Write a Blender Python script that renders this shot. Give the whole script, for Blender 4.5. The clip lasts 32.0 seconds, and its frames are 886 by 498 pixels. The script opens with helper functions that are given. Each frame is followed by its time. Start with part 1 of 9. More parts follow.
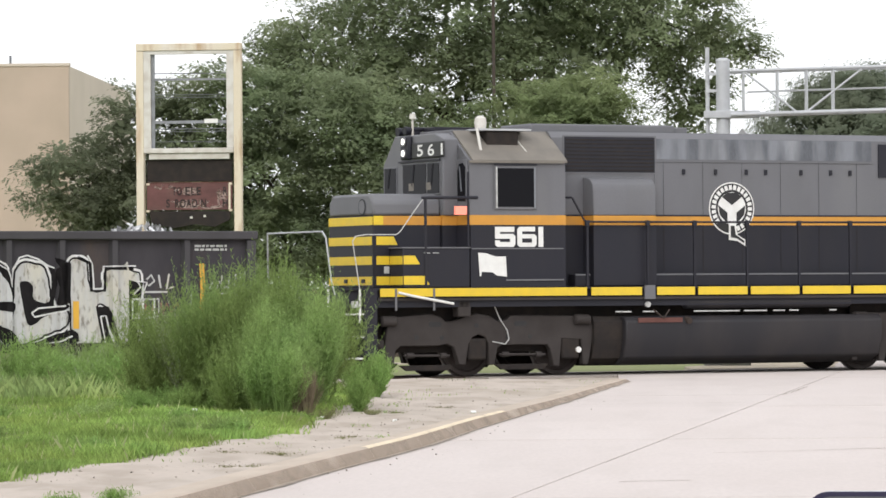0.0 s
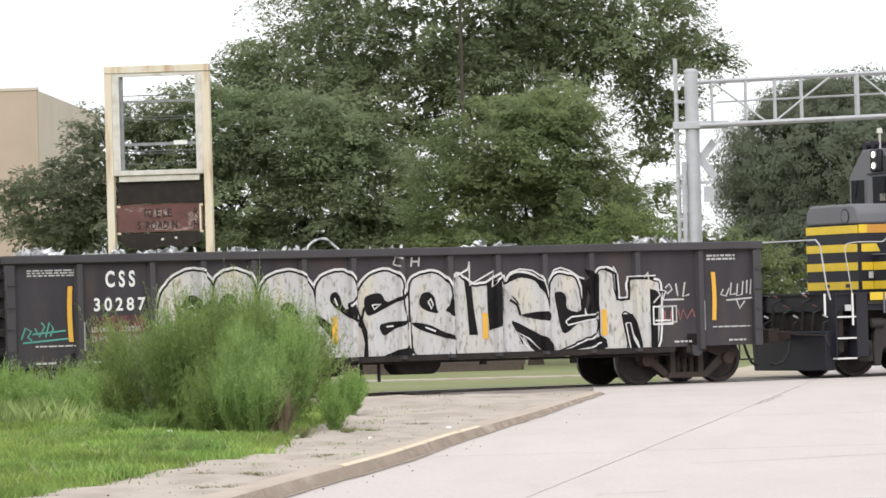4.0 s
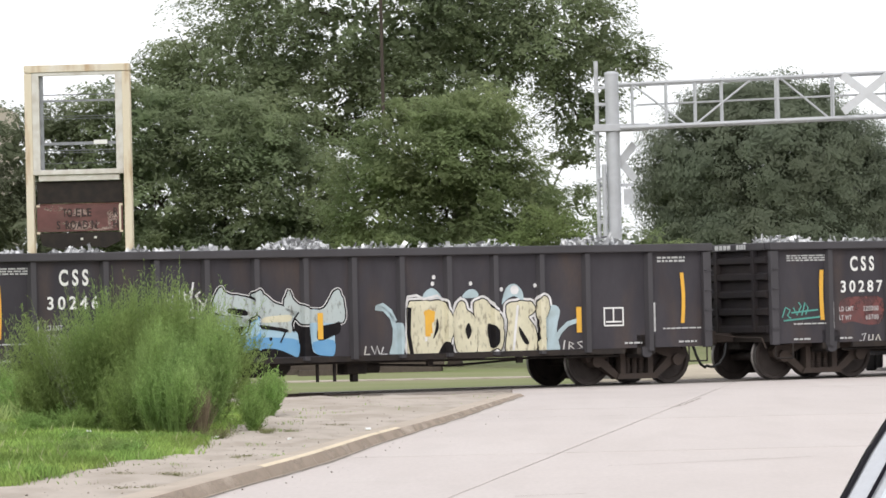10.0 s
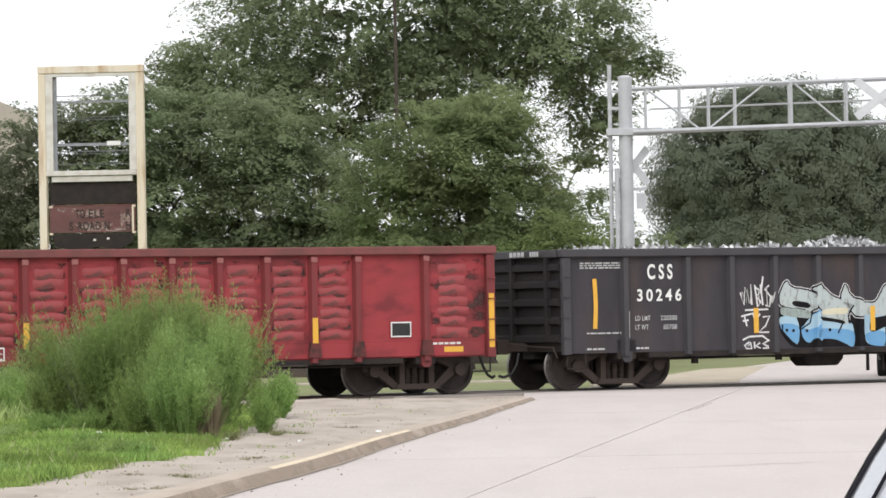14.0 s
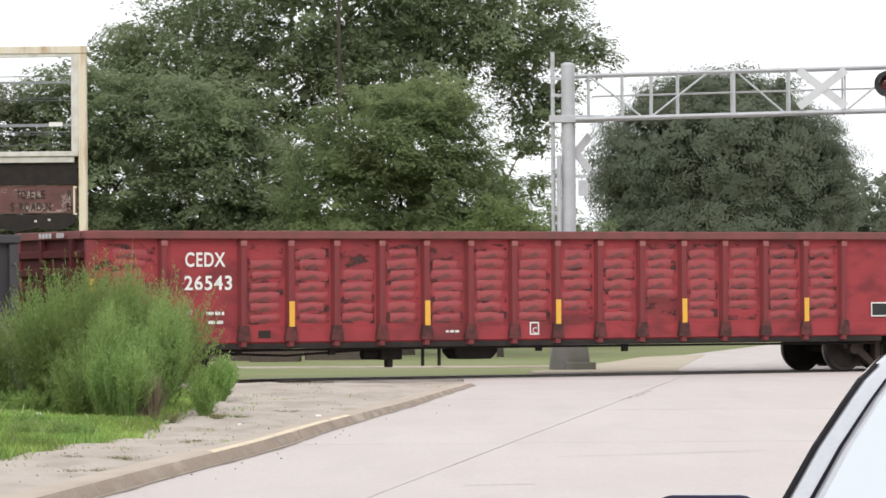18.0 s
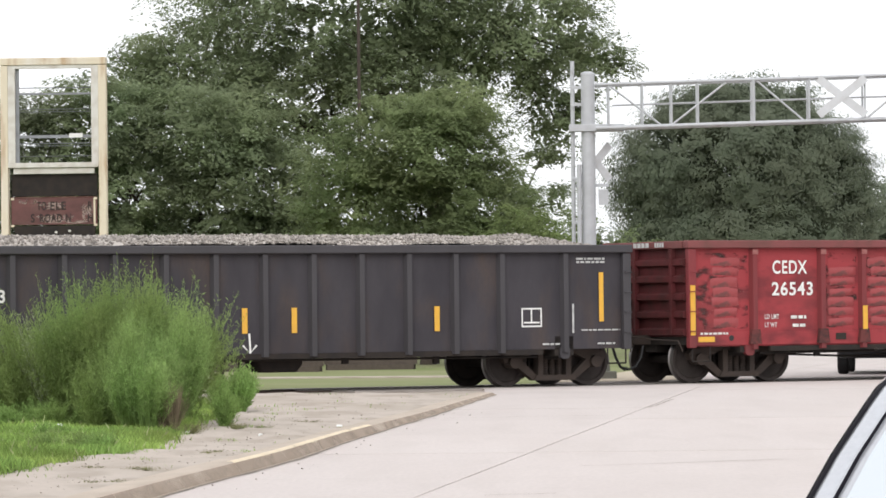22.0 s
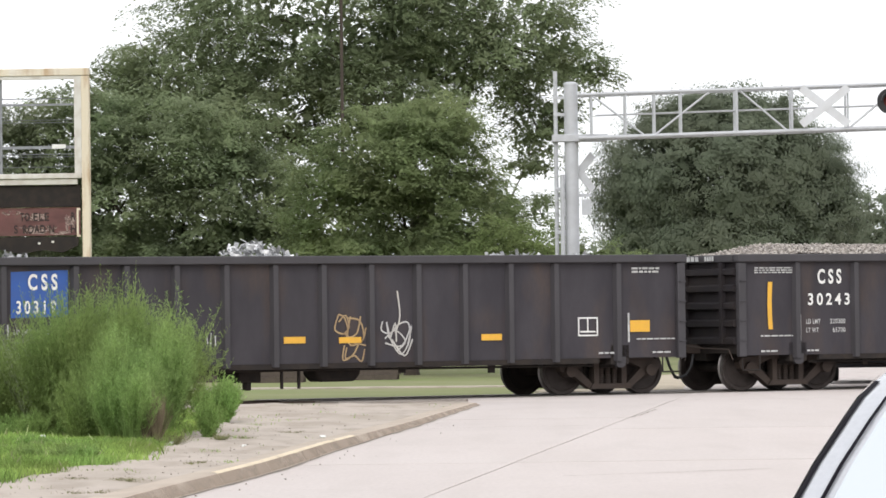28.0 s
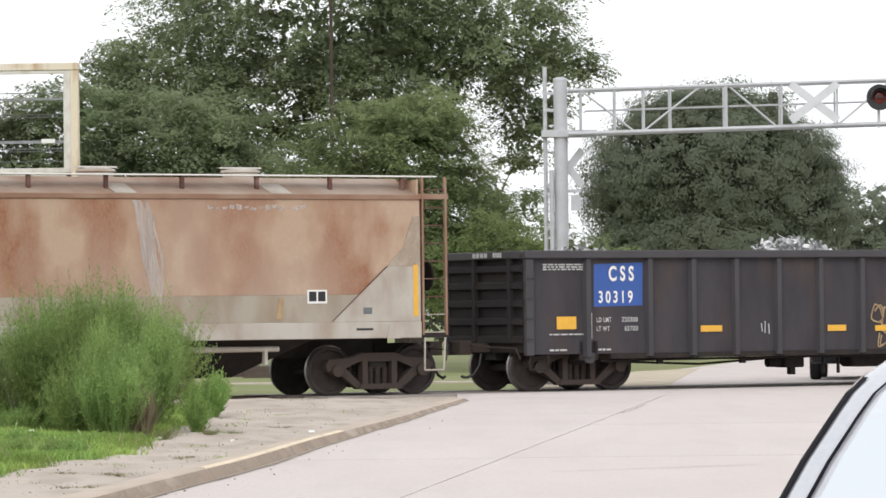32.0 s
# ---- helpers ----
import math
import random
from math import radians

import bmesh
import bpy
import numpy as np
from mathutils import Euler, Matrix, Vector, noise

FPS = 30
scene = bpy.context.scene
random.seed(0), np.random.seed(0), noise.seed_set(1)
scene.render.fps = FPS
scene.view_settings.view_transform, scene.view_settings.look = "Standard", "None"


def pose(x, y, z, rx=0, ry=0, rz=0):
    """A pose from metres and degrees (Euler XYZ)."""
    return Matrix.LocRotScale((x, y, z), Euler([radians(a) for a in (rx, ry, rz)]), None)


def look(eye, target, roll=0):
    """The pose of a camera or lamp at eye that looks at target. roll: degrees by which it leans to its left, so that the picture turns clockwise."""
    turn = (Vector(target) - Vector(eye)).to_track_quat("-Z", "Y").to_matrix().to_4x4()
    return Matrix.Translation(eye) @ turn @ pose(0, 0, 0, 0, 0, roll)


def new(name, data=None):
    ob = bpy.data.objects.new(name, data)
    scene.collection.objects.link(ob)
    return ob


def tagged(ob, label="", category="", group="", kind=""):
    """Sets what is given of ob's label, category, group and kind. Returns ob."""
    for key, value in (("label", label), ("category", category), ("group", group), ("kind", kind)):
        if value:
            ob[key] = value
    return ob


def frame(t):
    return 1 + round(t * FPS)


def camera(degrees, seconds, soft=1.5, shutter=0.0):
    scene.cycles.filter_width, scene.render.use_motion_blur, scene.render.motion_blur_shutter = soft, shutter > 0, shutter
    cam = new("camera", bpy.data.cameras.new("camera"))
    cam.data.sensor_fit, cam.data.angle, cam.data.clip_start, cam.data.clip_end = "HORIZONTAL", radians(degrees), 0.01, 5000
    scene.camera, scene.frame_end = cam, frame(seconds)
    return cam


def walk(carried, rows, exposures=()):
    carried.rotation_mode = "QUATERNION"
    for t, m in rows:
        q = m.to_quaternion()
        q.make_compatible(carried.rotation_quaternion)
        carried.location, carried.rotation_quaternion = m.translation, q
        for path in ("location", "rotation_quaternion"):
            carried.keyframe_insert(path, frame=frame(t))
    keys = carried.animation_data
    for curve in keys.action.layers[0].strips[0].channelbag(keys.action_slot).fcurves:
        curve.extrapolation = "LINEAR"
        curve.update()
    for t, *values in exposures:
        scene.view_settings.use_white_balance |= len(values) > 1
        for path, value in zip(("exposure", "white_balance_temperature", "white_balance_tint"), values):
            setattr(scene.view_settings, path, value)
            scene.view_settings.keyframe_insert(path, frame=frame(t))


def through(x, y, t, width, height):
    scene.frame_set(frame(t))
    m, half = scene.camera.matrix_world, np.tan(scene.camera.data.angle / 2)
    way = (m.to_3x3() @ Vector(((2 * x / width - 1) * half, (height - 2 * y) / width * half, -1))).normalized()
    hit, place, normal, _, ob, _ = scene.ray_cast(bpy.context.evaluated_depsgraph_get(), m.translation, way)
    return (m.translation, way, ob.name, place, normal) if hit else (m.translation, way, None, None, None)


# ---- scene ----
# ---- camera: a hand-held long lens on one spot, eye 1.5 m over the road ----
EYE = Vector((0.0, 0.0, 1.5))
cam = camera(12.431, 32.0, 1.6)
# seconds, yaw to the left, tilt up, lean: degrees
PATH = [
    (0, 2.279, 0.649, -0.41), (0.5, 2.267, 0.576, -0.41), (1, 2.241, 0.561, -0.41), (1.5, 2.211, 0.530, -0.46),
    (2, 2.215, 0.512, -0.36), (2.5, 2.186, 0.492, -0.48), (3, 2.052, 0.452, -0.47), (3.5, 2.187, 0.637, -1.35),
    (5.5, 1.537, 1.234, -1.72), (6, 1.460, 0.920, -1.76), (6.5, 1.318, 0.838, -1.77), (7, 1.212, 0.973, -1.67),
    (7.5, 1.192, 1.016, -1.59), (8, 1.159, 0.892, -1.31), (8.5, 0.902, 0.758, -1.43), (9, 0.746, 0.863, -1.42),
    (9.5, 0.707, 0.943, -1.33), (10, 0.751, 0.860, -1.33), (10.5, 0.799, 0.868, -1.14), (11, 1.023, 0.831, -1.20),
    (11.5, 1.071, 0.742, -1.40), (12, 0.828, 0.822, -1.13), (12.5, 0.637, 1.044, -1.24), (13, 0.625, 1.102, -1.09),
    (13.5, 0.726, 1.021, -0.93), (14, 0.925, 0.907, -1.01), (14.5, 0.944, 0.804, -1.07), (16.5, 0.577, 0.651, -0.90),
    (17, 0.473, 0.702, -0.46), (17.5, 0.266, 0.711, -0.60), (18, 0.101, 0.691, -0.39), (18.5, 0.023, 0.784, -0.54),
    (19, -0.009, 0.888, -0.40), (19.5, 0.212, 0.917, -0.45), (20, 0.373, 0.920, -0.36), (20.5, 0.439, 0.928, -0.40),
    (21, 0.439, 0.916, -0.47), (21.5, 0.398, 0.856, -0.56), (22, 0.386, 0.828, -0.60), (22.5, 0.389, 0.754, -0.37),
    (23, 0.417, 0.790, -0.20), (23.5, 0.372, 0.809, -0.18), (24, 0.363, 0.774, -0.33), (24.5, 0.393, 0.855, -0.36),
    (26.5, 0.423, 0.826, -0.55), (27, 0.315, 0.898, -0.66), (27.5, 0.213, 0.866, -0.78), (28, 0.150, 0.971, -0.72),
    (28.5, 0.107, 0.922, -0.63), (29, 0.158, 0.987, -0.60), (29.5, 0.124, 0.952, -0.77), (30, 0.116, 0.938, -0.70),
    (30.5, 0.137, 0.959, -0.85), (31, 0.089, 0.914, -0.86), (31.5, 0.039, 0.902, -0.77), (32, -0.001, 0.904, -0.62),
]


# sideways sway of the body: seconds, centimetres to the right
SWAY = [(0, 0.0), (9, 0.0), (10, -0.8), (11, 2.0), (12, 0.4), (13, 0.7), (14, 1.6), (16.5, 0.3), (18, 0.0), (20, 0.4), (24, 0.9), (28, 1.1), (32, 1.25)]


def aim(t, yaw, tilt, lean):
    sway = 0.01 * float(np.interp(t, [a for a, b in SWAY], [b for a, b in SWAY]))
    y, p = radians(yaw) + sway / 85.0, radians(tilt)
    way = Vector((-math.sin(y) * math.cos(p), math.cos(y) * math.cos(p), math.sin(p)))
    eye = EYE + Vector((sway, 0, 0))
    return look(eye, eye + 80 * way, lean)


# seconds, stops: the picture brightens and darkens a little
EXPOSURES = [(0, 0.49), (2, 0.52), (3.5, 0.54), (5.5, 0.40), (6, 0.38), (9, 0.43), (20, 0.43), (24, 0.48), (31, 0.47), (32, 0.41)]
walk(cam, [(t, aim(t, y, p, r)) for t, y, p, r in PATH], EXPOSURES)

# ---- light: a bright overcast sky ----
world = bpy.data.worlds.new("overcast_sky")
scene.world = world
world.use_nodes = True
wn = world.node_tree.nodes
sky = wn.new("ShaderNodeTexSky")
sky.sky_type, sky.sun_disc = "NISHITA", False
sky.sun_elevation, sky.sun_rotation = radians(52), radians(150)
sky.dust_density, sky.air_density = 2.0, 1.0
pale = wn.new("ShaderNodeHueSaturation")
pale.inputs["Saturation"].default_value = 0.12
pale.inputs["Value"].default_value = 1.0
cloud = wn.new("ShaderNodeMix")
cloud.data_type = "RGBA"
cloud.inputs[0].default_value = 0.85
cloud.inputs[7].default_value = (6.4, 6.5, 6.75, 1)
world.node_tree.links.new(sky.outputs[0], pale.inputs["Color"])
world.node_tree.links.new(pale.outputs[0], cloud.inputs[6])
world.node_tree.links.new(cloud.outputs[2], wn["Background"].inputs["Color"])
wn["Background"].inputs["Strength"].default_value = 0.15

lamp = bpy.data.lights.new("sun", "SUN")
lamp.energy, lamp.angle, lamp.color = 0.9, radians(30), (1.0, 0.97, 0.93)
sun = new("sun", lamp)
sun.matrix_world = look((-20, -40, 60), (0, 60, 0))

# ---- materials ----


def material(name, base, rough=0.7, metal=0.0, second=None, scale=3.0, amount=0.5, bump=0.0, fine=60.0,
             stretch=(1, 1, 1), island=0.0, per_object=0.0, spec=0.4, third=None, third_scale=0.6, third_amount=0.4, edge=(0.4, 0.68)):
    """Paint, stone or metal with stains at two scales and a fine relief, in metres."""
    m = bpy.data.materials.new(name)
    m.use_nodes = True
    n, l = m.node_tree.nodes, m.node_tree.links
    bsdf = n["Principled BSDF"]
    bsdf.inputs["Roughness"].default_value = rough
    bsdf.inputs["Metallic"].default_value = metal
    bsdf.inputs["Specular IOR Level"].default_value = spec
    tc = n.new("ShaderNodeTexCoord")
    mp = n.new("ShaderNodeMapping")
    mp.inputs["Scale"].default_value = stretch
    l.new(tc.outputs["Object"], mp.inputs["Vector"])
    at = mp.outputs["Vector"]

    def spots(sc, detail, lo, hi):
        t = n.new("ShaderNodeTexNoise")
        t.inputs["Scale"].default_value, t.inputs["Detail"].default_value = sc, detail
        l.new(at, t.inputs["Vector"])
        r = n.new("ShaderNodeMapRange")
        r.inputs["From Min"].default_value, r.inputs["From Max"].default_value = lo, hi
        l.new(t.outputs["Fac"], r.inputs["Value"])
        return r.outputs["Result"]

    def blend(a, b, fac, gain):
        mul = n.new("ShaderNodeMath")
        mul.operation = "MULTIPLY"
        mul.inputs[1].default_value = gain
        l.new(fac, mul.inputs[0])
        mix = n.new("ShaderNodeMix")
        mix.data_type = "RGBA"
        l.new(mul.outputs[0], mix.inputs[0])
        l.new(a, mix.inputs[6])
        l.new(b, mix.inputs[7])
        return mix.outputs[2]

    def flat(c):
        r = n.new("ShaderNodeRGB")
        r.outputs[0].default_value = (*c, 1)
        return r.outputs[0]

    second = second or tuple(0.7 * c for c in base)
    colour = blend(flat(base), flat(second), spots(scale, 6, *edge), amount)
    if third:
        colour = blend(colour, flat(third), spots(third_scale, 4, 0.5, 0.7), third_amount)
    colour = blend(colour, flat(tuple(0.82 * c for c in base)), spots(fine, 3, 0.35, 0.7), 0.35)
    if island or per_object:
        hsv = n.new("ShaderNodeHueSaturation")
        src = n.new("ShaderNodeNewGeometry").outputs["Random Per Island"] if island else n.new("ShaderNodeObjectInfo").outputs["Random"]
        r = n.new("ShaderNodeMapRange")
        k = island or per_object
        r.inputs["To Min"].default_value, r.inputs["To Max"].default_value = 1 - k, 1 + k
        l.new(src, r.inputs["Value"])
        l.new(r.outputs["Result"], hsv.inputs["Value"])
        l.new(colour, hsv.inputs["Color"])
        colour = hsv.outputs["Color"]
    l.new(colour, bsdf.inputs["Base Color"])
    if bump:
        t = n.new("ShaderNodeTexNoise")
        t.inputs["Scale"].default_value, t.inputs["Detail"].default_value = fine, 4
        l.new(at, t.inputs["Vector"])
        b = n.new("ShaderNodeBump")
        b.inputs["Strength"].default_value, b.inputs["Distance"].default_value = bump, 0.01
        l.new(t.outputs["Fac"], b.inputs["Height"])
        l.new(b.outputs["Normal"], bsdf.inputs["Normal"])
    return m


def ragged(m, scale, stretch, lo, hi, most=1.0):
    """Let a paint wear through: the coat is missing where a noise is low."""
    n, l = m.node_tree.nodes, m.node_tree.links
    tc, mp, t, r = n.new("ShaderNodeTexCoord"), n.new("ShaderNodeMapping"), n.new("ShaderNodeTexNoise"), n.new("ShaderNodeMapRange")
    mp.inputs["Scale"].default_value = stretch
    t.inputs["Scale"].default_value, t.inputs["Detail"].default_value = scale, 5
    r.inputs["From Min"].default_value, r.inputs["From Max"].default_value = lo, hi
    r.inputs["To Max"].default_value = most
    l.new(tc.outputs["Object"], mp.inputs["Vector"])
    l.new(mp.outputs["Vector"], t.inputs["Vector"])
    l.new(t.outputs["Fac"], r.inputs["Value"])
    l.new(r.outputs["Result"], n["Principled BSDF"].inputs["Alpha"])
    return m


def leaf_material(name, base, spread=0.45, through=0.35, patch=0.28):
    """Leaves: two-sided, a little light shines through, each leaf its own shade."""
    m = bpy.data.materials.new(name)
    m.use_nodes = True
    n, l = m.node_tree.nodes, m.node_tree.links
    n.remove(n["Principled BSDF"])
    geo = n.new("ShaderNodeNewGeometry")
    ramp = n.new("ShaderNodeMapRange")
    ramp.inputs["To Min"].default_value, ramp.inputs["To Max"].default_value = 1 - spread, 1 + spread
    l.new(geo.outputs["Random Per Island"], ramp.inputs["Value"])
    tc = n.new("ShaderNodeTexCoord")
    big = n.new("ShaderNodeTexNoise")
    big.inputs["Scale"].default_value = 0.55
    l.new(tc.outputs["Object"], big.inputs["Vector"])
    hue = n.new("ShaderNodeMapRange")
    hue.inputs["From Min"].default_value, hue.inputs["From Max"].default_value = 0.3, 0.7
    hue.inputs["To Min"].default_value, hue.inputs["To Max"].default_value = 0.487, 0.515
    l.new(big.outputs["Fac"], hue.inputs["Value"])
    hsv = n.new("ShaderNodeHueSaturation")
    hsv.inputs["Color"].default_value = (*base, 1)
    tuft = n.new("ShaderNodeTexNoise")
    tuft.inputs["Scale"].default_value = 0.75
    l.new(tc.outputs["Object"], tuft.inputs["Vector"])
    shade = n.new("ShaderNodeMapRange")
    shade.inputs["From Min"].default_value, shade.inputs["From Max"].default_value = 0.3, 0.7
    shade.inputs["To Min"].default_value, shade.inputs["To Max"].default_value = 1 - patch, 1 + patch
    l.new(tuft.outputs["Fac"], shade.inputs["Value"])
    both = n.new("ShaderNodeMath")
    both.operation = "MULTIPLY"
    l.new(ramp.outputs["Result"], both.inputs[0])
    l.new(shade.outputs["Result"], both.inputs[1])
    l.new(both.outputs[0], hsv.inputs["Value"])
    l.new(hue.outputs["Result"], hsv.inputs["Hue"])
    a, b = n.new("ShaderNodeBsdfDiffuse"), n.new("ShaderNodeBsdfTranslucent")
    l.new(hsv.outputs["Color"], a.inputs["Color"])
    l.new(hsv.outputs["Color"], b.inputs["Color"])
    mix = n.new("ShaderNodeMixShader")
    mix.inputs[0].default_value = through
    l.new(a.outputs[0], mix.inputs[1])
    l.new(b.outputs[0], mix.inputs[2])
    l.new(mix.outputs[0], n["Material Output"].inputs["Surface"])
    return m


def glow(name, colour, strength):
    m = bpy.data.materials.new(name)
    m.use_nodes = True
    b = m.node_tree.nodes["Principled BSDF"]
    b.inputs["Base Color"].default_value = (*colour, 1)
    b.inputs["Emission Color"].default_value = (*colour, 1)
    b.inputs["Emission Strength"].default_value = strength
    return m


def glass(name, tint, rough=0.03):
    """Dark or sky-reflecting window glass in a thin pane."""
    m = bpy.data.materials.new(name)
    m.use_nodes = True
    b = m.node_tree.nodes["Principled BSDF"]
    b.inputs["Base Color"].default_value = (*tint, 1)
    b.inputs["Roughness"].default_value = rough
    b.inputs["Specular IOR Level"].default_value = 0.5
    return m


CONCRETE = material("road_concrete", (0.565, 0.505, 0.478), 0.9, second=(0.49, 0.43, 0.40), scale=0.8, amount=0.4, bump=0.05, fine=22, per_object=0.03, stretch=(1, 0.16, 1),
                    third=(0.45, 0.40, 0.37), third_scale=1.7, third_amount=0.3)
SAND = material("sandy_gravel", (0.50, 0.43, 0.33), 0.95, second=(0.36, 0.30, 0.22), scale=1.2, amount=0.6, bump=0.5, fine=20)
WALKWAY = material("worn_concrete", (0.47, 0.405, 0.35), 0.95, second=(0.29, 0.24, 0.19), scale=2.2, amount=0.6, bump=0.12, fine=16, edge=(0.46, 0.64), stretch=(1, 0.35, 1),
                   third=(0.31, 0.26, 0.20), third_scale=0.45, third_amount=0.7)
KERB = material("kerb_concrete", (0.50, 0.42, 0.345), 0.9, second=(0.36, 0.295, 0.235), scale=2.2, amount=0.55, bump=0.25, fine=24, stretch=(1, 0.5, 1))
KERB_YELLOW = ragged(material("faded_yellow_kerb", (0.74, 0.63, 0.46), 0.85, second=(0.58, 0.48, 0.36), scale=2.5, amount=0.7, bump=0.2, fine=30), 5.0, (1, 0.3, 1), 0.22, 0.36)
EARTH = material("earth_and_grass", (0.20, 0.22, 0.085), 0.95, second=(0.27, 0.25, 0.15), scale=0.35, amount=0.6, bump=0.6, fine=9,
                 third=(0.15, 0.21, 0.055), third_scale=0.15, third_amount=0.6)
BALLAST = material("ballast_stone", (0.24, 0.21, 0.18), 0.95, second=(0.12, 0.10, 0.09), scale=6, amount=0.7, bump=1.0, fine=25)
STEEL_RAIL = material("rail_steel", (0.12, 0.09, 0.075), 0.55, metal=0.6, second=(0.06, 0.04, 0.03), scale=8, amount=0.6)
TIE = material("old_tie_wood", (0.10, 0.08, 0.065), 0.95, second=(0.05, 0.04, 0.035), scale=9, bump=0.5)
GREY_PAINT = material("galvanised_grey", (0.50, 0.51, 0.53), 0.5, metal=0.15, second=(0.36, 0.36, 0.37), scale=4, amount=0.5)
WHITE_PAINT = material("white_paint", (0.78, 0.78, 0.76), 0.6, second=(0.6, 0.58, 0.55), scale=6, amount=0.4)
BLACK_PAINT = material("black_paint", (0.02, 0.02, 0.022), 0.5, second=(0.035, 0.033, 0.03), scale=6)
CAR_GREY = material("weathered_black_car_paint", (0.053, 0.048, 0.055), 0.66, second=(0.033, 0.030, 0.036), scale=1.9, amount=0.75, edge=(0.42, 0.66),
                    stretch=(1, 1, 0.4), spec=0.25, third=(0.082, 0.058, 0.047), third_scale=1.4, third_amount=0.65, bump=0.15, fine=22)
# car ends coloured darker: the neighbouring car's shade is in the paint
CAR_END = material("shaded_car_end", (0.027, 0.024, 0.027), 0.75, spec=0.15, second=(0.042, 0.033, 0.030), scale=2.5, amount=0.7)
RED_END = material("shaded_red_end", (0.105, 0.024, 0.026), 0.75, spec=0.15, second=(0.05, 0.022, 0.02), scale=2.5, amount=0.8)
CAR_RIB = material("rib_paint", (0.058, 0.054, 0.060), 0.62, second=(0.038, 0.035, 0.038), scale=2.2, amount=0.6, stretch=(1, 1, 0.3))
CAR_RED = material("weathered_red_car_paint", (0.315, 0.046, 0.053), 0.62, second=(0.105, 0.024, 0.028), scale=2.4, amount=0.7, edge=(0.5, 0.66),
                   stretch=(0.55, 1, 1.2), spec=0.25, third=(0.085, 0.032, 0.03), third_scale=1.3, third_amount=0.6, bump=0.12)
RED_RIB = material("red_rib_paint", (0.215, 0.034, 0.039), 0.65, second=(0.08, 0.026, 0.024), scale=2.5, amount=0.7, stretch=(1, 1, 0.3))
RED_CHORD = material("faded_red_chord", (0.20, 0.06, 0.06), 0.7, second=(0.10, 0.05, 0.04), scale=2.5, amount=0.7)
RED_DENT = material("scraped_red_bulge", (0.30, 0.054, 0.058), 0.5, second=(0.055, 0.028, 0.025), scale=3.2, amount=0.95, stretch=(0.7, 1, 1.3), edge=(0.53, 0.60), third=(0.34, 0.13, 0.125), third_scale=2.5, third_amount=0.5)
# grime of the underframes; also colours pieces that stand in for shade
UNDER = material("underframe_grime_and_shade", (0.030, 0.026, 0.025), 0.9, spec=0.15, second=(0.05, 0.04, 0.033), scale=5, amount=0.7, bump=0.3)
TRUCK = material("truck_cast_steel", (0.056, 0.044, 0.039), 0.8, spec=0.2, second=(0.065, 0.047, 0.037), scale=5, amount=0.7, bump=0.3)
WHEEL = material("wheel_steel", (0.050, 0.040, 0.037), 0.65, metal=0.0, spec=0.2, second=(0.028, 0.023, 0.020), scale=7, amount=0.7)
TREAD = material("polished_wheel_tread", (0.22, 0.205, 0.20), 0.42, metal=0.7, second=(0.10, 0.085, 0.08), scale=7, amount=0.6)
YELLOW_TAPE = material("reflective_yellow", (0.74, 0.41, 0.05), 0.5, second=(0.58, 0.32, 0.07), scale=9, amount=0.4)
SCRAP = material("shredded_aluminium", (0.62, 0.62, 0.63), 0.38, metal=0.55, second=(0.3, 0.29, 0.28), scale=9, amount=0.6, island=0.4)
STONE_LOAD = material("crushed_stone", (0.37, 0.335, 0.305), 0.9, second=(0.24, 0.215, 0.195), scale=9, island=0.45)
RUST = material("rusted_steel", (0.13, 0.055, 0.045), 0.85, second=(0.06, 0.032, 0.028), scale=3.5, amount=0.8, bump=0.3, third=(0.33, 0.24, 0.2), third_scale=2.2, third_amount=0.5)
SIGN_CREAM = material("peeling_cream_paint", (0.68, 0.60, 0.47), 0.75, second=(0.40, 0.24, 0.12), scale=2.2, amount=0.8, stretch=(1.6, 1, 0.35), bump=0.2, edge=(0.52, 0.68),
                      third=(0.72, 0.69, 0.65), third_scale=0.8, third_amount=0.75)
SIGN_WHITE = material("weathered_white_metal", (0.64, 0.62, 0.58), 0.65, second=(0.42, 0.36, 0.3), scale=4, amount=0.6)
SIGN_DARK = material("dark_sign_bars", (0.13, 0.14, 0.15), 0.6, second=(0.2, 0.2, 0.2), scale=6)
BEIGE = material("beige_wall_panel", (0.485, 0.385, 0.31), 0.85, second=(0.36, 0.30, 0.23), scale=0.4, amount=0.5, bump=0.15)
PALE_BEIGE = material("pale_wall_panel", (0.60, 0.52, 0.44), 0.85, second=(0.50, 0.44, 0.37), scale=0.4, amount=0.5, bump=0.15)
BARK = material("bark", (0.07, 0.055, 0.045), 0.95, second=(0.035, 0.028, 0.024), scale=6, bump=0.7, stretch=(1, 1, 0.3))
LEAF_BIG = leaf_material("big_tree_leaves", (0.262, 0.308, 0.182), 0.12, 0.62, 0.36)
LEAF_LEFT = leaf_material("left_tree_leaves", (0.226, 0.250, 0.166), 0.12, 0.6, 0.3)
LEAF_MID = leaf_material("middle_tree_leaves", (0.248, 0.296, 0.150), 0.10, 0.62, 0.34)
LEAF_DARK = leaf_material("dark_tree_leaves", (0.252, 0.285, 0.208), 0.03, 0.66, 0.10)
LEAF_SHRUB = leaf_material("shrub_leaves", (0.21, 0.26, 0.11), 0.25, 0.55)
WEED = leaf_material("weed_stems", (0.240, 0.328, 0.116), 0.30, 0.50, 0.2)
WEED_BROWN = leaf_material("brown_weed_stems", (0.17, 0.135, 0.095), 0.3, 0.2)
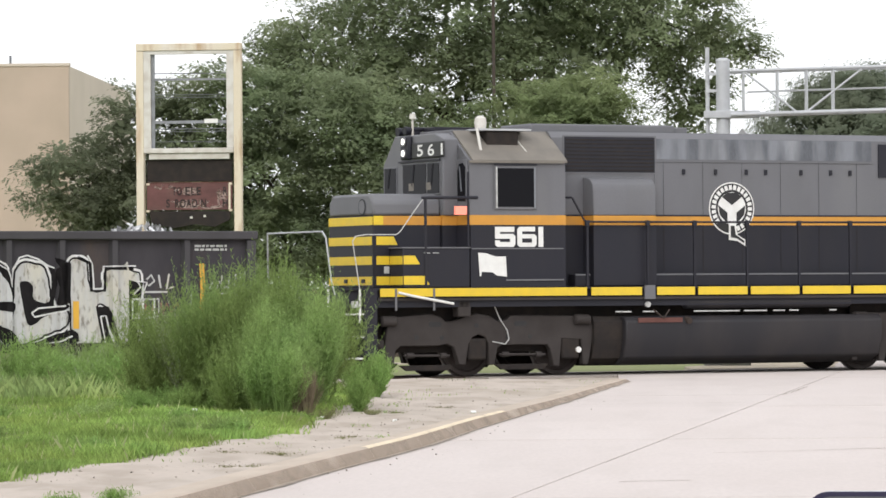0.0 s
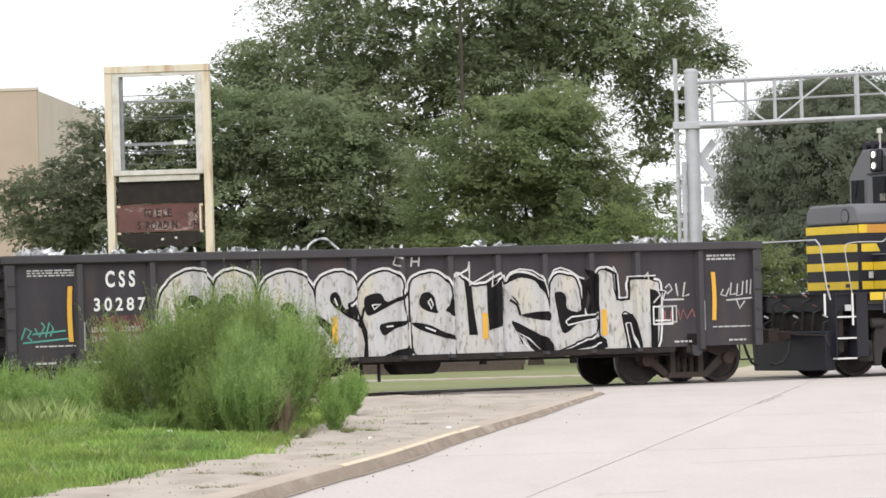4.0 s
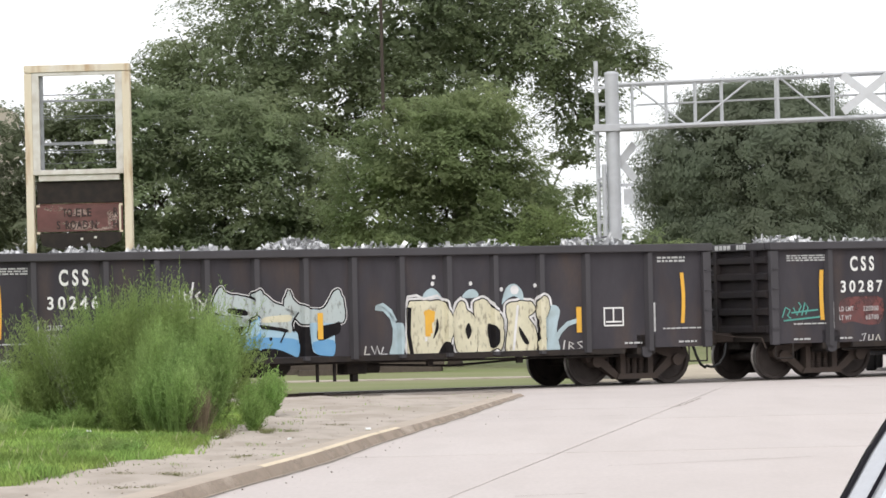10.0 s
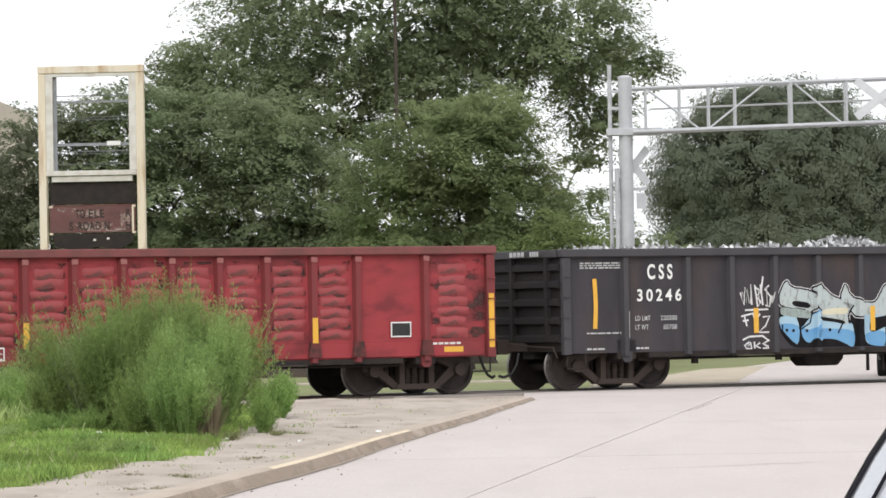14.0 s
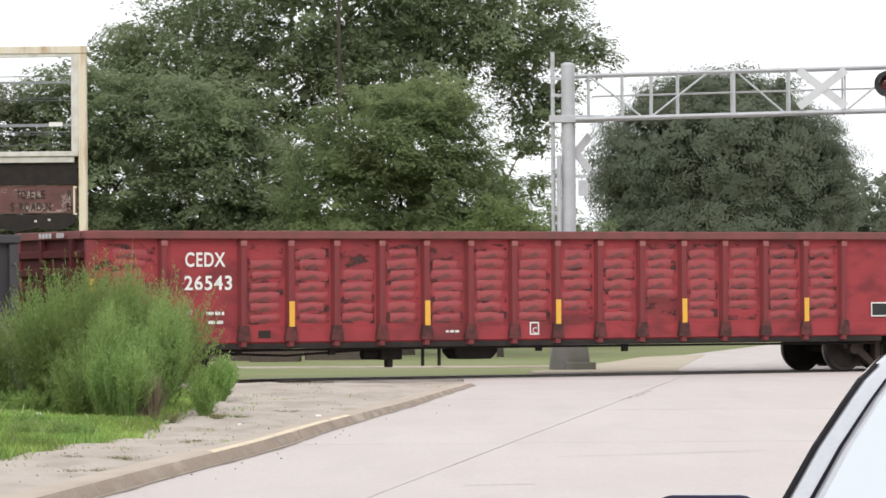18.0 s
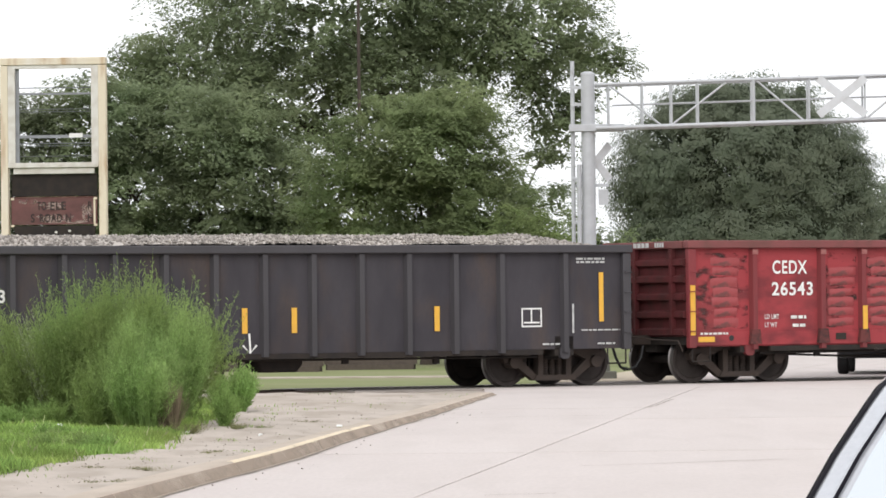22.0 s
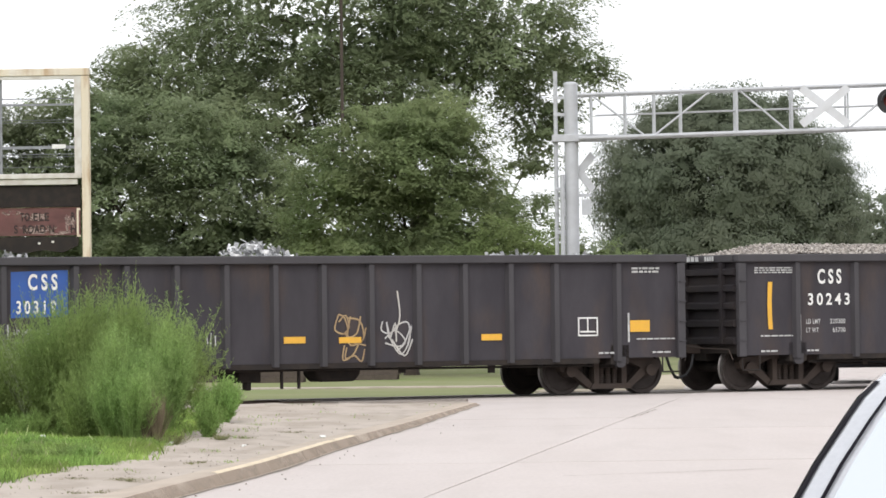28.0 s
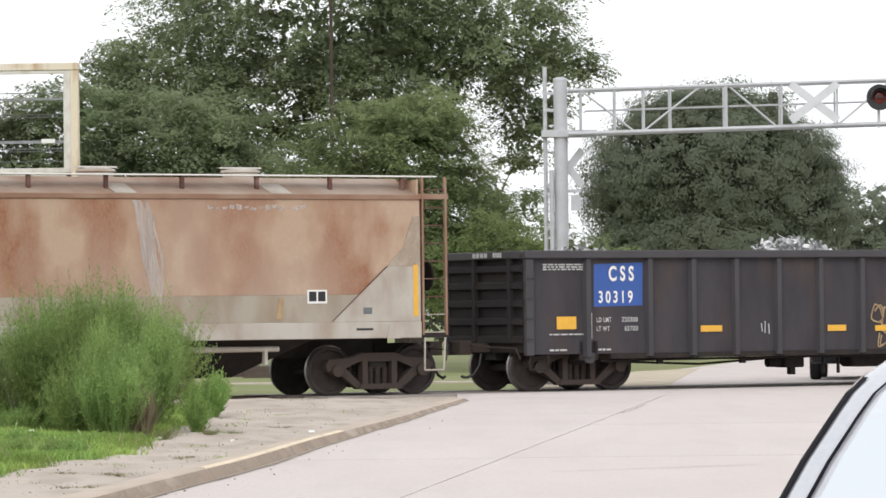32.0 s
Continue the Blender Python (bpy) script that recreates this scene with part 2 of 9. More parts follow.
WEED_DRY = leaf_material("dry_weed_stems", (0.20, 0.20, 0.10), 0.4, 0.3)
WEED_TIP = leaf_material("pale_seed_heads", (0.36, 0.40, 0.26), 0.25, 0.4)
WEED_LOW = leaf_material("fresh_weed_leaves", (0.25, 0.37, 0.12), 0.3, 0.45)
GRASS = leaf_material("grass_blades", (0.272, 0.385, 0.110), 0.30, 0.5, 0.34)
STRAW = leaf_material("straw_grass", (0.40, 0.43, 0.22), 0.3, 0.4)
TALL_GRASS = leaf_material("tall_pale_weeds", (0.33, 0.43, 0.17), 0.3, 0.5)
RUBBER = material("tyre_rubber", (0.018, 0.018, 0.019), 0.8, second=(0.03, 0.03, 0.03), scale=8)

# ---- mesh tools ----


class Shape:
    """Gathers corners and faces for one mesh."""

    def __init__(self):
        self.v, self.f = [], []

    def add(self, verts, faces):
        k = len(self.v)
        self.v += [tuple(p) for p in verts]
        self.f += [tuple(k + i for i in q) for q in faces]
        return self

    def box(self, x0, x1, y0, y1, z0, z1):
        v = [(x, y, z) for z in (z0, z1) for y in (y0, y1) for x in (x0, x1)]
        return self.add(v, [(0, 2, 3, 1), (4, 5, 7, 6), (0, 1, 5, 4), (2, 6, 7, 3), (0, 4, 6, 2), (1, 3, 7, 5)])

    def prism(self, outline, axis, a, b):
        """An outline in the plane across the axis, drawn out from a to b. Axis y: (x, z); axis x: (y, z); axis z: (x, y)."""
        n = len(outline)
        put = {"x": lambda p, q: (q, p[0], p[1]), "y": lambda p, q: (p[0], q, p[1]), "z": lambda p, q: (p[0], p[1], q)}[axis]
        v = [put(p, a) for p in outline] + [put(p, b) for p in outline]
        f = [tuple(range(n)), tuple(range(2 * n - 1, n - 1, -1))] + [(i, i + n, (i + 1) % n + n, (i + 1) % n) for i in range(n)]
        return self.add(v, f)

    def cyl(self, p, q, r, n=12, r2=None, cap=True):
        p, q = Vector(p), Vector(q)
        w = (q - p).normalized()
        a = w.orthogonal().normalized()
        b = w.cross(a)
        r2 = r if r2 is None else r2
        v = [c + (a * math.cos(2 * math.pi * i / n) + b * math.sin(2 * math.pi * i / n)) * k for c, k in ((p, r), (q, r2)) for i in range(n)]
        f = [(i, (i + 1) % n, (i + 1) % n + n, i + n) for i in range(n)]
        if cap:
            f += [tuple(range(n - 1, -1, -1)), tuple(range(n, 2 * n))]
        return self.add(v, f)

    def tube(self, pts, r, n=6):
        for p, q in zip(pts, pts[1:]):
            self.cyl(p, q, r, n)
        return self

    def lathe(self, profile, n=24, axis="y"):
        """A profile of (distance along the axis, radius) turned round the axis."""
        v = []
        for d, r in profile:
            for i in range(n):
                c, s = r * math.cos(2 * math.pi * i / n), r * math.sin(2 * math.pi * i / n)
                v.append((c, d, s) if axis == "y" else (d, c, s) if axis == "x" else (c, s, d))
        m = len(profile)
        f = [(j * n + i, j * n + (i + 1) % n, (j + 1) * n + (i + 1) % n, (j + 1) * n + i) for j in range(m - 1) for i in range(n)]
        f += [tuple(range(n - 1, -1, -1)), tuple(range((m - 1) * n, m * n))]
        return self.add(v, f)

    def moved(self, dx=0, dy=0, dz=0):
        self.v = [(x + dx, y + dy, z + dz) for x, y, z in self.v]
        return self

    def mesh(self, name, mat, sharp=35):
        me = bpy.data.meshes.new(name)
        me.from_pydata(self.v, [], self.f)
        bm = bmesh.new()
        bm.from_mesh(me)
        bmesh.ops.recalc_face_normals(bm, faces=bm.faces)
        bm.to_mesh(me)
        bm.free()
        me.polygons.foreach_set("use_smooth", [True] * len(me.polygons))
        me.set_sharp_from_angle(angle=radians(sharp))
        me.materials.append(mat)
        return me


def part(name, shape, mat, parent, label="", bevel=0.0, at=None):
    me = shape if isinstance(shape, bpy.types.Mesh) else shape.mesh(name, mat)
    ob = new(name, me)
    ob.parent = parent
    if at is not None:
        ob.matrix_basis = at
    if label:
        tagged(ob, label)
    if bevel:
        b = ob.modifiers.new("edge", "BEVEL")
        b.width, b.segments, b.limit_method = bevel, 2, "ANGLE"
    return ob


def thing(name, label, category, m=None, group="", kind=""):
    ob = new(name)
    ob.empty_display_size = 0.1
    if m is not None:
        ob.matrix_basis = m
    return tagged(ob, label, category, group, kind)


def solid(name, shape, mat, label, category="", kind="", group="", bevel=0.0, m=None):
    ob = new(name, shape if isinstance(shape, bpy.types.Mesh) else shape.mesh(name, mat))
    if bevel:
        b = ob.modifiers.new("edge", "BEVEL")
        b.width, b.segments, b.limit_method = bevel, 2, "ANGLE"
    if m is not None:
        ob.matrix_basis = m
    return tagged(ob, label, category, group, kind)


def soup(name, verts, faces, mat):
    """A mesh from arrays, for leaves and stones."""
    me = bpy.data.meshes.new(name)
    verts, faces = np.asarray(verts, dtype=np.float32), np.asarray(faces, dtype=np.int32)
    k = faces.shape[1]
    me.vertices.add(len(verts))
    me.vertices.foreach_set("co", verts.ravel())
    me.loops.add(faces.size)
    me.loops.foreach_set("vertex_index", faces.ravel())
    me.polygons.add(len(faces))
    me.polygons.foreach_set("loop_start", np.arange(0, faces.size, k, dtype=np.int32))
    me.update(calc_edges=True)
    me.materials.append(mat)
    return me


def lettering(name, body, size, mat, parent, x, y, z, wide=1.0, label="", bold=0.0, width=0.0, gap=1.12):
    """Painted letters on the side that faces local -y, their lower left corner at x, z; wide stretches them, or width sets their length."""
    cu = bpy.data.curves.new(name, "FONT")
    cu.body, cu.size, cu.offset, cu.space_character = body, size * 1.42, bold, gap
    tmp = bpy.data.objects.new(name, cu)
    scene.collection.objects.link(tmp)
    me = bpy.data.meshes.new_from_object(tmp.evaluated_get(bpy.context.evaluated_depsgraph_get()))
    bpy.data.objects.remove(tmp)
    if width:
        xs = [v.co.x for v in me.vertices]
        me.transform(Matrix.Translation((-min(xs), 0, 0)))
        wide = width / (max(xs) - min(xs))
    me.transform(Matrix.Diagonal((wide, 1, 1, 1)))
    me.transform(Matrix.Rotation(radians(90), 4, "X"))
    me.transform(Matrix.Translation((x, y, z)))
    me.materials.clear()
    me.materials.append(mat)
    return part(name, me, mat, parent, label)


# ---- plan: the track runs at 29 degrees across the view, 77 m off ----
TURN = radians(29.0)
TRACK_O = Vector((0.0, 77.33, 0.0))
ALONG = Vector((math.cos(TURN), math.sin(TURN), 0.0))
TOWARD = Vector((math.sin(TURN), -math.cos(TURN), 0.0))


def track_point(s, off=0.0, z=0.0):
    """A point s metres along the track and off metres from its middle towards the street."""
    return TRACK_O + ALONG * s + TOWARD * off + Vector((0, 0, z))


def track_off(x, y):
    return (Vector((x, y, 0)) - TRACK_O).dot(TOWARD)


KERB_LINE = [(12.0, -4.50), (30.0, -2.96), (32.0, -2.77), (35.3, -2.48), (38.2, -2.16), (41.0, -1.91), (46.1, -1.57), (49.2, -1.32), (53.0, -1.03), (56.6, -0.72), (62.4, -0.32), (67.3, 0.04), (69.7, 0.22)]


def kerb_x(y):
    return float(np.interp(y, [p[0] for p in KERB_LINE], [p[1] for p in KERB_LINE])) + (max(0, 12 - y) * -0.06)


def kerb_drop(y):
    """How far the kerb sinks towards the crossing."""
    return float(np.interp(y, [44, 50, 54, 60, 68], [0.0, 0.022, 0.04, 0.05, 0.075]))


# ---- ground sheet out to the horizon ----
solid("ground", Shape().add([(-2500, -600, -0.06), (2500, -600, -0.06), (2500, 2500, -0.06), (-2500, 2500, -0.06)], [(0, 1, 2, 3)]),
      EARTH, "patchy mown grass and bare earth", "ground", "structure")


def bank_height(x, y):
    off = track_off(x, y)
    k = min(1.0, max(0.0, (off - 2.6) / 5.0))
    k = k * k * (3 - 2 * k)
    h = -0.052 + 0.177 * k + 0.02 * noise.noise((x * 0.8, y * 0.5, 0.3)) * k
    # the walk sinks with the kerb towards the rails
    h -= 0.027 * min(1.0, max(0.0, 1.0 - (kerb_x(y) - 0.17 - x) / 1.2))
    near = min(1.0, max(0.0, 1.0 - (kerb_x(y) - 0.17 - x) / 4.0))
    return max(h - kerb_drop(y) * near, -0.045)


def bank(name, d0, d1, nd, y0, y1, ny, mat, label, category, lift=0.0):
    """A strip of uneven ground beside the kerb, d0 to d1 metres left of it."""
    s = Shape()
    rows = []
    for j in range(ny + 1):
        y = y0 + (y1 - y0) * j / ny
        for i in range(nd + 1):
            d = d0(y) + (d1(y) - d0(y)) * i / nd
            x = kerb_x(y) - 0.17 - d
            rows.append((x, y, bank_height(x, y) + (lift + 0.03 * noise.noise((x * 2.1, y * 1.3, 1.7)) if 0 < i else 0.0)))
    k = nd + 1
    s.add(rows, [(j * k + i, (j + 1) * k + i, (j + 1) * k + i + 1, j * k + i + 1) for j in range(ny) for i in range(nd)])
    return solid(name, s, mat, label, category, "structure")


def walk_width(y):
    return float(np.interp(y, [30, 32, 37, 39.3, 40.8, 42, 45.7, 52.3, 58, 66, 76], [1.41, 1.43, 1.42, 1.23, 1.12, 1.22, 1.55, 2.15, 2.8, 5.2, 9.2])) + 0.12 * noise.noise((y * 0.9, 0, 0))


bank("pavement", lambda y: 0.0 if y < 69.5 else -0.22, walk_width, 14, -24, 78, 306, WALKWAY, "cracked gravelly concrete verge behind the kerb", "pavement")
bank("grass_bank", walk_width, lambda y: 26.0, 40, -24, 78, 204, EARTH, "green weedy bank beside the street", "grass bank", 0.015)


def clip(poly, a, b, c):
    """The part of a flat outline where a*x + b*y <= c."""
    out = []
    for i, p in enumerate(poly):
        q = poly[(i + 1) % len(poly)]
        dp, dq = a * p[0] + b * p[1] - c, a * q[0] + b * q[1] - c
        if dp <= 0:
            out.append(p)
        if dp * dq < 0:
            t = dp / (dp - dq)
            out.append((p[0] + (q[0] - p[0]) * t, p[1] + (q[1] - p[1]) * t))
    return out


# ---- track: rails, ties and ballast ----
bed = Shape()
for k in range(-60, 60):
    pts = []
    for s in (k * 3.0, k * 3.0 + 3.0):
        for off, z in ((2.3, -0.10), (1.5, -0.045), (-1.5, -0.045), (-2.3, -0.10)):
            p = track_point(s, off, z + 0.012 * noise.noise((s, off, 5.0)))
            pts.append(tuple(p))
    bed.add(pts, [(i, i + 1, i + 5, i + 4) for i in range(3)])
solid("ballast_bed", bed, BALLAST, "dirty grey-brown ballast along the track", "ballast", "structure")
RAIL = [(-0.07, -0.16), (0.07, -0.16), (0.07, -0.145), (0.012, -0.12), (0.012, -0.04), (0.036, -0.03), (0.036, -0.006), (0.028, 0.0), (-0.028, 0.0), (-0.036, -0.006), (-0.036, -0.03), (-0.012, -0.04), (-0.012, -0.12), (-0.07, -0.145)]
track_turn = Matrix.Translation(TRACK_O) @ Matrix.Rotation(TURN, 4, "Z")
track_thing = thing("railway_track", "single railway track with dull brown steel rails", "track", track_turn, kind="structure")
for side in (-0.755, 0.755):
    part("rail", Shape().prism([(side + a, b) for a, b in RAIL], "x", -180, 180), STEEL_RAIL, track_thing)
tie_mesh = Shape().box(-0.11, 0.11, -1.28, 1.28, -0.2, -0.035).mesh("tie", TIE)
for k in range(-44, 44):
    s = k * 0.52
    if not -3.6 < s < 17.5:
        part("tie", tie_mesh, TIE, track_thing, at=pose(s, 0.03 * math.sin(k * 7.1), 0, 0, 0, 1.2 * math.sin(k * 3.7)))

# ---- the street: concrete slabs with joints, on both sides of the crossing ----
road = thing("road", "pale worn concrete street slabs with dark joints", "road", kind="structure")
rng = random.Random(4)


def slabs(edges, y_edges, keep):
    """Slabs between the joints; each edge gives x for a y."""
    for y0, y1 in zip(y_edges, y_edges[1:]):
        for a, b in zip(edges, edges[1:]):
            g, h = 0.011, rng.uniform(0.004, 0.008)
            poly = [(a(y0) + g, y0 + h), (b(y0) - g, y0 + h), (b(y1) - g, y1 - h), (a(y1) + g, y1 - h)]
            for a, b, c in keep:
                poly = clip(poly, a, b, c)
                if len(poly) < 3:
                    break
            if len(poly) >= 3:
                part("slab", Shape().prism(poly, "z", -0.2, rng.uniform(-0.0025, 0.0015)), CONCRETE, road)


n_c = TRACK_O.dot(TOWARD)
slabs([kerb_x] + [lambda y, k=k: 0.06 + (y - 37.0) * 0.109 + 3.6 * k for k in range(5)], [y for y in range(-24, 109, 6)], [(-TOWARD.x, -TOWARD.y, -(n_c + 1.75))])


def far_edge(y):
    return 1.55 + (y - 80.0) * 0.183


slabs([lambda y, q=q: far_edge(y) + q for q in (0.0, 3.4, 6.8, 10.2, 13.6)], [72, 78, 84, 90, 96, 102, 108, 116, 124, 134, 146, 160, 180, 205, 240],
      [(TOWARD.x, TOWARD.y, n_c - 1.75)])
# crossing panels between and beside the rails
crossing = thing("crossing", "flush asphalt and timber panels of the level crossing", "crossing", track_turn, kind="structure")
PANEL = material("crossing_asphalt", (0.33, 0.295, 0.27), 0.9, second=(0.22, 0.19, 0.17), scale=2.0, amount=0.6, bump=0.3, per_object=0.06)
for a, b in ((-1.74, -0.80), (-0.67, -0.02), (0.0, 0.67), (0.80, 1.74)):
    for k in range(8):
        s0 = -3.4 + k * 2.6
        part("crossing_panel", Shape().box(s0, s0 + 2.585, a, b, -0.2, -0.006 + 0.003 * math.sin(k * 5 + a * 9)), PANEL, crossing)

# brown coat that paints the kerb face's shade, patchy
FACE_SHADE = ragged(material("kerb_face_shade", (0.36, 0.285, 0.22), 0.95, second=(0.43, 0.35, 0.28), scale=2.0, amount=0.7, stretch=(1, 0.5, 1)), 3.0, (1, 0.3, 1), 0.2, 0.6, 0.75)
# kerb stones, a stretch of them in faded yellow
kerb = thing("kerb", "worn concrete kerb with a stretch of faded yellow paint", "kerb", kind="structure")
y = -23.0
PROFILE = [(-0.17, -0.1), (-0.17, 0.100), (-0.15, 0.112), (0.07, 0.121), (0.10, 0.119), (0.122, 0.106), (0.19, 0.012), (0.20, -0.1)]
while y < 69.5:
    y2 = min(y + 3.0, 69.7)
    v, g, d = [], [], []
    for yy in (y + 0.006, y2 - 0.006):
        k = 1 - kerb_drop(yy) / 0.12
        v += [(kerb_x(yy) + a, yy, b * k if b > 0 else b) for a, b in PROFILE]
        d += [(kerb_x(yy) + a + 0.0035, yy, b * k + 0.0025) for a, b in (PROFILE[5], (0.155, 0.06), PROFILE[6])]
        g += [(kerb_x(yy) + a + 0.003, yy, b * k + 0.003) for a, b in ((0.05, 0.119), *PROFILE[3:6], (0.128, 0.097))]
    n = len(PROFILE)
    s = Shape().add(v, [tuple(range(n)), tuple(range(2 * n - 1, n - 1, -1))] + [(i, i + n, (i + 1) % n + n, (i + 1) % n) for i in range(n)])
    stone = part("kerb_stone", s, KERB, kerb)
    # the upright face is darkened by colour to look shadowed
    part("grime", Shape().add(d, [(0, 1, 4, 3), (1, 2, 5, 4)]), FACE_SHADE, stone, "brown tint for the shaded kerb face")
    if 36 < y < 48:
        part("paint", Shape().add(g, [(i, i + 1, i + 6, i + 5) for i in range(4)]), KERB_YELLOW, stone, "faded yellow paint along the edge")
    y = y2

# dirt along the kerb's foot, and cracks in the road
GUTTER = material("gutter_dirt", (0.27, 0.225, 0.185), 0.95, second=(0.42, 0.36, 0.31), scale=4.0, amount=0.8, bump=0.5, fine=30)
s = Shape()
ys = [14 + 0.4 * k for k in range(140)]
w = [0.012 + 0.05 * max(0.0, noise.noise((y * 0.7, 3.1, 0)) + 0.35) for y in ys]
s.add([(kerb_x(y) + 0.19 + q, y, 0.005) for y, d in zip(ys, w) for q in (0.0, d)], [(2 * i, 2 * i + 1, 2 * i + 3, 2 * i + 2) for i in range(len(ys) - 1)])
solid("gutter_dirt", s, GUTTER, "dark dirt gathered along the kerb", "dirt", "structure")


def crack(pts, width, seed):
    rows, r = [], random.Random(seed)
    for (x0, y0), (x1, y1) in zip(pts, pts[1:]):
        n = max(3, int(math.hypot(x1 - x0, y1 - y0) / 0.18))
        for i in range(n):
            t = i / n
            along = abs(y1 - y0) > abs(x1 - x0)
            j = r.uniform(-0.03, 0.03)
            d = width * r.uniform(0.3, 1.2) * (2.5 if not along else 1)
            x, y = x0 + (x1 - x0) * t + (j if along else 0), y0 + (y1 - y0) * t + (0 if along else j * 2)
            rows += [(x - d, y, 0.0042), (x + d, y, 0.0042)] if along else [(x, y - d, 0.0042), (x, y + d, 0.0042)]
    part("crack", Shape().add(rows, [(2 * i, 2 * i + 1, 2 * i + 3, 2 * i + 2) for i in range(len(rows) // 2 - 1)]), GUTTER, road)


for k, (pts, width) in enumerate(((((1.0, 38.2), (1.76, 38.6), (3.2, 39.5)), 0.008), (((0.1, 32.5), (0.86, 32.7)), 0.008), (((-0.6, 55.0), (0.6, 55.6), (2.4, 55.9)), 0.008), (((2.62, 60.0), (2.79, 61.4), (3.2, 65.0)), 0.014))):
    crack(pts, width, k)

# pale path and gravel apron beyond the track
solid("path", Shape().prism([(-9.0, 92.4), (2.6, 90.4), (2.75, 91.6), (-9.0, 93.6)], "z", -0.1, -0.035), WALKWAY, "pale narrow concrete path in the grass", "path", "structure")
solid("gravel_apron", Shape().prism([(1.7, 80.4), (4.6, 82.0), (4.75, 84.8), (5.4, 92.0), (6.3, 101.9), (6.6, 105.0), (5.88, 103.5), (4.76, 101.0), (3.8, 94.5), (3.02, 89.7), (2.2, 84.9), (1.6, 83.0)], "z", -0.1, 0.006), SAND, "trampled sandy gravel at the street's edge", "gravel", "structure")


# ---- vegetation ----
def leaf_cloud(r, lobes, size, per_spray, spray_r, density, flat=1.0, rough=0.3, fill=0.24, inner=6.0, depth=0.45, thick=0.10, skin=0.25):
    """Flat drooping sprays of leaves near the skin of several rounded lobes, larger loose leaves within: corners and faces."""
    centres, ways, cores = [], [], []
    for x, y, z, rx, ry, rz in lobes:
        area = 4 * math.pi * ((rx * ry) ** 1.6 / 3 + (rx * rz) ** 1.6 / 3 + (ry * rz) ** 1.6 / 3) ** (1 / 1.6)
        n = max(4, int(area * density))
        d = r.normal(size=(n, 3))
        d /= np.linalg.norm(d, axis=1)[:, None]
        k = (1 - depth * r.uniform(0, 1, (n, 1)) ** 1.6) * (1 + 0.07 * r.normal(size=(n, 1)).clip(-1.3, 1.5))
        centres.append(np.array([x, y, z]) + d * k * np.array([rx, ry, rz]))
        ways.append(d)
        m = int(area * inner)
        e = r.normal(size=(m, 3))
        e /= np.linalg.norm(e, axis=1)[:, None]
        cores.append(np.array([x, y, z]) + e * r.uniform(0.2, 0.82, (m, 1)) ** 0.6 * np.array([rx, ry, rz]))
    c, d = np.concatenate(centres), np.concatenate(ways)
    n = len(c)
    out = d * np.array([1, 1, 0.25]) + r.normal(0, 0.35, (n, 3)) * np.array([1, 1, 0.8])
    out /= np.linalg.norm(out, axis=1)[:, None]
    across = np.cross(out, np.array([0.0, 0.0, 1.0]))
    across /= np.linalg.norm(across, axis=1)[:, None]
    up = np.cross(across, out)
    span = spray_r * r.uniform(0.55, 1.35, (n, 1))
    a = r.beta(1.5, 1.3, (n, per_spray)) * 1.7 - 0.75
    b = r.normal(0, 0.34, (n, per_spray)).clip(-0.8, 0.8) * (1.05 - 0.45 * np.abs(a))
    h = r.normal(0, thick, (n, per_spray)) - 0.30 * np.maximum(a, 0) ** 2 - 0.35 * b ** 2
    p = c[:, None] + (out[:, None] * a[..., None] + across[:, None] * b[..., None] + up[:, None] * h[..., None]) * span[:, None]
    nrm = up[:, None] * flat + out[:, None] * (0.55 * np.maximum(a, 0))[..., None] + across[:, None] * (0.5 * b)[..., None] + d[:, None] * skin + r.normal(size=(n, per_spray, 3)) * rough

    def blades(p, nrm, size, slim):
        m = len(p)
        nrm = nrm / np.linalg.norm(nrm, axis=1)[:, None]
        a = np.cross(nrm, r.normal(size=(m, 3)))
        a /= np.linalg.norm(a, axis=1)[:, None]
        b = np.cross(nrm, a)
        ln = size * r.uniform(0.6, 1.3, (m, 1))
        return np.stack([p - a * ln, p - b * ln * slim + nrm * ln * 0.1, p + a * ln, p + b * ln * slim + nrm * ln * 0.1], axis=1).reshape(-1, 3)

    core = np.concatenate(cores)
    v = np.concatenate([blades(p.reshape(-1, 3), nrm.reshape(-1, 3), size, 0.46), blades(core, r.normal(size=core.shape), fill, 0.6)])
    return v, np.arange(len(v)).reshape(-1, 4), c


def limb(s, p, q, r0, r1, seed):
    """A limb with a slight bend, in four tapered pieces."""
    p, q = Vector(p), Vector(q)
    side = (q - p).orthogonal().normalized() * (q - p).length * 0.07 * math.sin(seed * 2.3)
    last = p
    for i in range(1, 5):
        t = i / 4
        now = p.lerp(q, t) + side * math.sin(math.pi * t)
        s.cyl(last, now, r0 + (r1 - r0) * (t - 0.25), 7, r0 + (r1 - r0) * t, cap=False)
        last = now


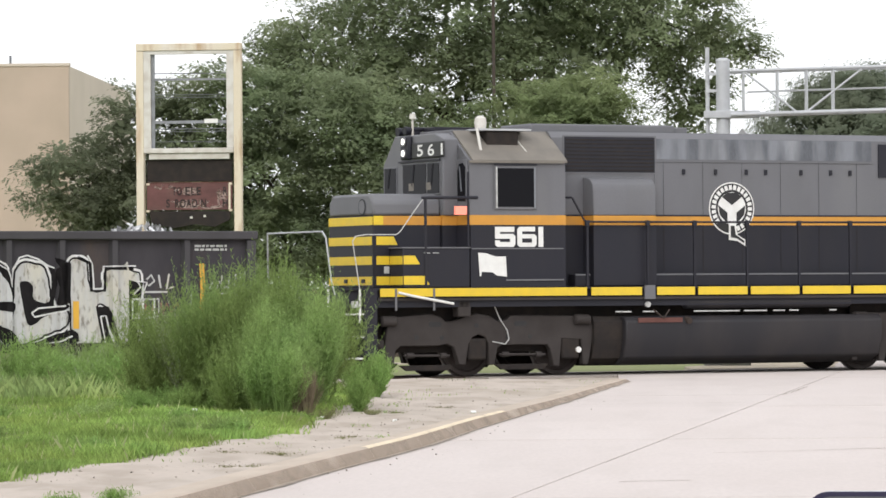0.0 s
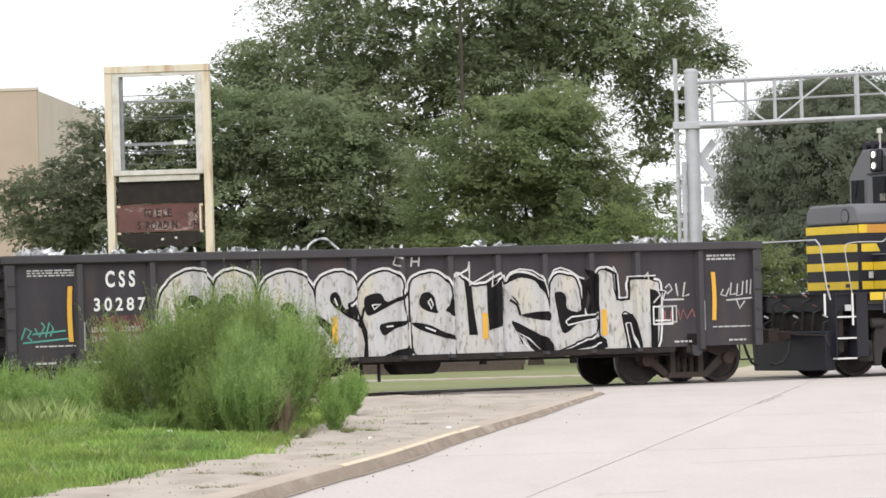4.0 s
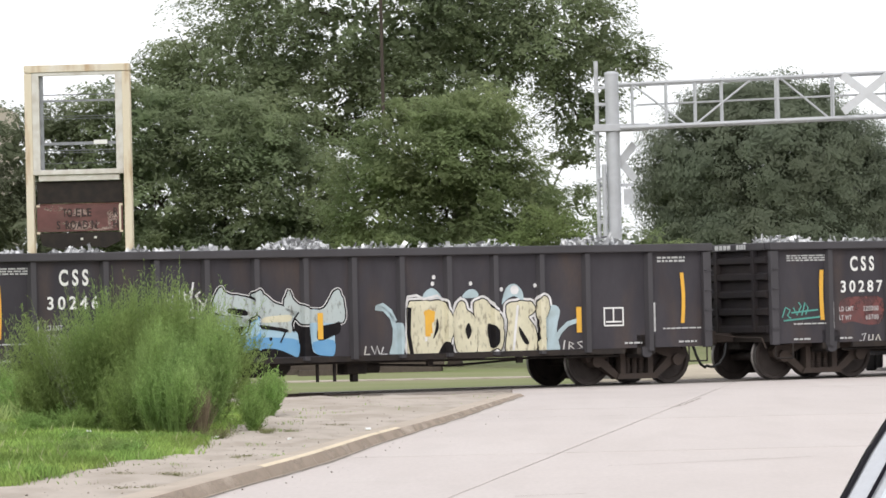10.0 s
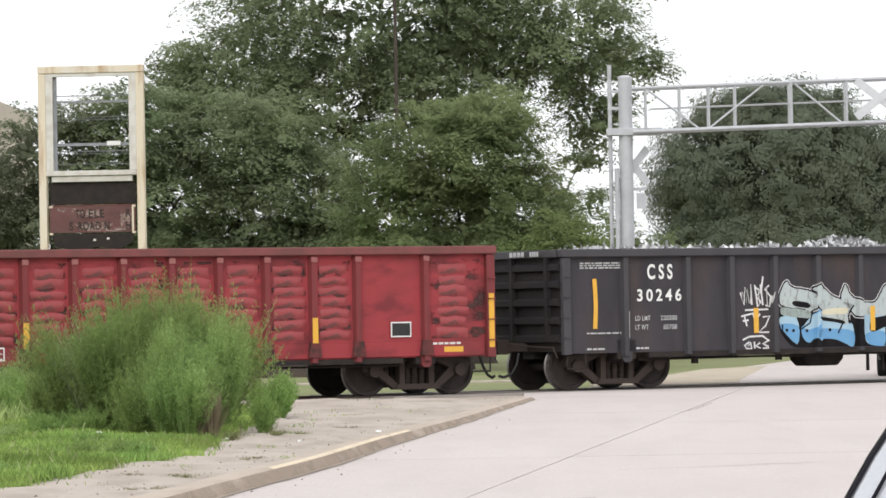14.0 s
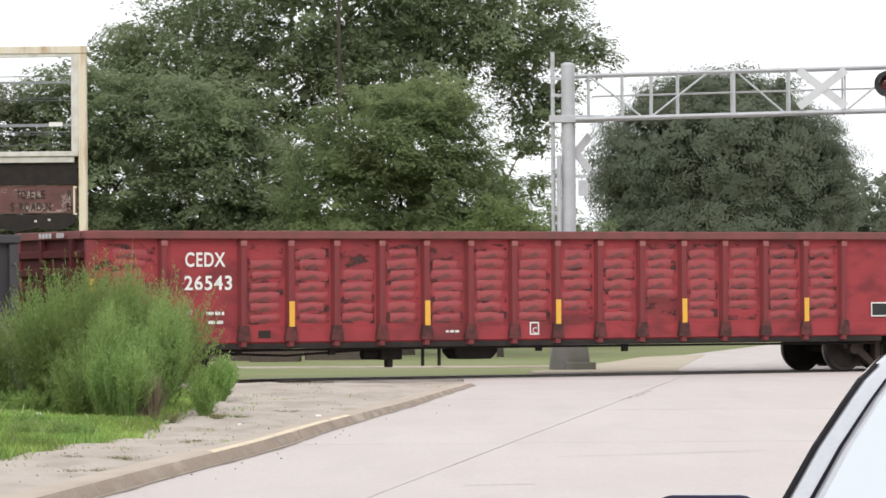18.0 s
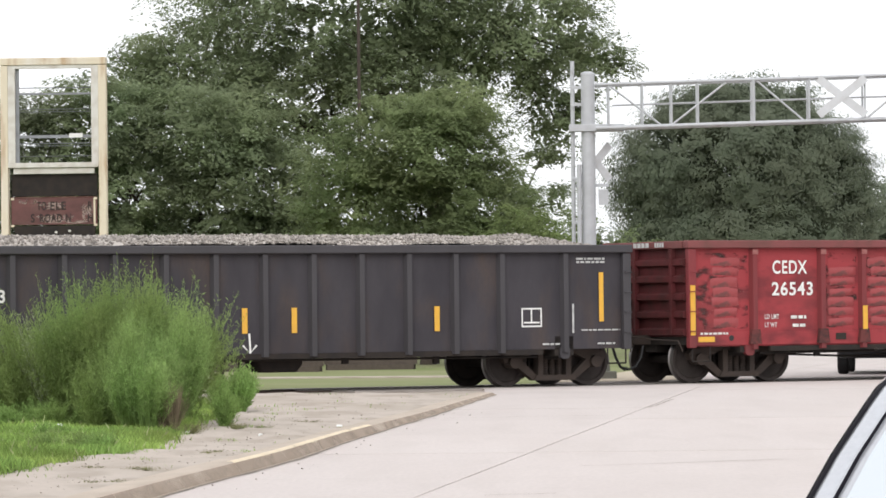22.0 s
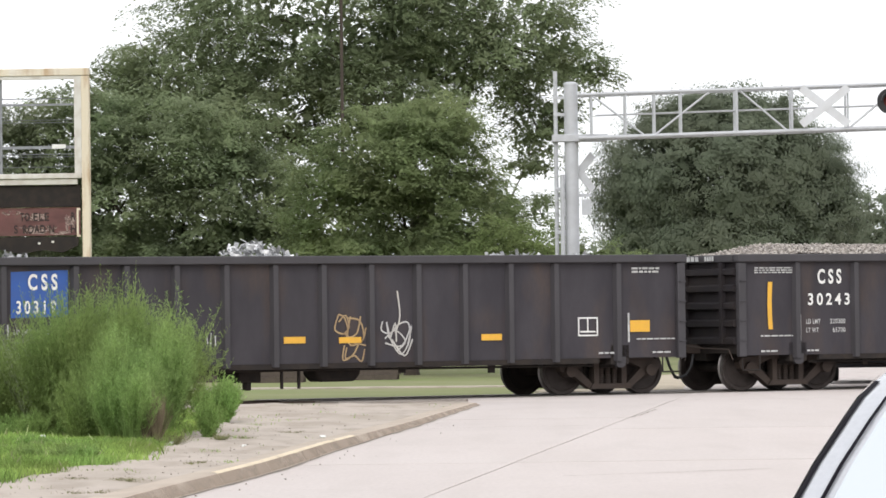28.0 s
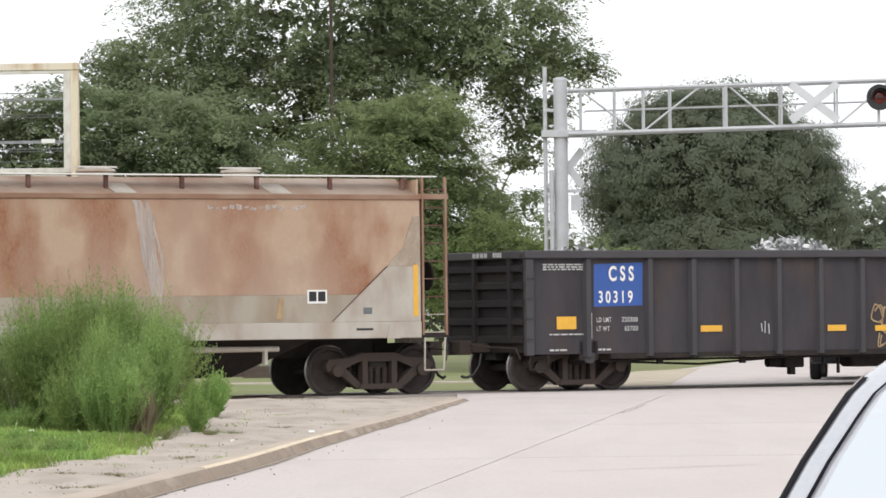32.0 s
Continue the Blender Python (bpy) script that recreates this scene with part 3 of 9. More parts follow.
def tree(name, label, base, lobes, mat, trunk_r, size, per_spray, spray_r, density, seed, flat=1.0, rough=0.3, fill=0.24, inner=6.0, depth=0.45, thick=0.10, skin=0.25):
    r = np.random.default_rng(seed)
    t = thing(name, label, "tree", pose(base[0], base[1], -0.08))
    local = [(x - base[0], y - base[1], z, rx, ry, rz) for x, y, z, rx, ry, rz in lobes]
    v, f, c = leaf_cloud(r, local, size, per_spray, spray_r, density, flat, rough, fill, inner, depth, thick, skin)
    wood = Shape()
    fork = Vector((0, 0, max(1.2, 0.35 * max(q[2] for q in local))))
    wood.cyl((0, 0, 0), (0, 0, 0.35), trunk_r * 1.5, 10, trunk_r * 1.08, cap=False)
    wood.cyl((0, 0, 0.35), fork, trunk_r * 1.08, 10, trunk_r * 0.8, cap=False)
    for i, q in enumerate(local):
        mid = Vector((q[0], q[1], q[2] - q[5] * 0.3))
        near = min((p for p in local if p[3] > q[3] * 1.3), key=lambda p: (Vector(p[:3]) - mid).length, default=None)
        start = Vector((near[0], near[1], near[2] - near[5] * 0.3)) if near and q[3] < 1.7 else fork
        thick = min(1.0, q[3] / 2.6)
        limb(wood, start, mid, trunk_r * 0.5 * thick, trunk_r * 0.11 * thick, i + seed)
        for j in range(6 if thick > 0.4 else 2):
            end = c[r.integers(len(c))]
            e = Vector((q[0] + q[3] * r.uniform(-0.8, 0.8), q[1] + q[4] * r.uniform(-0.8, 0.8), q[2] + q[5] * r.uniform(-0.3, 0.8)))
            limb(wood, mid, e, trunk_r * 0.09 * thick, 0.012, j + i * 5)
    part("trunk", wood, BARK, t)
    part("crown", soup("crown", v, f, mat), mat, t)
    return t


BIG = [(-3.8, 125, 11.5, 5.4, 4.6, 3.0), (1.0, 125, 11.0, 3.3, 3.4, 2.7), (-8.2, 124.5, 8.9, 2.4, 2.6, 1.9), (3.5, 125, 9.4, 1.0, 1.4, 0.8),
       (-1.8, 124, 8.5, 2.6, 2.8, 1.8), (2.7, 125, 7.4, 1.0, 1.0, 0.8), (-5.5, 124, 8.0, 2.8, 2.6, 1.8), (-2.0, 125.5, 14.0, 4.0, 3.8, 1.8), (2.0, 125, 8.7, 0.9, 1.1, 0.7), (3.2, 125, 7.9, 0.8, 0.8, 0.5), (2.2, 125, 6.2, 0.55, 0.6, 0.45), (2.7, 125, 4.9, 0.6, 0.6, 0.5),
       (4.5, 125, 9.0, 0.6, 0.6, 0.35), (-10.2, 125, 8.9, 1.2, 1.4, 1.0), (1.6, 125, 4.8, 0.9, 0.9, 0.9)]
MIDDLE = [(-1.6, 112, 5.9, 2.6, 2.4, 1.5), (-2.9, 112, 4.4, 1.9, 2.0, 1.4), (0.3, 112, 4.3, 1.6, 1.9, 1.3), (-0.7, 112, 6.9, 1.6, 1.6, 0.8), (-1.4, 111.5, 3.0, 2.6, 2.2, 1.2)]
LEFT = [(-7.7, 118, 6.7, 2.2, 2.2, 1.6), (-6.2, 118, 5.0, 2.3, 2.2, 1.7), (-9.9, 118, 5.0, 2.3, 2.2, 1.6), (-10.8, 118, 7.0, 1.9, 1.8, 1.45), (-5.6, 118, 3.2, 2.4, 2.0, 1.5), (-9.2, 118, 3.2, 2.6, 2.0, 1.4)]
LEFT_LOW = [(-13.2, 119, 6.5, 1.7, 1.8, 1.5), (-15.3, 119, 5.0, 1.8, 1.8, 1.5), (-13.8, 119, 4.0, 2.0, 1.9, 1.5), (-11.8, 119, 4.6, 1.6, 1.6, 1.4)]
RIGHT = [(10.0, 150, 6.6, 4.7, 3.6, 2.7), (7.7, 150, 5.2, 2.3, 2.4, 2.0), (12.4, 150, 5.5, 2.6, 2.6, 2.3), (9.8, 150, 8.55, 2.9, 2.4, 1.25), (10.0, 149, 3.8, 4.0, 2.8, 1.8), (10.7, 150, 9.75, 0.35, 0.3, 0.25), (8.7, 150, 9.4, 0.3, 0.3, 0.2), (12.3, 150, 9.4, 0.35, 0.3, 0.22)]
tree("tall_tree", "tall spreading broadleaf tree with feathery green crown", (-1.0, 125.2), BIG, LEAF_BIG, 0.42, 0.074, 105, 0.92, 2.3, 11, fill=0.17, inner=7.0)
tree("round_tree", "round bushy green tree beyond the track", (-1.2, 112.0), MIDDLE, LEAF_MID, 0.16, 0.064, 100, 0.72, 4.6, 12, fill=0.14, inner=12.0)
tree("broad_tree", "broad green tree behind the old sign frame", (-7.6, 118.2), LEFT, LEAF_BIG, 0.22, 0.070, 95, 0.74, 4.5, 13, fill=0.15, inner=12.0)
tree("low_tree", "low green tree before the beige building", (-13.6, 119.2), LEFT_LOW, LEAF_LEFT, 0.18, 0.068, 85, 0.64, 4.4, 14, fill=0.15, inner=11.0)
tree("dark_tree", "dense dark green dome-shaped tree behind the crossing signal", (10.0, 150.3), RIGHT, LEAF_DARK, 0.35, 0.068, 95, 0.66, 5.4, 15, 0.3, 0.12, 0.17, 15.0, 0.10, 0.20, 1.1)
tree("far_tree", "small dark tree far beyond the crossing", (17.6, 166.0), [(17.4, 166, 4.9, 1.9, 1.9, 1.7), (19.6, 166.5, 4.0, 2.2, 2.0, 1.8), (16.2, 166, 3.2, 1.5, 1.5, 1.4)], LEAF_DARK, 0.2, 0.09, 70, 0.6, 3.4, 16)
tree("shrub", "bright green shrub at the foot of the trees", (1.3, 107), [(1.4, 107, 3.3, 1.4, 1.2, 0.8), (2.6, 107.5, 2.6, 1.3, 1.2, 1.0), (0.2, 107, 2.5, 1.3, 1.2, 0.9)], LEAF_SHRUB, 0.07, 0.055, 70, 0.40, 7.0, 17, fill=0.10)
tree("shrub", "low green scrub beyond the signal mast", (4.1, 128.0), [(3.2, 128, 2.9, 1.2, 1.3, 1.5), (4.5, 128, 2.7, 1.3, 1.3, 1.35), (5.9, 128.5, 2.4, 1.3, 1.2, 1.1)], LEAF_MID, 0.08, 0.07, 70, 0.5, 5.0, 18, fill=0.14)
r8 = np.random.default_rng(8)
hedge = [(-40 + 3.1 * i + r8.uniform(-0.6, 0.6), 186 + r8.uniform(-3, 3), 2.6 + r8.uniform(-0.6, 1.2), 2.4, 2.0, 2.4 + r8.uniform(-0.3, 0.9)) for i in range(25)]
v, f, c = leaf_cloud(r8, hedge, 0.28, 18, 0.9, 0.8)
solid("far_woods", soup("far_woods", v, f, LEAF_DARK), LEAF_DARK, "dark line of trees and scrub in the distance", "woods", "stuff")


def stems(r, n, cx, cy, rx, ry, height, lean, leaf, per_stem, bare=0.14, thick=0.0035):
    """Thin stems in plumes, thick with narrow leaves: corners and faces of many slim blades."""
    k = max(3, n // 45)
    ang, rad = r.uniform(0, 2 * math.pi, k), np.sqrt(r.uniform(0, 1, k))
    plume_h = height * (1 - 0.24 * rad ** 2.5) * r.uniform(0.78, 1.05, k)
    pick = r.integers(0, k, n)
    bx = (rad * np.cos(ang))[pick] + r.normal(0, 0.11, n)
    by = (rad * np.sin(ang))[pick] + r.normal(0, 0.11, n)
    off = r.normal(0, 1, (n, 2)).clip(-1.8, 1.8)
    h = plume_h[pick] * (1 - 0.17 * np.hypot(off[:, 0], off[:, 1])) * r.uniform(0.70, 1.03, n)
    base = np.stack([cx + bx * rx * 0.55, cy + by * ry * 0.55, np.zeros(n)], 1)
    tip = np.stack([cx + bx * rx * (0.55 + lean) + off[:, 0] * 0.085, cy + by * ry * (0.55 + lean) + off[:, 1] * 0.085, h], 1)
    k = np.linspace(bare, 1.0, per_stem)[None, :, None] + r.uniform(-0.04, 0.04, (n, per_stem, 1))
    p = base[:, None] + (tip - base)[:, None] * k
    bow = r.normal(0, 0.10, (n, 1, 2))
    p[..., :2] += bow * np.sin(k * 3.0) * h[:, None, None] * 0.5
    p += r.normal(0, 0.007, p.shape)
    out = r.normal(size=(n, per_stem, 3))
    out[..., 2] = out[..., 2] * 0.6 + 1.3
    out /= np.linalg.norm(out, axis=2)[..., None]
    ln = leaf * r.uniform(0.6, 1.4, (n, per_stem, 1)) * (1.15 - 0.5 * k)
    side = np.cross(out, r.normal(size=(n, per_stem, 3)))
    side /= np.linalg.norm(side, axis=2)[..., None]
    w = ln * 0.085
    q = np.stack([p - side * w * 0.5, p + out * ln * 0.55 + side * w, p + out * ln, p + out * ln * 0.5 - side * w], axis=2).reshape(-1, 3)
    sw = np.array([thick, 0, 0])
    bone = np.stack([base - sw, base + sw, p[:, -1] + sw * 0.3, p[:, -1] - sw * 0.3], axis=1).reshape(-1, 3)
    q = np.concatenate([q, bone])
    return q, np.arange(len(q)).reshape(-1, 4)


def weed_clump(name, label, cx, cy, pieces, seed):
    r = np.random.default_rng(seed)
    z = bank_height(cx, cy) - 0.02
    t = thing(name, label, "weed", pose(cx, cy, z))
    for pname, mat, n, dx, dy, rx, ry, h, lean, leaf, per, *more in pieces:
        v, f = stems(r, n, dx, dy, rx, ry, h, lean, leaf, per, *more)
        tagged(part(pname, soup(pname, v, f, mat), mat, t), kind="stuff")
    return t


weed_clump("weed_bush", "tall feathery green weed bush with dry brown stems at its foot", -4.3, 49.6, [
    ("foliage", WEED, 2400, -0.20, 0.3, 1.50, 1.0, 2.08, 0.42, 0.085, 50),
    ("foliage", WEED, 950, 0.30, -0.4, 0.80, 0.8, 2.22, 0.40, 0.085, 52),
    ("foliage", WEED, 620, -1.10, 0.0, 0.55, 0.7, 1.36, 0.50, 0.085, 39),
    ("foliage", WEED, 760, 0.55, -1.3, 0.55, 0.9, 1.92, 0.52, 0.080, 46, 0.3),
    ("foliage", WEED, 520, 0.45, -2.6, 0.42, 0.8, 1.55, 0.58, 0.075, 40, 0.34),
    ("foliage", WEED, 420, 0.10, -2.0, 0.60, 0.7, 1.22, 0.50, 0.075, 34),
    ("foliage", WEED, 220, 0.72, -2.2, 0.28, 0.6, 1.25, 0.5, 0.075, 30, 0.35),
    ("foliage", WEED, 260, 0.62, -3.4, 0.26, 0.6, 1.08, 0.55, 0.070, 30, 0.36),
    ("foliage", WEED_LOW, 260, -0.7, -1.6, 0.9, 0.4, 0.42, 0.5, 0.07, 30),
    ("seed_stem", WEED_DRY, 60, -0.2, -1.7, 0.7, 0.3, 0.60, 0.5, 0.045, 22),
    ("seed_stem", WEED_BROWN, 200, 0.86, -3.6, 0.14, 0.5, 0.80, 0.3, 0.030, 16, 0.45, 0.005),
    ("seed_stem", WEED_DRY, 60, 1.05, -4.3, 0.30, 0.3, 0.24, 0.5, 0.035, 14, 0.2),
    ("seed_stem", WEED_TIP, 120, -0.25, 0, 1.2, 0.6, 2.14, 0.45, 0.045, 80)], 21)
weed_clump("weed_plant", "small pale green weed at the verge's edge", -2.92, 47.6, [
    ("foliage", WEED_LOW, 150, 0, 0, 0.22, 0.3, 0.52, 0.5, 0.06, 28),
    ("seed_stem", WEED_DRY, 30, 0.12, -0.6, 0.16, 0.2, 0.12, 0.6, 0.04, 12)], 25)
for k, (x, y, w) in enumerate(((-2.6, 40.0, 0.2), (-2.92, 35.8, 0.13), (-3.4, 35.8, 0.15), (-2.06, 50.7, 0.2), (-2.5, 48.2, 0.12), (-3.0, 33.2, 0.16))):
    weed_clump("weed_tuft", "flat tuft of dead brown weeds on the verge", x, y, [("foliage", WEED_DRY, 24, 0, 0, w * 0.8, 0.18, 0.04, 0.7, 0.03, 10)], 80 + k)
weed_clump("weed_bush", "pale flowering weeds beside the ballast", -8.1, 62.5, [
    ("foliage", WEED, 420, 0, 0, 1.3, 0.8, 0.95, 0.45, 0.075, 40),
    ("foliage", WEED_LOW, 420, 1.6, -0.8, 1.3, 0.9, 0.75, 0.5, 0.08, 30),
    ("foliage", WEED_LOW, 300, -1.8, -0.6, 1.2, 0.8, 0.6, 0.5, 0.08, 26)], 23)
for k, (x, y, h, w) in enumerate(((-6.3, 57.0, 0.86, 0.45), (-7.0, 58.2, 1.0, 0.6), (-7.9, 58.8, 0.92, 0.6), (-6.0, 54.6, 0.6, 0.5), (-8.8, 60.0, 1.05, 0.7), (-6.9, 55.4, 0.6, 0.6), (-7.6, 56.3, 0.72, 0.5))):
    weed_clump("weed_plant", "leafy bright green weed standing in the long grass", x, y, [
        ("foliage", WEED_LOW, int(420 * w), 0, 0, w, w * 0.8, h, 0.45, 0.085, 26),
        ("seed_stem", WEED_TIP, 14, 0, 0, w, w * 0.6, h * 1.2, 0.4, 0.05, 24)], 60 + k)
for x, y, w in ((-3.63, 27.25, 0.13), (-3.43, 27.97, 0.10)):
    weed_clump("weed_tuft", "fresh green tuft of grass in the verge", x, y, [("foliage", WEED_LOW, 40, 0, 0, w, 0.15, 0.13, 0.7, 0.05, 12)], int(y * 10))
rng = random.Random(77)
for k in range(18):
    y = rng.uniform(33.0, 47.0)
    x = kerb_x(y) - 0.17 - walk_width(y) - rng.uniform(0.25, 3.4)
    weed_clump("weed_plant", "low broad-leaved weed among the grass", x, y, [
        ("foliage", (WEED_LOW, WEED, TALL_GRASS)[k % 3], 60, 0, 0, rng.uniform(0.14, 0.28), 0.25, rng.uniform(0.16, 0.30), 0.6, 0.07, 14)], 200 + k)
rng = random.Random(52)
for k in range(16):
    y = rng.uniform(53.0, 63.0)
    x, h, w = rng.uniform(-9.2, -5.9), rng.uniform(0.35, 0.7), rng.uniform(0.3, 0.5)
    weed_clump("weed_plant", "leafy pale green weed with thin seed heads in the grass", x, y, [
        ("foliage", WEED_LOW if k % 3 else WEED, int(360 * w), 0, 0, w, w * 0.8, h, 0.5, 0.075, 22),
        ("seed_stem", WEED_TIP if k % 2 else WEED_DRY, 12, 0, 0, w, w * 0.6, h * 1.35, 0.4, 0.045, 20)], 120 + k)
weed_clump("weed_plant", "fresh bright green weed at the verge's edge", -3.3, 56.2, [
    ("foliage", WEED_LOW, 420, 0, 0, 0.42, 0.4, 0.78, 0.5, 0.085, 26)], 22)


def grass(name, label, n, spot, h, seed, mat):
    r = np.random.default_rng(seed)
    pts = []
    while len(pts) < n:
        p = spot(r)
        if p is not None:
            pts.append(p)
    p = np.array([(x, y, bank_height(x, y) - 0.01) for x, y in pts])
    hh = np.array([h * (0.55 + 0.75 * (0.5 + noise.noise((x * 0.9, y * 0.5, 2.0)))) for x, y in pts]) * r.uniform(0.5, 1.25, n)
    lean = r.normal(0, 0.3, (n, 2)) * hh[:, None]
    tip = p + np.column_stack([lean, hh])
    mid = p + np.column_stack([lean * 0.35, hh * 0.6])
    a = r.uniform(0, math.pi, n)
    w = np.column_stack([np.cos(a), np.sin(a), np.zeros(n)]) * (0.002 + 0.0045 * r.uniform(0, 1, (n, 1)))
    v = np.stack([p - w, p + w, mid + w * 0.8, tip], axis=1).reshape(-1, 3)
    return solid(name, soup(name, v, np.arange(4 * n).reshape(n, 4), mat), mat, label, "grass", "stuff")


def on_bank(r):
    y = 30 + 41 * r.uniform() ** 1.15
    x = kerb_x(y) - 0.17 - walk_width(y) - (r.uniform() ** 1.4) * 7.0 + r.normal() * 0.09
    return (x, y) if track_off(x, y) > 3.0 else None


def on_verge(r):
    y = 34 + 38 * r.uniform()
    x = kerb_x(y) - 0.2 - walk_width(y) * r.uniform()
    ok = noise.noise((x * 1.7, y * 1.1, 7.0)) > 0.38 or track_off(x, y) < 6 and noise.noise((x * 1.2, y * 1.2, 3.0)) > 0.05
    return (x, y) if ok and track_off(x, y) > 2.0 else None


def behind_bush(r):
    y = 52 + 19 * r.uniform()
    x = kerb_x(y) - 2.6 - walk_width(y) * 0.5 - r.uniform() * 7.0
    return (x, y) if track_off(x, y) > 2.6 and noise.noise((x * 0.8, y * 0.6, 9.0)) > -0.15 else None


grass("long_grass", "long bright green grass on the bank", 165000, on_bank, 0.105, 31, GRASS)
grass("dry_stalks", "thin straw-coloured stalks in the long grass", 1500, on_bank, 0.15, 34, STRAW)
grass("tall_weeds", "tall pale green weeds by the ballast", 12000, behind_bush, 0.30, 33, TALL_GRASS)
grass("verge_weeds", "sparse weeds in cracks of the verge", 800, on_verge, 0.04, 32, GRASS)


def pebbles(name, label, n, seed, mat, gutter=False):
    r = np.random.default_rng(seed)
    y = r.uniform(30, 60 if gutter else 74, n)
    x = np.array([kerb_x(b) + 0.2 + abs(r.normal(0, 0.35)) if gutter else kerb_x(b) - 0.2 - walk_width(b) * r.uniform() ** 0.8 for b in y])
    keep = np.array([track_off(a, b) > 1.9 for a, b in zip(x, y)])
    x, y = x[keep], y[keep]
    n = len(x)
    c = np.column_stack([x, y, [0.006 if gutter else bank_height(a, b) + 0.004 for a, b in zip(x, y)]])
    k = 0.003 + 0.012 * r.uniform(0, 1, (n, 1, 1)) ** 3
    octa = np.array([(1, 0, 0), (0, 1, 0), (-1, 0, 0), (0, -1, 0), (0, 0, 0.7), (0, 0, -0.7)], dtype=float)
    v = (c[:, None, :] + (octa[None] + r.uniform(-0.3, 0.3, (n, 6, 3))) * k).reshape(-1, 3)
    tri = np.array([(0, 1, 4), (1, 2, 4), (2, 3, 4), (3, 0, 4), (1, 0, 5), (2, 1, 5), (3, 2, 5), (0, 3, 5)])
    return solid(name, soup(name, v, (np.arange(n)[:, None, None] * 6 + tri[None]).reshape(-1, 3), mat), mat, label, "gravel", "stuff")


PEBBLE = material("verge_pebble", (0.33, 0.29, 0.25), 0.95, second=(0.2, 0.17, 0.14), scale=20, island=0.4)
pebbles("loose_gravel", "loose small gravel on the verge", 700, 35, PEBBLE)
pebbles("road_crumbs", "crumbs of dirt and stone along the gutter", 60, 36, PEBBLE, True)

# scraps of paper blown into the grass
for k, (x, y, w) in enumerate(((-2.98, 42.6, 0.026), (-2.32, 44.6, 0.02), (-1.60, 49.0, 0.04), (-4.60, 45.4, 0.024))):
    q = Shape()
    q.prism([(-w, 0.0), (-w * 0.3, 0.02), (w * 0.4, 0.004), (w, 0.018), (w, 0.022), (w * 0.4, 0.008), (-w * 0.3, 0.024), (-w, 0.004)], "y", -w * 0.8, w * 0.8)
    solid("paper_scrap", q, WHITE_PAINT, "small crumpled scrap of white paper on the ground", "litter", "", "paper scraps", m=pose(x, y, bank_height(x, y) + (0.005 if x > -2.9 and y > 44 else 0.10), 0, 0, 50 * k))

# ---- old sign frame ----
sign = thing("sign_frame", "empty weathered cream sign frame on two posts", "sign", pose(-9.71, 95, -0.06, 0, 0, -4))
for x in (-1.157, 1.157):
    part("post", Shape().box(x - 0.088, x + 0.088, -0.12, 0.12, 0, 7.32), SIGN_CREAM, sign, bevel=0.012)
part("top_rail", Shape().box(-1.245, 1.245, -0.13, 0.13, 7.33, 7.50), SIGN_CREAM, sign, "cream top rail with brown stains", bevel=0.012)
for x in (-0.983, 0.983):
    part("inner_rail", Shape().box(x - 0.083, x + 0.083, -0.1, 0.05, 5.05, 7.325), SIGN_WHITE, sign)
part("lower_rail", Shape().box(-1.066, 1.066, -0.14, 0.06, 4.93, 5.045), SIGN_WHITE, sign, "white lower rail of the opening", bevel=0.01)
part("ledge", Shape().box(-0.95, 0.95, -0.08, 0.06, 4.79, 4.92), SIGN_WHITE, sign)
part("inner_rail", Shape().box(-0.899, 0.899, -0.1, 0.05, 7.25, 7.325), SIGN_WHITE, sign)
BAR_GREY = material("dull_grey_bar", (0.27, 0.28, 0.30), 0.6, second=(0.16, 0.16, 0.17), scale=5, amount=0.6)
# grey strip paints the shading on the left rail's inner side
part("inner_reveal", Shape().box(-0.899, -0.82, 0.0, 0.05, 5.05, 7.249), BAR_GREY, sign)
for z, w in ((6.80, 0.02), (6.66, 0.05), (6.30, 0.014), (6.24, 0.014), (5.66, 0.07), (5.5, 0.022), (5.44, 0.012), (5.2, 0.012)):
    part("cross_bar", Shape().box(-0.819, 0.899, 0.0, 0.03, z - w / 2, z + w / 2), BAR_GREY if w > 0.03 else SIGN_DARK, sign)
part("tag", Shape().box(0.36, 0.68, -0.03, -0.002, 5.63, 5.73), WHITE_PAINT, sign, "small white tag")
BOARD_RED = material("dark_red_board", (0.150, 0.068, 0.064), 0.85, second=(0.075, 0.038, 0.036), scale=2.5, amount=0.8, stretch=(1, 1, 1.6), third=(0.19, 0.12, 0.10), third_scale=1.6, third_amount=0.5)
part("board", Shape().box(-1.01, 1.01, -0.06, 0.03, 3.6, 4.22), BOARD_RED, sign, "rusty dark red lettered board")
part("board_edge", Shape().box(-1.012, 1.012, -0.07, 0.03, 4.222, 4.25), RUST, sign)
part("board_edge", Shape().box(0.93, 0.975, -0.068, -0.0605, 3.61, 4.21), SIGN_CREAM, sign)
for x, z in ((-0.98, 3.57), (-0.98, 4.2), (0.98, 3.58), (0.98, 4.2)):
    part("board_clip", Shape().box(x - 0.04, x + 0.04, -0.08, -0.071, z - 0.02, z + 0.03), SIGN_CREAM, sign)


def torn_patch(x, z, w, h):
    r = random.Random(int(x * 100 + z * 10))
    return [(x + w / 2 + w / 2 * math.cos(a) * r.uniform(0.7, 1.05), z + h / 2 + h / 2 * math.sin(a) * r.uniform(0.6, 1.1)) for a in [2 * math.pi * k / 16 for k in range(16)]]


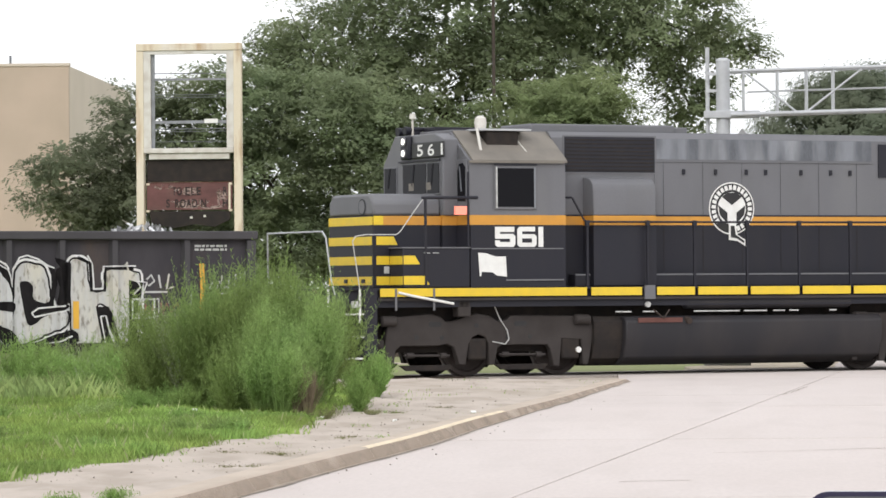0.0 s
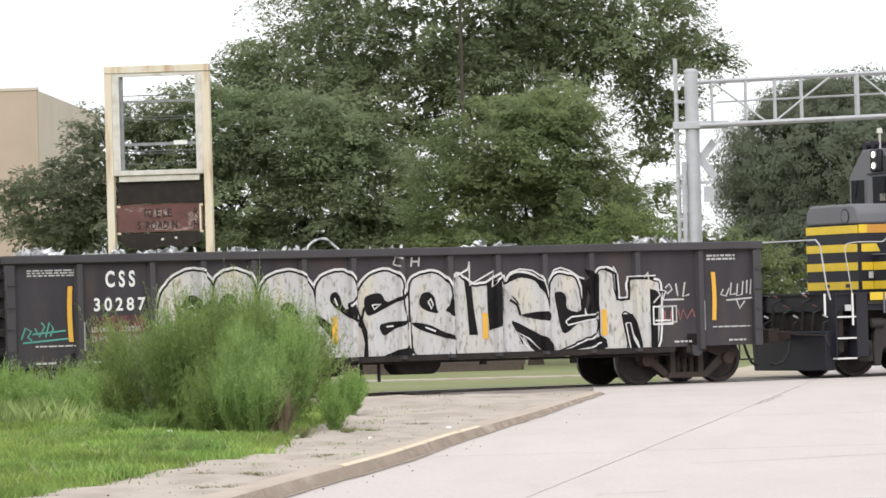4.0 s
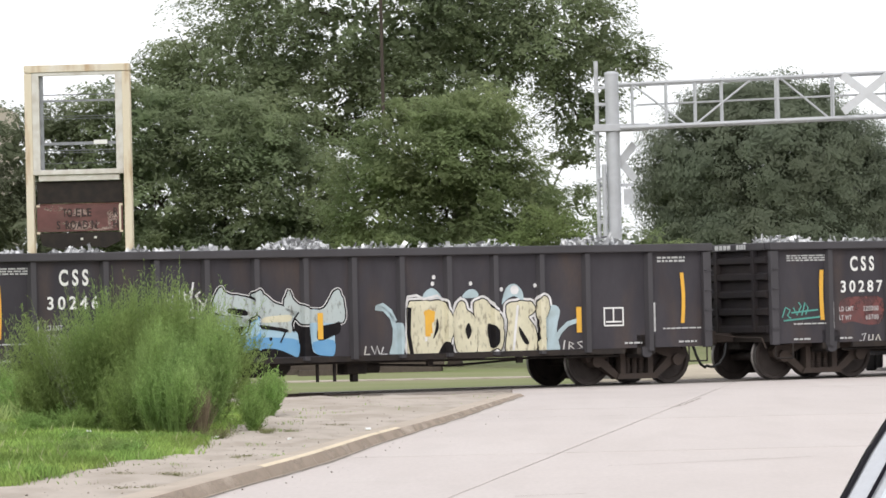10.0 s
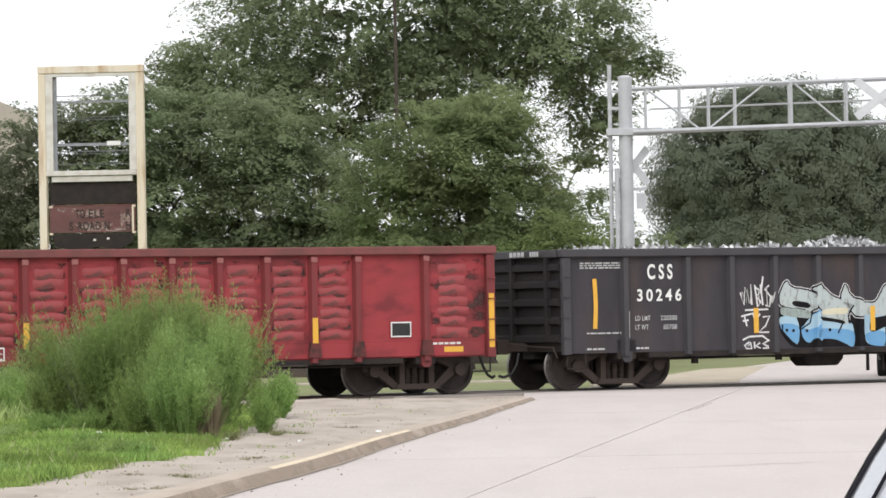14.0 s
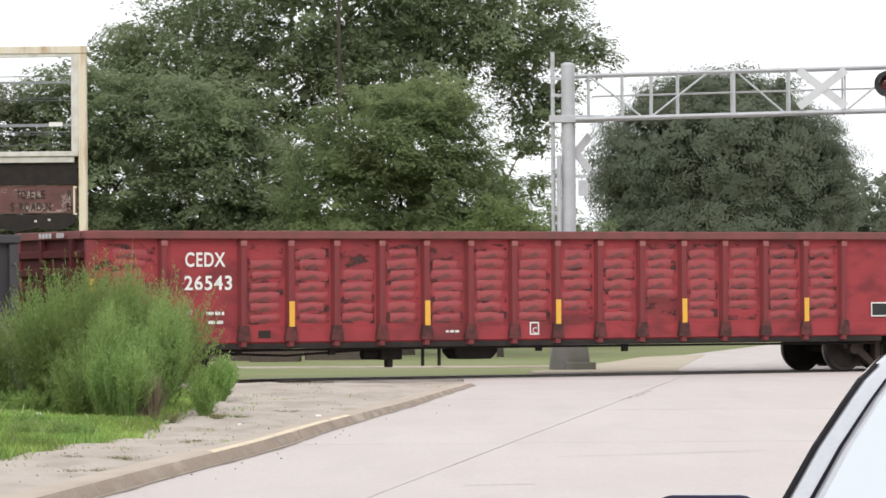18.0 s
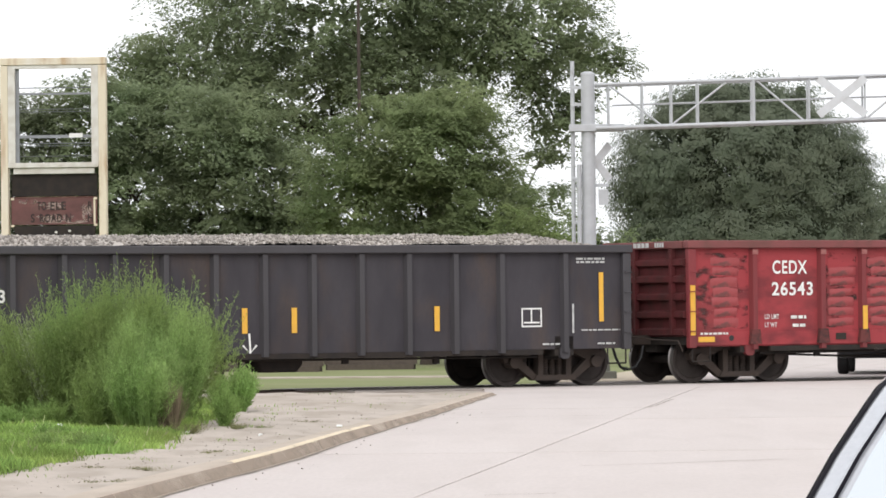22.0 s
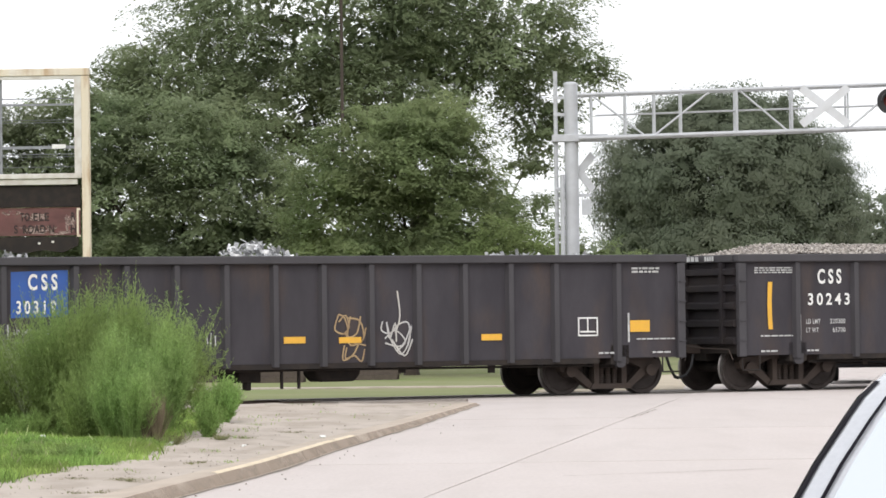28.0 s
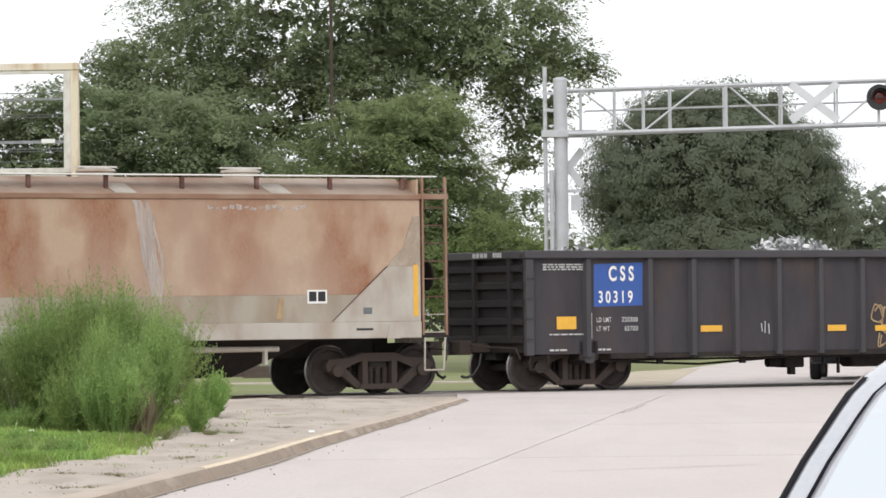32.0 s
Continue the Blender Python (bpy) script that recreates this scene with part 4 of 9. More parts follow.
PEEL = ragged(material("pale_peeling_paint", (0.36, 0.27, 0.24), 0.85, second=(0.18, 0.10, 0.09), scale=8, amount=0.7), 7, (1, 1, 1.4), 0.42, 0.62)
LETTER = material("dark_sign_lettering", (0.030, 0.022, 0.021), 0.8, second=(0.06, 0.035, 0.03), scale=12)
for word, x, z, w in (("TO", -0.40, 3.945, 0.22), ("ELE", -0.09, 3.945, 0.37), ("R", 0.80, 3.945, 0.11), ("S", -0.55, 3.66, 0.09), ("ROAD", -0.34, 3.66, 0.53), ("N", 0.28, 3.66, 0.12), ("H", 0.79, 3.66, 0.12)):
    lettering("lettering", word, 0.19, LETTER, sign, x, -0.074, z, width=w, bold=0.006)
for x, z, w, h in ((-0.5, 3.63, 1.05, 0.25), (-0.45, 3.92, 0.75, 0.22), (0.62, 3.66, 0.32, 0.5), (-0.9, 4.08, 0.6, 0.12), (0.2, 3.61, 0.6, 0.1)):
    part("peeling_patch", Shape().prism(torn_patch(x, z, w, h), "y", -0.0645, -0.0615), PEEL, sign, "pale peeling paint")
part("back_sheet", Shape().box(-1.01, 1.01, 0.02, 0.05, 4.27, 4.78), UNDER, sign)
part("lamp_trough", Shape().prism([(-0.97, 3.57), (0.97, 3.57), (0.95, 3.36), (0.6, 3.2), (0.1, 3.26), (-0.4, 3.17), (-0.9, 3.28)], "y", -0.05, 0.02), UNDER, sign, "dark rusty trough hanging under the board")
for x, z in ((0.04, 3.42), (0.36, 3.45)):
    part("lamp_clip", Shape().box(x - 0.03, x + 0.03, -0.06, -0.051, z - 0.025, z + 0.025), SIGN_WHITE, sign)

# ---- slim pole among the trees ----
pole = thing("utility_pole", "slim dark pole rising among the trees", "pole", pose(-3.2, 118.5, -0.06))
part("shaft", Shape().cyl((0, 0, 0), (0, 0, 12.5), 0.06, 10, 0.045), BARK, pole)

# ---- beige building ----
hall = thing("warehouse", "plain beige flat-roofed industrial building", "building", pose(-22.45, 170, -0.06))
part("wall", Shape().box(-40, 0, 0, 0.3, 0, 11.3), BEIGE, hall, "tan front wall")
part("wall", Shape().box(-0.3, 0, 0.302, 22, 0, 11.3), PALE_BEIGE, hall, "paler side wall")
part("wall", Shape().box(-40, -39.7, 0.302, 22, 0, 11.3), BEIGE, hall)
part("wall", Shape().box(-40, 0, 22.002, 22.3, 0, 11.3), BEIGE, hall)
part("roof", Shape().box(-39.7, -0.3, 0.3, 22, 11.0, 11.2), SIGN_DARK, hall)
part("coping", Shape().box(-40.04, 0.04, -0.04, 0.34, 11.302, 11.42), PALE_BEIGE, hall)
part("vent_pipe", Shape().cyl((-2.6, 1.0, 11.2), (-2.6, 1.0, 11.8), 0.05), SIGN_DARK, hall)

# ---- crossing signal: mast, truss arm, lamps ----
mast = thing("crossing_signal", "grey steel cantilever crossing signal over the street", "signal", pose(2.47, 84.4, -0.06))
GREY_STONE = material("grey_footing", (0.24, 0.235, 0.23), 0.9, second=(0.15, 0.15, 0.13), scale=2, amount=0.7, bump=0.4, third=(0.16, 0.18, 0.12), third_scale=1.2, third_amount=0.6)
part("footing", Shape().prism([(-0.44, 0), (0.42, 0), (0.36, 0.56), (-0.38, 0.56)], "y", -0.42, 0.42), GREY_STONE, mast, "grey concrete footing", bevel=0.03)
part("footing_step", Shape().box(-0.1, 0.52, -0.52, -0.422, 0, 0.22), GREY_STONE, mast, bevel=0.02)
part("base_plate", Shape().prism([(-0.27, 0.562), (0.27, 0.562), (0.2, 0.66), (-0.2, 0.66)], "y", -0.2, 0.2), GREY_PAINT, mast)
part("mast", Shape().cyl((0, 0, 0.5), (0, 0, 6.36), 0.145, 20), GREY_PAINT, mast)
part("mast_cap", Shape().lathe([(6.36, 0.155), (6.40, 0.145), (6.43, 0.08)], 16, "z"), GREY_PAINT, mast)
part("ladder_rail", Shape().cyl((-0.32, 0, 2.6), (-0.32, 0, 6.65), 0.045), GREY_PAINT, mast)
part("conduit", Shape().cyl((-0.2, -0.1, 0.6), (-0.2, -0.1, 4.5), 0.05), GREY_PAINT, mast)
for z in (5.75, 6.1, 4.2, 3.3):
    part("bracket", Shape().box(-0.36, 0.0, -0.05, 0.05, z - 0.03, z + 0.03), GREY_PAINT, mast)
part("clamp", Shape().box(-0.4, 0.75, -0.19, 0.19, 5.18, 5.33), GREY_PAINT, mast, bevel=0.01)
for k in range(16):
    z = 2.7 + k * 0.25
    part("rung", Shape().cyl((-0.32, -0.14, z), (-0.32, 0.14, z), 0.012, 6), GREY_PAINT, mast)
RISE = 0.022


def chord(x0, x1, z, y, r):
    part("chord", Shape().cyl((x0, y, z + RISE * x0), (x1, y, z + RISE * x1), r, 10), GREY_PAINT, mast)


for y in (-0.28, 0.28):
    chord(0.15, 10.4, 6.14, y, 0.034)
    chord(0.15, 10.4, 5.24, y, 0.042)
    for k, x in enumerate((0.42, 1.12, 1.72, 2.27, 3.42, 4.57, 5.72, 6.87, 8.02, 9.17, 10.3)):
        part("upright", Shape().cyl((x, y, 5.24 + RISE * x), (x, y, 6.14 + RISE * x), 0.034 if k == 4 else 0.022, 8), GREY_PAINT, mast)
    for a, b, up in ((0.45, 1.5, False), (1.73, 2.85, True), (3.5, 4.45, False), (5.75, 6.8, True), (6.9, 7.95, False), (8.1, 9.1, True)):
        z0, z1 = (5.26, 6.1) if up else (6.1, 5.26)
        if y < 0:
            part("brace", Shape().cyl((a, y, z0 + RISE * a), (b, y, z1 + RISE * b), 0.022, 8), GREY_PAINT, mast)
    part("walk_rail", Shape().cyl((0.5, y * 0.6, 5.72), (10.3, y * 0.6, 5.72 + RISE * 10), 0.012, 6), GREY_PAINT, mast)
for k in range(21):
    x = 0.4 + k * 0.49
    part("tie_bar", Shape().cyl((x, -0.28, 5.24 + RISE * x), (x, 0.28, 5.24 + RISE * x), 0.015, 6), GREY_PAINT, mast)


PALE_BLADE = material("pale_blade_back", (0.60, 0.61, 0.63), 0.5, second=(0.5, 0.5, 0.5), scale=4)


def crossbuck(x, y, z, size, turn, slant=45):
    for i, tilt in enumerate((slant, -slant)):
        m = pose(x, y - 0.02 * i, z, 0, 0, turn) @ pose(0, 0, 0, 0, tilt, 0)
        part("crossbuck_blade", Shape().box(-size / 2, size / 2, -0.008, 0.008, -0.085, 0.085), PALE_BLADE, mast, "pale crossbuck blade seen from behind", at=m)


crossbuck(5.24, -0.36, 5.84, 1.24, 0, 38)
crossbuck(0.16, 0.22, 4.56, 1.0, 30, 47)
part("sign_plate", Shape().box(0.2, 0.4, -0.03, 0.03, 3.66, 3.98), GREY_PAINT, mast)
part("sign_arm", Shape().box(-0.36, 0.42, 0.152, 0.19, 4.04, 4.10), GREY_PAINT, mast)
LENS_RED = glass("dark_red_lens", (0.10, 0.008, 0.006), 0.12)
LENS_CORE = glass("dark_lens_centre", (0.05, 0.006, 0.005), 0.08)
LIT_RED = glow("lit_red_lens", (1.0, 0.06, 0.02), 5.0)
LIT_CORE = glow("lit_lens_core", (1.0, 0.55, 0.12), 9.0)


def flasher(x, y, z, size=1.0, lit=False):
    disc = part("lamp_disc", Shape().lathe([(-0.012, 0.27), (0.012, 0.27)], 28), BLACK_PAINT, mast, "round black lamp background", at=pose(x, y, z) @ Matrix.Scale(size, 4))
    part("lens", Shape().lathe([(-0.03, 0.07), (-0.022, 0.12), (-0.014, 0.135)], 20), LIT_RED if lit else LENS_RED, disc, "glowing red lens" if lit else "unlit dark red lens")
    part("core", Shape().lathe([(-0.037, 0.03), (-0.032, 0.06)], 16), LIT_CORE if lit else LENS_CORE, disc, "bright lamp centre" if lit else "dark lamp centre")
    part("hood", Shape().prism([(0.2 * math.cos(a), 0.2 * math.sin(a)) for a in [math.pi * k / 12 for k in range(13)]] + [(0.185 * math.cos(a), 0.185 * math.sin(a)) for a in [math.pi * k / 12 for k in range(12, -1, -1)]], "y", -0.26, -0.013), BLACK_PAINT, disc)
    part("housing", Shape().cyl((0, 0.012, 0), (0, 0.16, 0), 0.12, 14, 0.09), BLACK_PAINT, disc)


flasher(6.58, -0.45, 5.92)
flasher(8.1, -0.45, 5.95)
flasher(-0.67, -0.3, 2.67, 0.68, True)
flasher(0.30, -0.3, 2.67, 0.68)
part("lamp_arm", Shape().cyl((-0.67, -0.17, 2.67), (0.30, -0.17, 2.67), 0.03), GREY_PAINT, mast)
for x in (6.58, 8.1):
    part("lamp_bracket", Shape().box(x - 0.03, x + 0.03, -0.28, -0.262, 5.3, 6.2), GREY_PAINT, mast)
    part("lamp_bracket", Shape().cyl((x, -0.29, 5.93), (x, -0.262, 5.93), 0.03), GREY_PAINT, mast)

# ---- low piles of old timbers beyond the track ----
for x, w, h, yy in ((-6.5, 3.4, 0.42, 103.5), (-2.6, 2.2, 0.48, 104.0), (-4.4, 1.2, 0.3, 101.5)):
    pile = thing("timber_pile", "low pile of dark old timbers in the grass", "timber pile", pose(x, yy, -0.07, 0, 0, 3), "timber piles")
    rows = int(h / 0.15)
    for j in range(rows):
        for i in range(4 - j):
            part("timber", Shape().box(-w / 2 + 0.1 * math.sin(i * 3 + j), w / 2 + 0.12 * math.sin(i * 5 + j), -0.44 + i * 0.22 + j * 0.11, -0.23 + i * 0.22 + j * 0.11, j * 0.15, j * 0.15 + 0.147), TIE, pile)


# ---- the train: every car is a thing on the track, x along it, -y towards the street ----
MOVING = []  # (thing, place along the train)
SPINNING = []  # (wheelset, wheel radius, rest pose)


def on_track(name, label, category, u, group=""):
    t = thing(name, label, category, track_turn @ pose(u, 0, 0), group)
    MOVING.append((t, u))
    return t


def wheelset_mesh(r):
    s = Shape()
    for k in (-1, 1):
        s.lathe([(k * 0.815, r * 0.28), (k * 0.80, r * 0.30), (k * 0.775, r * 0.42), (k * 0.78, r * 0.78), (k * 0.815, r * 0.84), (k * 0.815, r * 0.985), (k * 0.72, r), (k * 0.705, r + 0.026), (k * 0.682, r + 0.02), (k * 0.68, r * 0.8), (k * 0.73, r * 0.7), (k * 0.7, r * 0.3)], 32)
    s.cyl((0, -1.02, 0), (0, 1.02, 0), 0.085, 14)
    for k in range(4):
        a = k * math.pi / 2
        s.cyl((0.045 * math.cos(a), -1.06, 0.045 * math.sin(a)), (0.045 * math.cos(a), -1.02, 0.045 * math.sin(a)), 0.014, 6)
    me = s.mesh("wheelset", WHEEL)
    me.materials.append(TREAD)
    for f in me.polygons:
        f.material_index = int(math.hypot(f.center.x, f.center.z) > r * 0.93)
    return me


WHEELS_36 = wheelset_mesh(0.457)
WHEELS_40 = wheelset_mesh(0.508)


def side_frame_mesh():
    s = Shape()
    y0, y1 = -0.09, 0.09
    s.prism([(-1.12, 0.56), (-1.05, 0.66), (-0.55, 0.70), (-0.34, 0.78), (0.34, 0.78), (0.55, 0.70), (1.05, 0.66), (1.12, 0.56), (1.08, 0.44), (0.70, 0.50), (0.42, 0.62), (-0.42, 0.62), (-0.70, 0.50), (-1.08, 0.44)], "y", y0, y1)
    for k in (-1, 1):
        s.prism([(k * 0.98, 0.50), (k * 0.72, 0.52), (k * 0.34, 0.17), (k * 0.46, 0.12)], "y", y0 + 0.01, y1 - 0.01)
        s.prism([(k * 0.25, 0.2), (k * 0.36, 0.2), (k * 0.36, 0.66), (k * 0.25, 0.66)], "y", y0 - 0.02, y1)
        s.cyl((k * 0.889, y0 - 0.08, 0.457), (k * 0.889, y1, 0.457), 0.115, 16)
    s.prism([(-0.46, 0.11), (0.46, 0.11), (0.40, 0.21), (-0.40, 0.21)], "y", y0 - 0.05, y1)
    return s.mesh("side_frame", TRUCK)


SIDE_FRAME = side_frame_mesh()
spring = Shape()
spring.lathe([(0.20 + 0.011 * k, 0.068 if k % 3 == 1 else 0.052) for k in range(30)], 10, "z")
SPRING = spring.mesh("spring", TRUCK)
BOLSTER = Shape().box(-0.17, 0.17, -1.02, 1.02, 0.5, 0.66).box(-0.3, 0.3, -0.3, 0.3, 0.42, 0.72).mesh("bolster", UNDER)
BRAKE_BEAM = Shape().box(-0.04, 0.04, -0.75, 0.75, 0.36, 0.44).box(-0.03, 0.03, -0.8, -0.66, 0.32, 0.62).box(-0.03, 0.03, 0.66, 0.8, 0.32, 0.62).mesh("brake_beam", UNDER)


def truck(car, x):
    """A two-axle freight truck."""
    t = part("truck", BOLSTER, UNDER, car, "dirty cast steel two-axle truck", at=pose(x, 0, 0))
    for y in (-0.99, 0.99):
        part("side_frame", SIDE_FRAME, TRUCK, t, at=pose(0, y, 0) if y < 0 else pose(0, y, 0, 0, 0, 180))
        for dx in (-0.15, 0.0, 0.15):
            part("spring", SPRING, TRUCK, t, at=pose(dx, y, 0))
    for dx in (-0.889, 0.889):
        w = part("wheelset", WHEELS_36, WHEEL, t, at=pose(dx, 0, 0.457))
        SPINNING.append((w, 0.457, (dx, 0, 0.457)))
        part("brake_beam", BRAKE_BEAM, UNDER, t, at=pose(dx * 0.42, 0, 0))
    return t


def coupler(car, x, k):
    """Draft gear, coupler, uncoupling lever and air hose at one end; k is the way it faces."""
    s = Shape().box(min(x - k * 0.5, x + k * 0.42), max(x - k * 0.5, x + k * 0.42), -0.09, 0.09, 0.74, 0.92)
    s.prism([(x + k * 0.40, -0.17), (x + k * 0.66, -0.19), (x + k * 0.70, -0.06), (x + k * 0.56, 0.02), (x + k * 0.66, 0.12), (x + k * 0.6, 0.2), (x + k * 0.40, 0.15)], "z", 0.70, 0.97)
    part("coupler", s, TRUCK, car, "rusty knuckle coupler", bevel=0.015)
    hose = [(x + k * 0.30, -0.35, 0.72), (x + k * 0.36, -0.38, 0.5), (x + k * 0.47, -0.36, 0.33), (x + k * 0.6, -0.30, 0.27), (x + k * 0.68, -0.24, 0.30)]
    part("air_hose", Shape().tube(hose, 0.028, 8), BLACK_PAINT, car, "drooping black rubber air hose")
    lever = [(x + k * 0.06, -1.42, 0.62), (x + k * 0.12, -1.36, 0.82), (x + k * 0.14, -0.5, 0.84), (x + k * 0.45, -0.2, 0.9)]
    part("uncoupling_lever", Shape().tube(lever, 0.014, 6), TRUCK, car)


def rounded(x0, x1, z0, z1, rad, n=7):
    return [(cx + rad * math.cos(radians(a + 90 * i / (n - 1))), cz + rad * math.sin(radians(a + 90 * i / (n - 1)))) for cx, cz, a in ((x1 - rad, z1 - rad, 0), (x0 + rad, z1 - rad, 90), (x0 + rad, z0 + rad, 180), (x1 - rad, z0 + rad, 270)) for i in range(n)]


def smooth(pts, n=5):
    """A closed rounded outline through the given corners."""
    out = []
    m = len(pts)
    for i in range(m):
        p0, p1, p2, p3 = (pts[(i + j - 1) % m] for j in range(4))
        for k in range(n):
            t = k / n
            out.append(tuple(0.5 * (2 * b + (c - a) * t + (2 * a - 5 * b + 4 * c - d) * t * t + (3 * b - a - 3 * c + d) * t ** 3) for a, b, c, d in zip(p0, p1, p2, p3)))
    return out


class Gondola:
    """An open-top mill gondola, its ribs, ends, trucks and the paint on its street side."""
    SHEET, DEEP = 1.46, 0.10

    def __init__(self, name, label, u0, u1, ribs, wall, rib_mat, chord_mat, top=2.66, sill=0.70, seed=1):
        self.L, self.u = u1 - u0, (u0 + u1) / 2
        self.car = c = on_track(name, label, "gondola car", self.u, "gondola cars of the train")
        self.ribs = [r - self.L / 2 for r in ribs]
        self.top = top
        # end walls take the darker colour that holds the shade between cars
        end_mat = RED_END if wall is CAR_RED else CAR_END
        h, Y = self.L / 2, self.SHEET
        for k in (-1, 1):
            part("side_sheet", Shape().box(-h + 0.02, h - 0.02, min(k * Y, k * (Y - 0.03)), max(k * Y, k * (Y - 0.03)), sill, top - 0.10), wall, c)
            part("top_chord", Shape().box(-h - 0.03, h + 0.03, min(k * (Y - 0.06), k * (Y + 0.14)), max(k * (Y - 0.06), k * (Y + 0.14)), top - 0.15, top), chord_mat, c, bevel=0.02)
            part("side_sill", Shape().box(-h + 1.9, h - 1.9, min(k * (Y - 0.05), k * (Y + 0.03)), max(k * (Y - 0.05), k * (Y + 0.03)), sill - 0.10, sill - 0.003), UNDER, c)
            rib = Shape().add([(a, -k * 0 + k * b, z) for z in (sill - 0.06, top - 0.16) for a, b in ((-0.085, Y), (-0.05, Y + self.DEEP), (0.05, Y + self.DEEP), (0.085, Y))],
                              [(0, 1, 2, 3), (7, 6, 5, 4), (0, 4, 5, 1), (1, 5, 6, 2), (2, 6, 7, 3), (3, 7, 4, 0)]).mesh("rib", rib_mat)
            for r in self.ribs:
                part("rib", rib, rib_mat, c, at=pose(r, 0, 0))
            for e in (-1, 1):
                s = Shape().box(min(e * h, e * (h - 0.17)), max(e * h, e * (h - 0.17)), min(k * Y, k * (Y + 0.11)), max(k * Y, k * (Y + 0.11)), sill - 0.02, top - 0.16)
                part("corner_post", s, rib_mat, c, bevel=0.012)
        for e in (-1, 1):
            x = e * (h - 0.04)
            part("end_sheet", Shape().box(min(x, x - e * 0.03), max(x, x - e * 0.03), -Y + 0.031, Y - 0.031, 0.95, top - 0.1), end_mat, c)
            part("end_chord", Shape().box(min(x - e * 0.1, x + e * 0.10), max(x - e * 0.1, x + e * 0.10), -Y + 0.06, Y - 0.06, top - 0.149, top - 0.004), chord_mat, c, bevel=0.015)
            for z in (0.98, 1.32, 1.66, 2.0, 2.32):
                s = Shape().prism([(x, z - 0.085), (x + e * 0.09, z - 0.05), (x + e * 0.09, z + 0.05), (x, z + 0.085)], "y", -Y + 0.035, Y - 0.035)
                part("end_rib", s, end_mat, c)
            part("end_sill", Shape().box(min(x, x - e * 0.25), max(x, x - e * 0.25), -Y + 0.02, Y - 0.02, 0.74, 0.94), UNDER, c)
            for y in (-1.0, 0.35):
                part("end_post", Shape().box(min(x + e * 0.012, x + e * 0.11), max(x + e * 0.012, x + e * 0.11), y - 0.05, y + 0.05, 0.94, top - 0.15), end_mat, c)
            step = [(e * (h - 0.1), -Y - 0.05, sill), (e * (h - 0.1), -Y - 0.05, 0.42), (e * (h - 0.5), -Y - 0.05, 0.42), (e * (h - 0.5), -Y - 0.05, sill)]
            part("stirrup_step", Shape().tube(step, 0.016), UNDER, c)
            for z in (1.0, 1.38, 1.76, 2.14):
                part("grab_iron", Shape().tube([(e * (h - 0.14), -Y - 0.11, z), (e * (h - 0.14), -Y - 0.16, z), (e * (h - 0.02), -Y - 0.16, z), (e * (h - 0.02), -Y - 0.11, z)], 0.010, 6), rib_mat, c)
            coupler(c, e * h, e)
            part("body_bolster", Shape().box(e * (h - 1.42) - 0.2, e * (h - 1.42) + 0.2, -Y, Y, sill - 0.12, 0.94), UNDER, c)
            part("jacking_pad", Shape().prism([(-0.11, 0.72), (0.11, 0.72), (0.10, 0.56), (0.05, 0.52), (-0.05, 0.52), (-0.10, 0.56)], "y", -Y - 0.04, -Y + 0.06), rib_mat, c, at=pose(e * (h - 1.42), 0, 0))
            truck(c, e * (h - 1.42))
        part("floor", Shape().box(-h + 0.06, h - 0.06, -Y + 0.035, Y - 0.035, 0.94, 1.0), UNDER, c)
        part("centre_sill", Shape().box(-h + 0.1, h - 0.1, -0.2, 0.2, 0.60, 0.935), UNDER, c)
        for i in range(7):
            x = -h + 2.8 + i * (self.L - 5.6) / 6
            part("cross_bearer", Shape().prism([(-Y + 0.05, 0.94), (-0.2, 0.94), (-0.2, 0.66), (-Y + 0.05, 0.80)], "x", x - 0.05, x + 0.05), UNDER, c)
        # brake gear under the middle; all cars but one are turned the other way
        def gx(*xs):
            return sorted((x if seed == 2 else 14.4 - x) - h for x in xs)

        a, b = gx(5.68, 6.65)
        part("air_reservoir", Shape().prism([(a, 0.66), (b, 0.66), (b - 0.02, 0.48), (b - 0.14, 0.35), (a + 0.14, 0.35), (a + 0.02, 0.48)], "y", -1.0, -0.45), UNDER, c, bevel=0.05)
        a, b = gx(7.75, 8.2)
        valve = part("brake_valve", Shape().box(a, b, -1.0, -0.6, 0.36, 0.66), UNDER, c, bevel=0.03)
        part("valve_pipe", Shape().box((a + b) / 2 - 0.07, (a + b) / 2 + 0.05, -0.95, -0.8, 0.22, 0.37), UNDER, valve, bevel=0.02)
        a, b = gx(8.22, 8.5)
        part("valve_chamber", Shape().cyl((a, -0.8, 0.47), (b, -0.8, 0.47), 0.1, 12), UNDER, valve)
        for x, d in ((3.0, 0.10), (4.9, 0.07), (9.3, 0.09), (11.2, 0.08)):
            a, b = gx(x, x + 0.12)
            part("rod_hanger", Shape().box(a, b, -1.27, -1.2, 0.56 - d, 0.62), UNDER, c)
        a, b = gx(8.5, 11.6)
        part("brake_lever", Shape().tube([(a, -0.7, 0.52), ((a + b) / 2, -0.75, 0.46), (b, -0.7, 0.54)], 0.022, 6), UNDER, c)
        part("brake_rod", Shape().tube([(2.6 - h, -0.8, 0.60), (5.5 - h, -0.85, 0.55), (7.2 - h, -0.9, 0.57), (11.5 - h, -0.8, 0.56)], 0.018, 6), UNDER, c)
        part("train_line", Shape().tube([(1.8 - h, -1.25, 0.56), (7.0 - h, -1.25, 0.58), (self.L - 1.9 - h, -1.25, 0.56)], 0.022, 6), UNDER, c)
        for x in (7.05, 7.4):
            a, b = gx(x, x + 0.04)
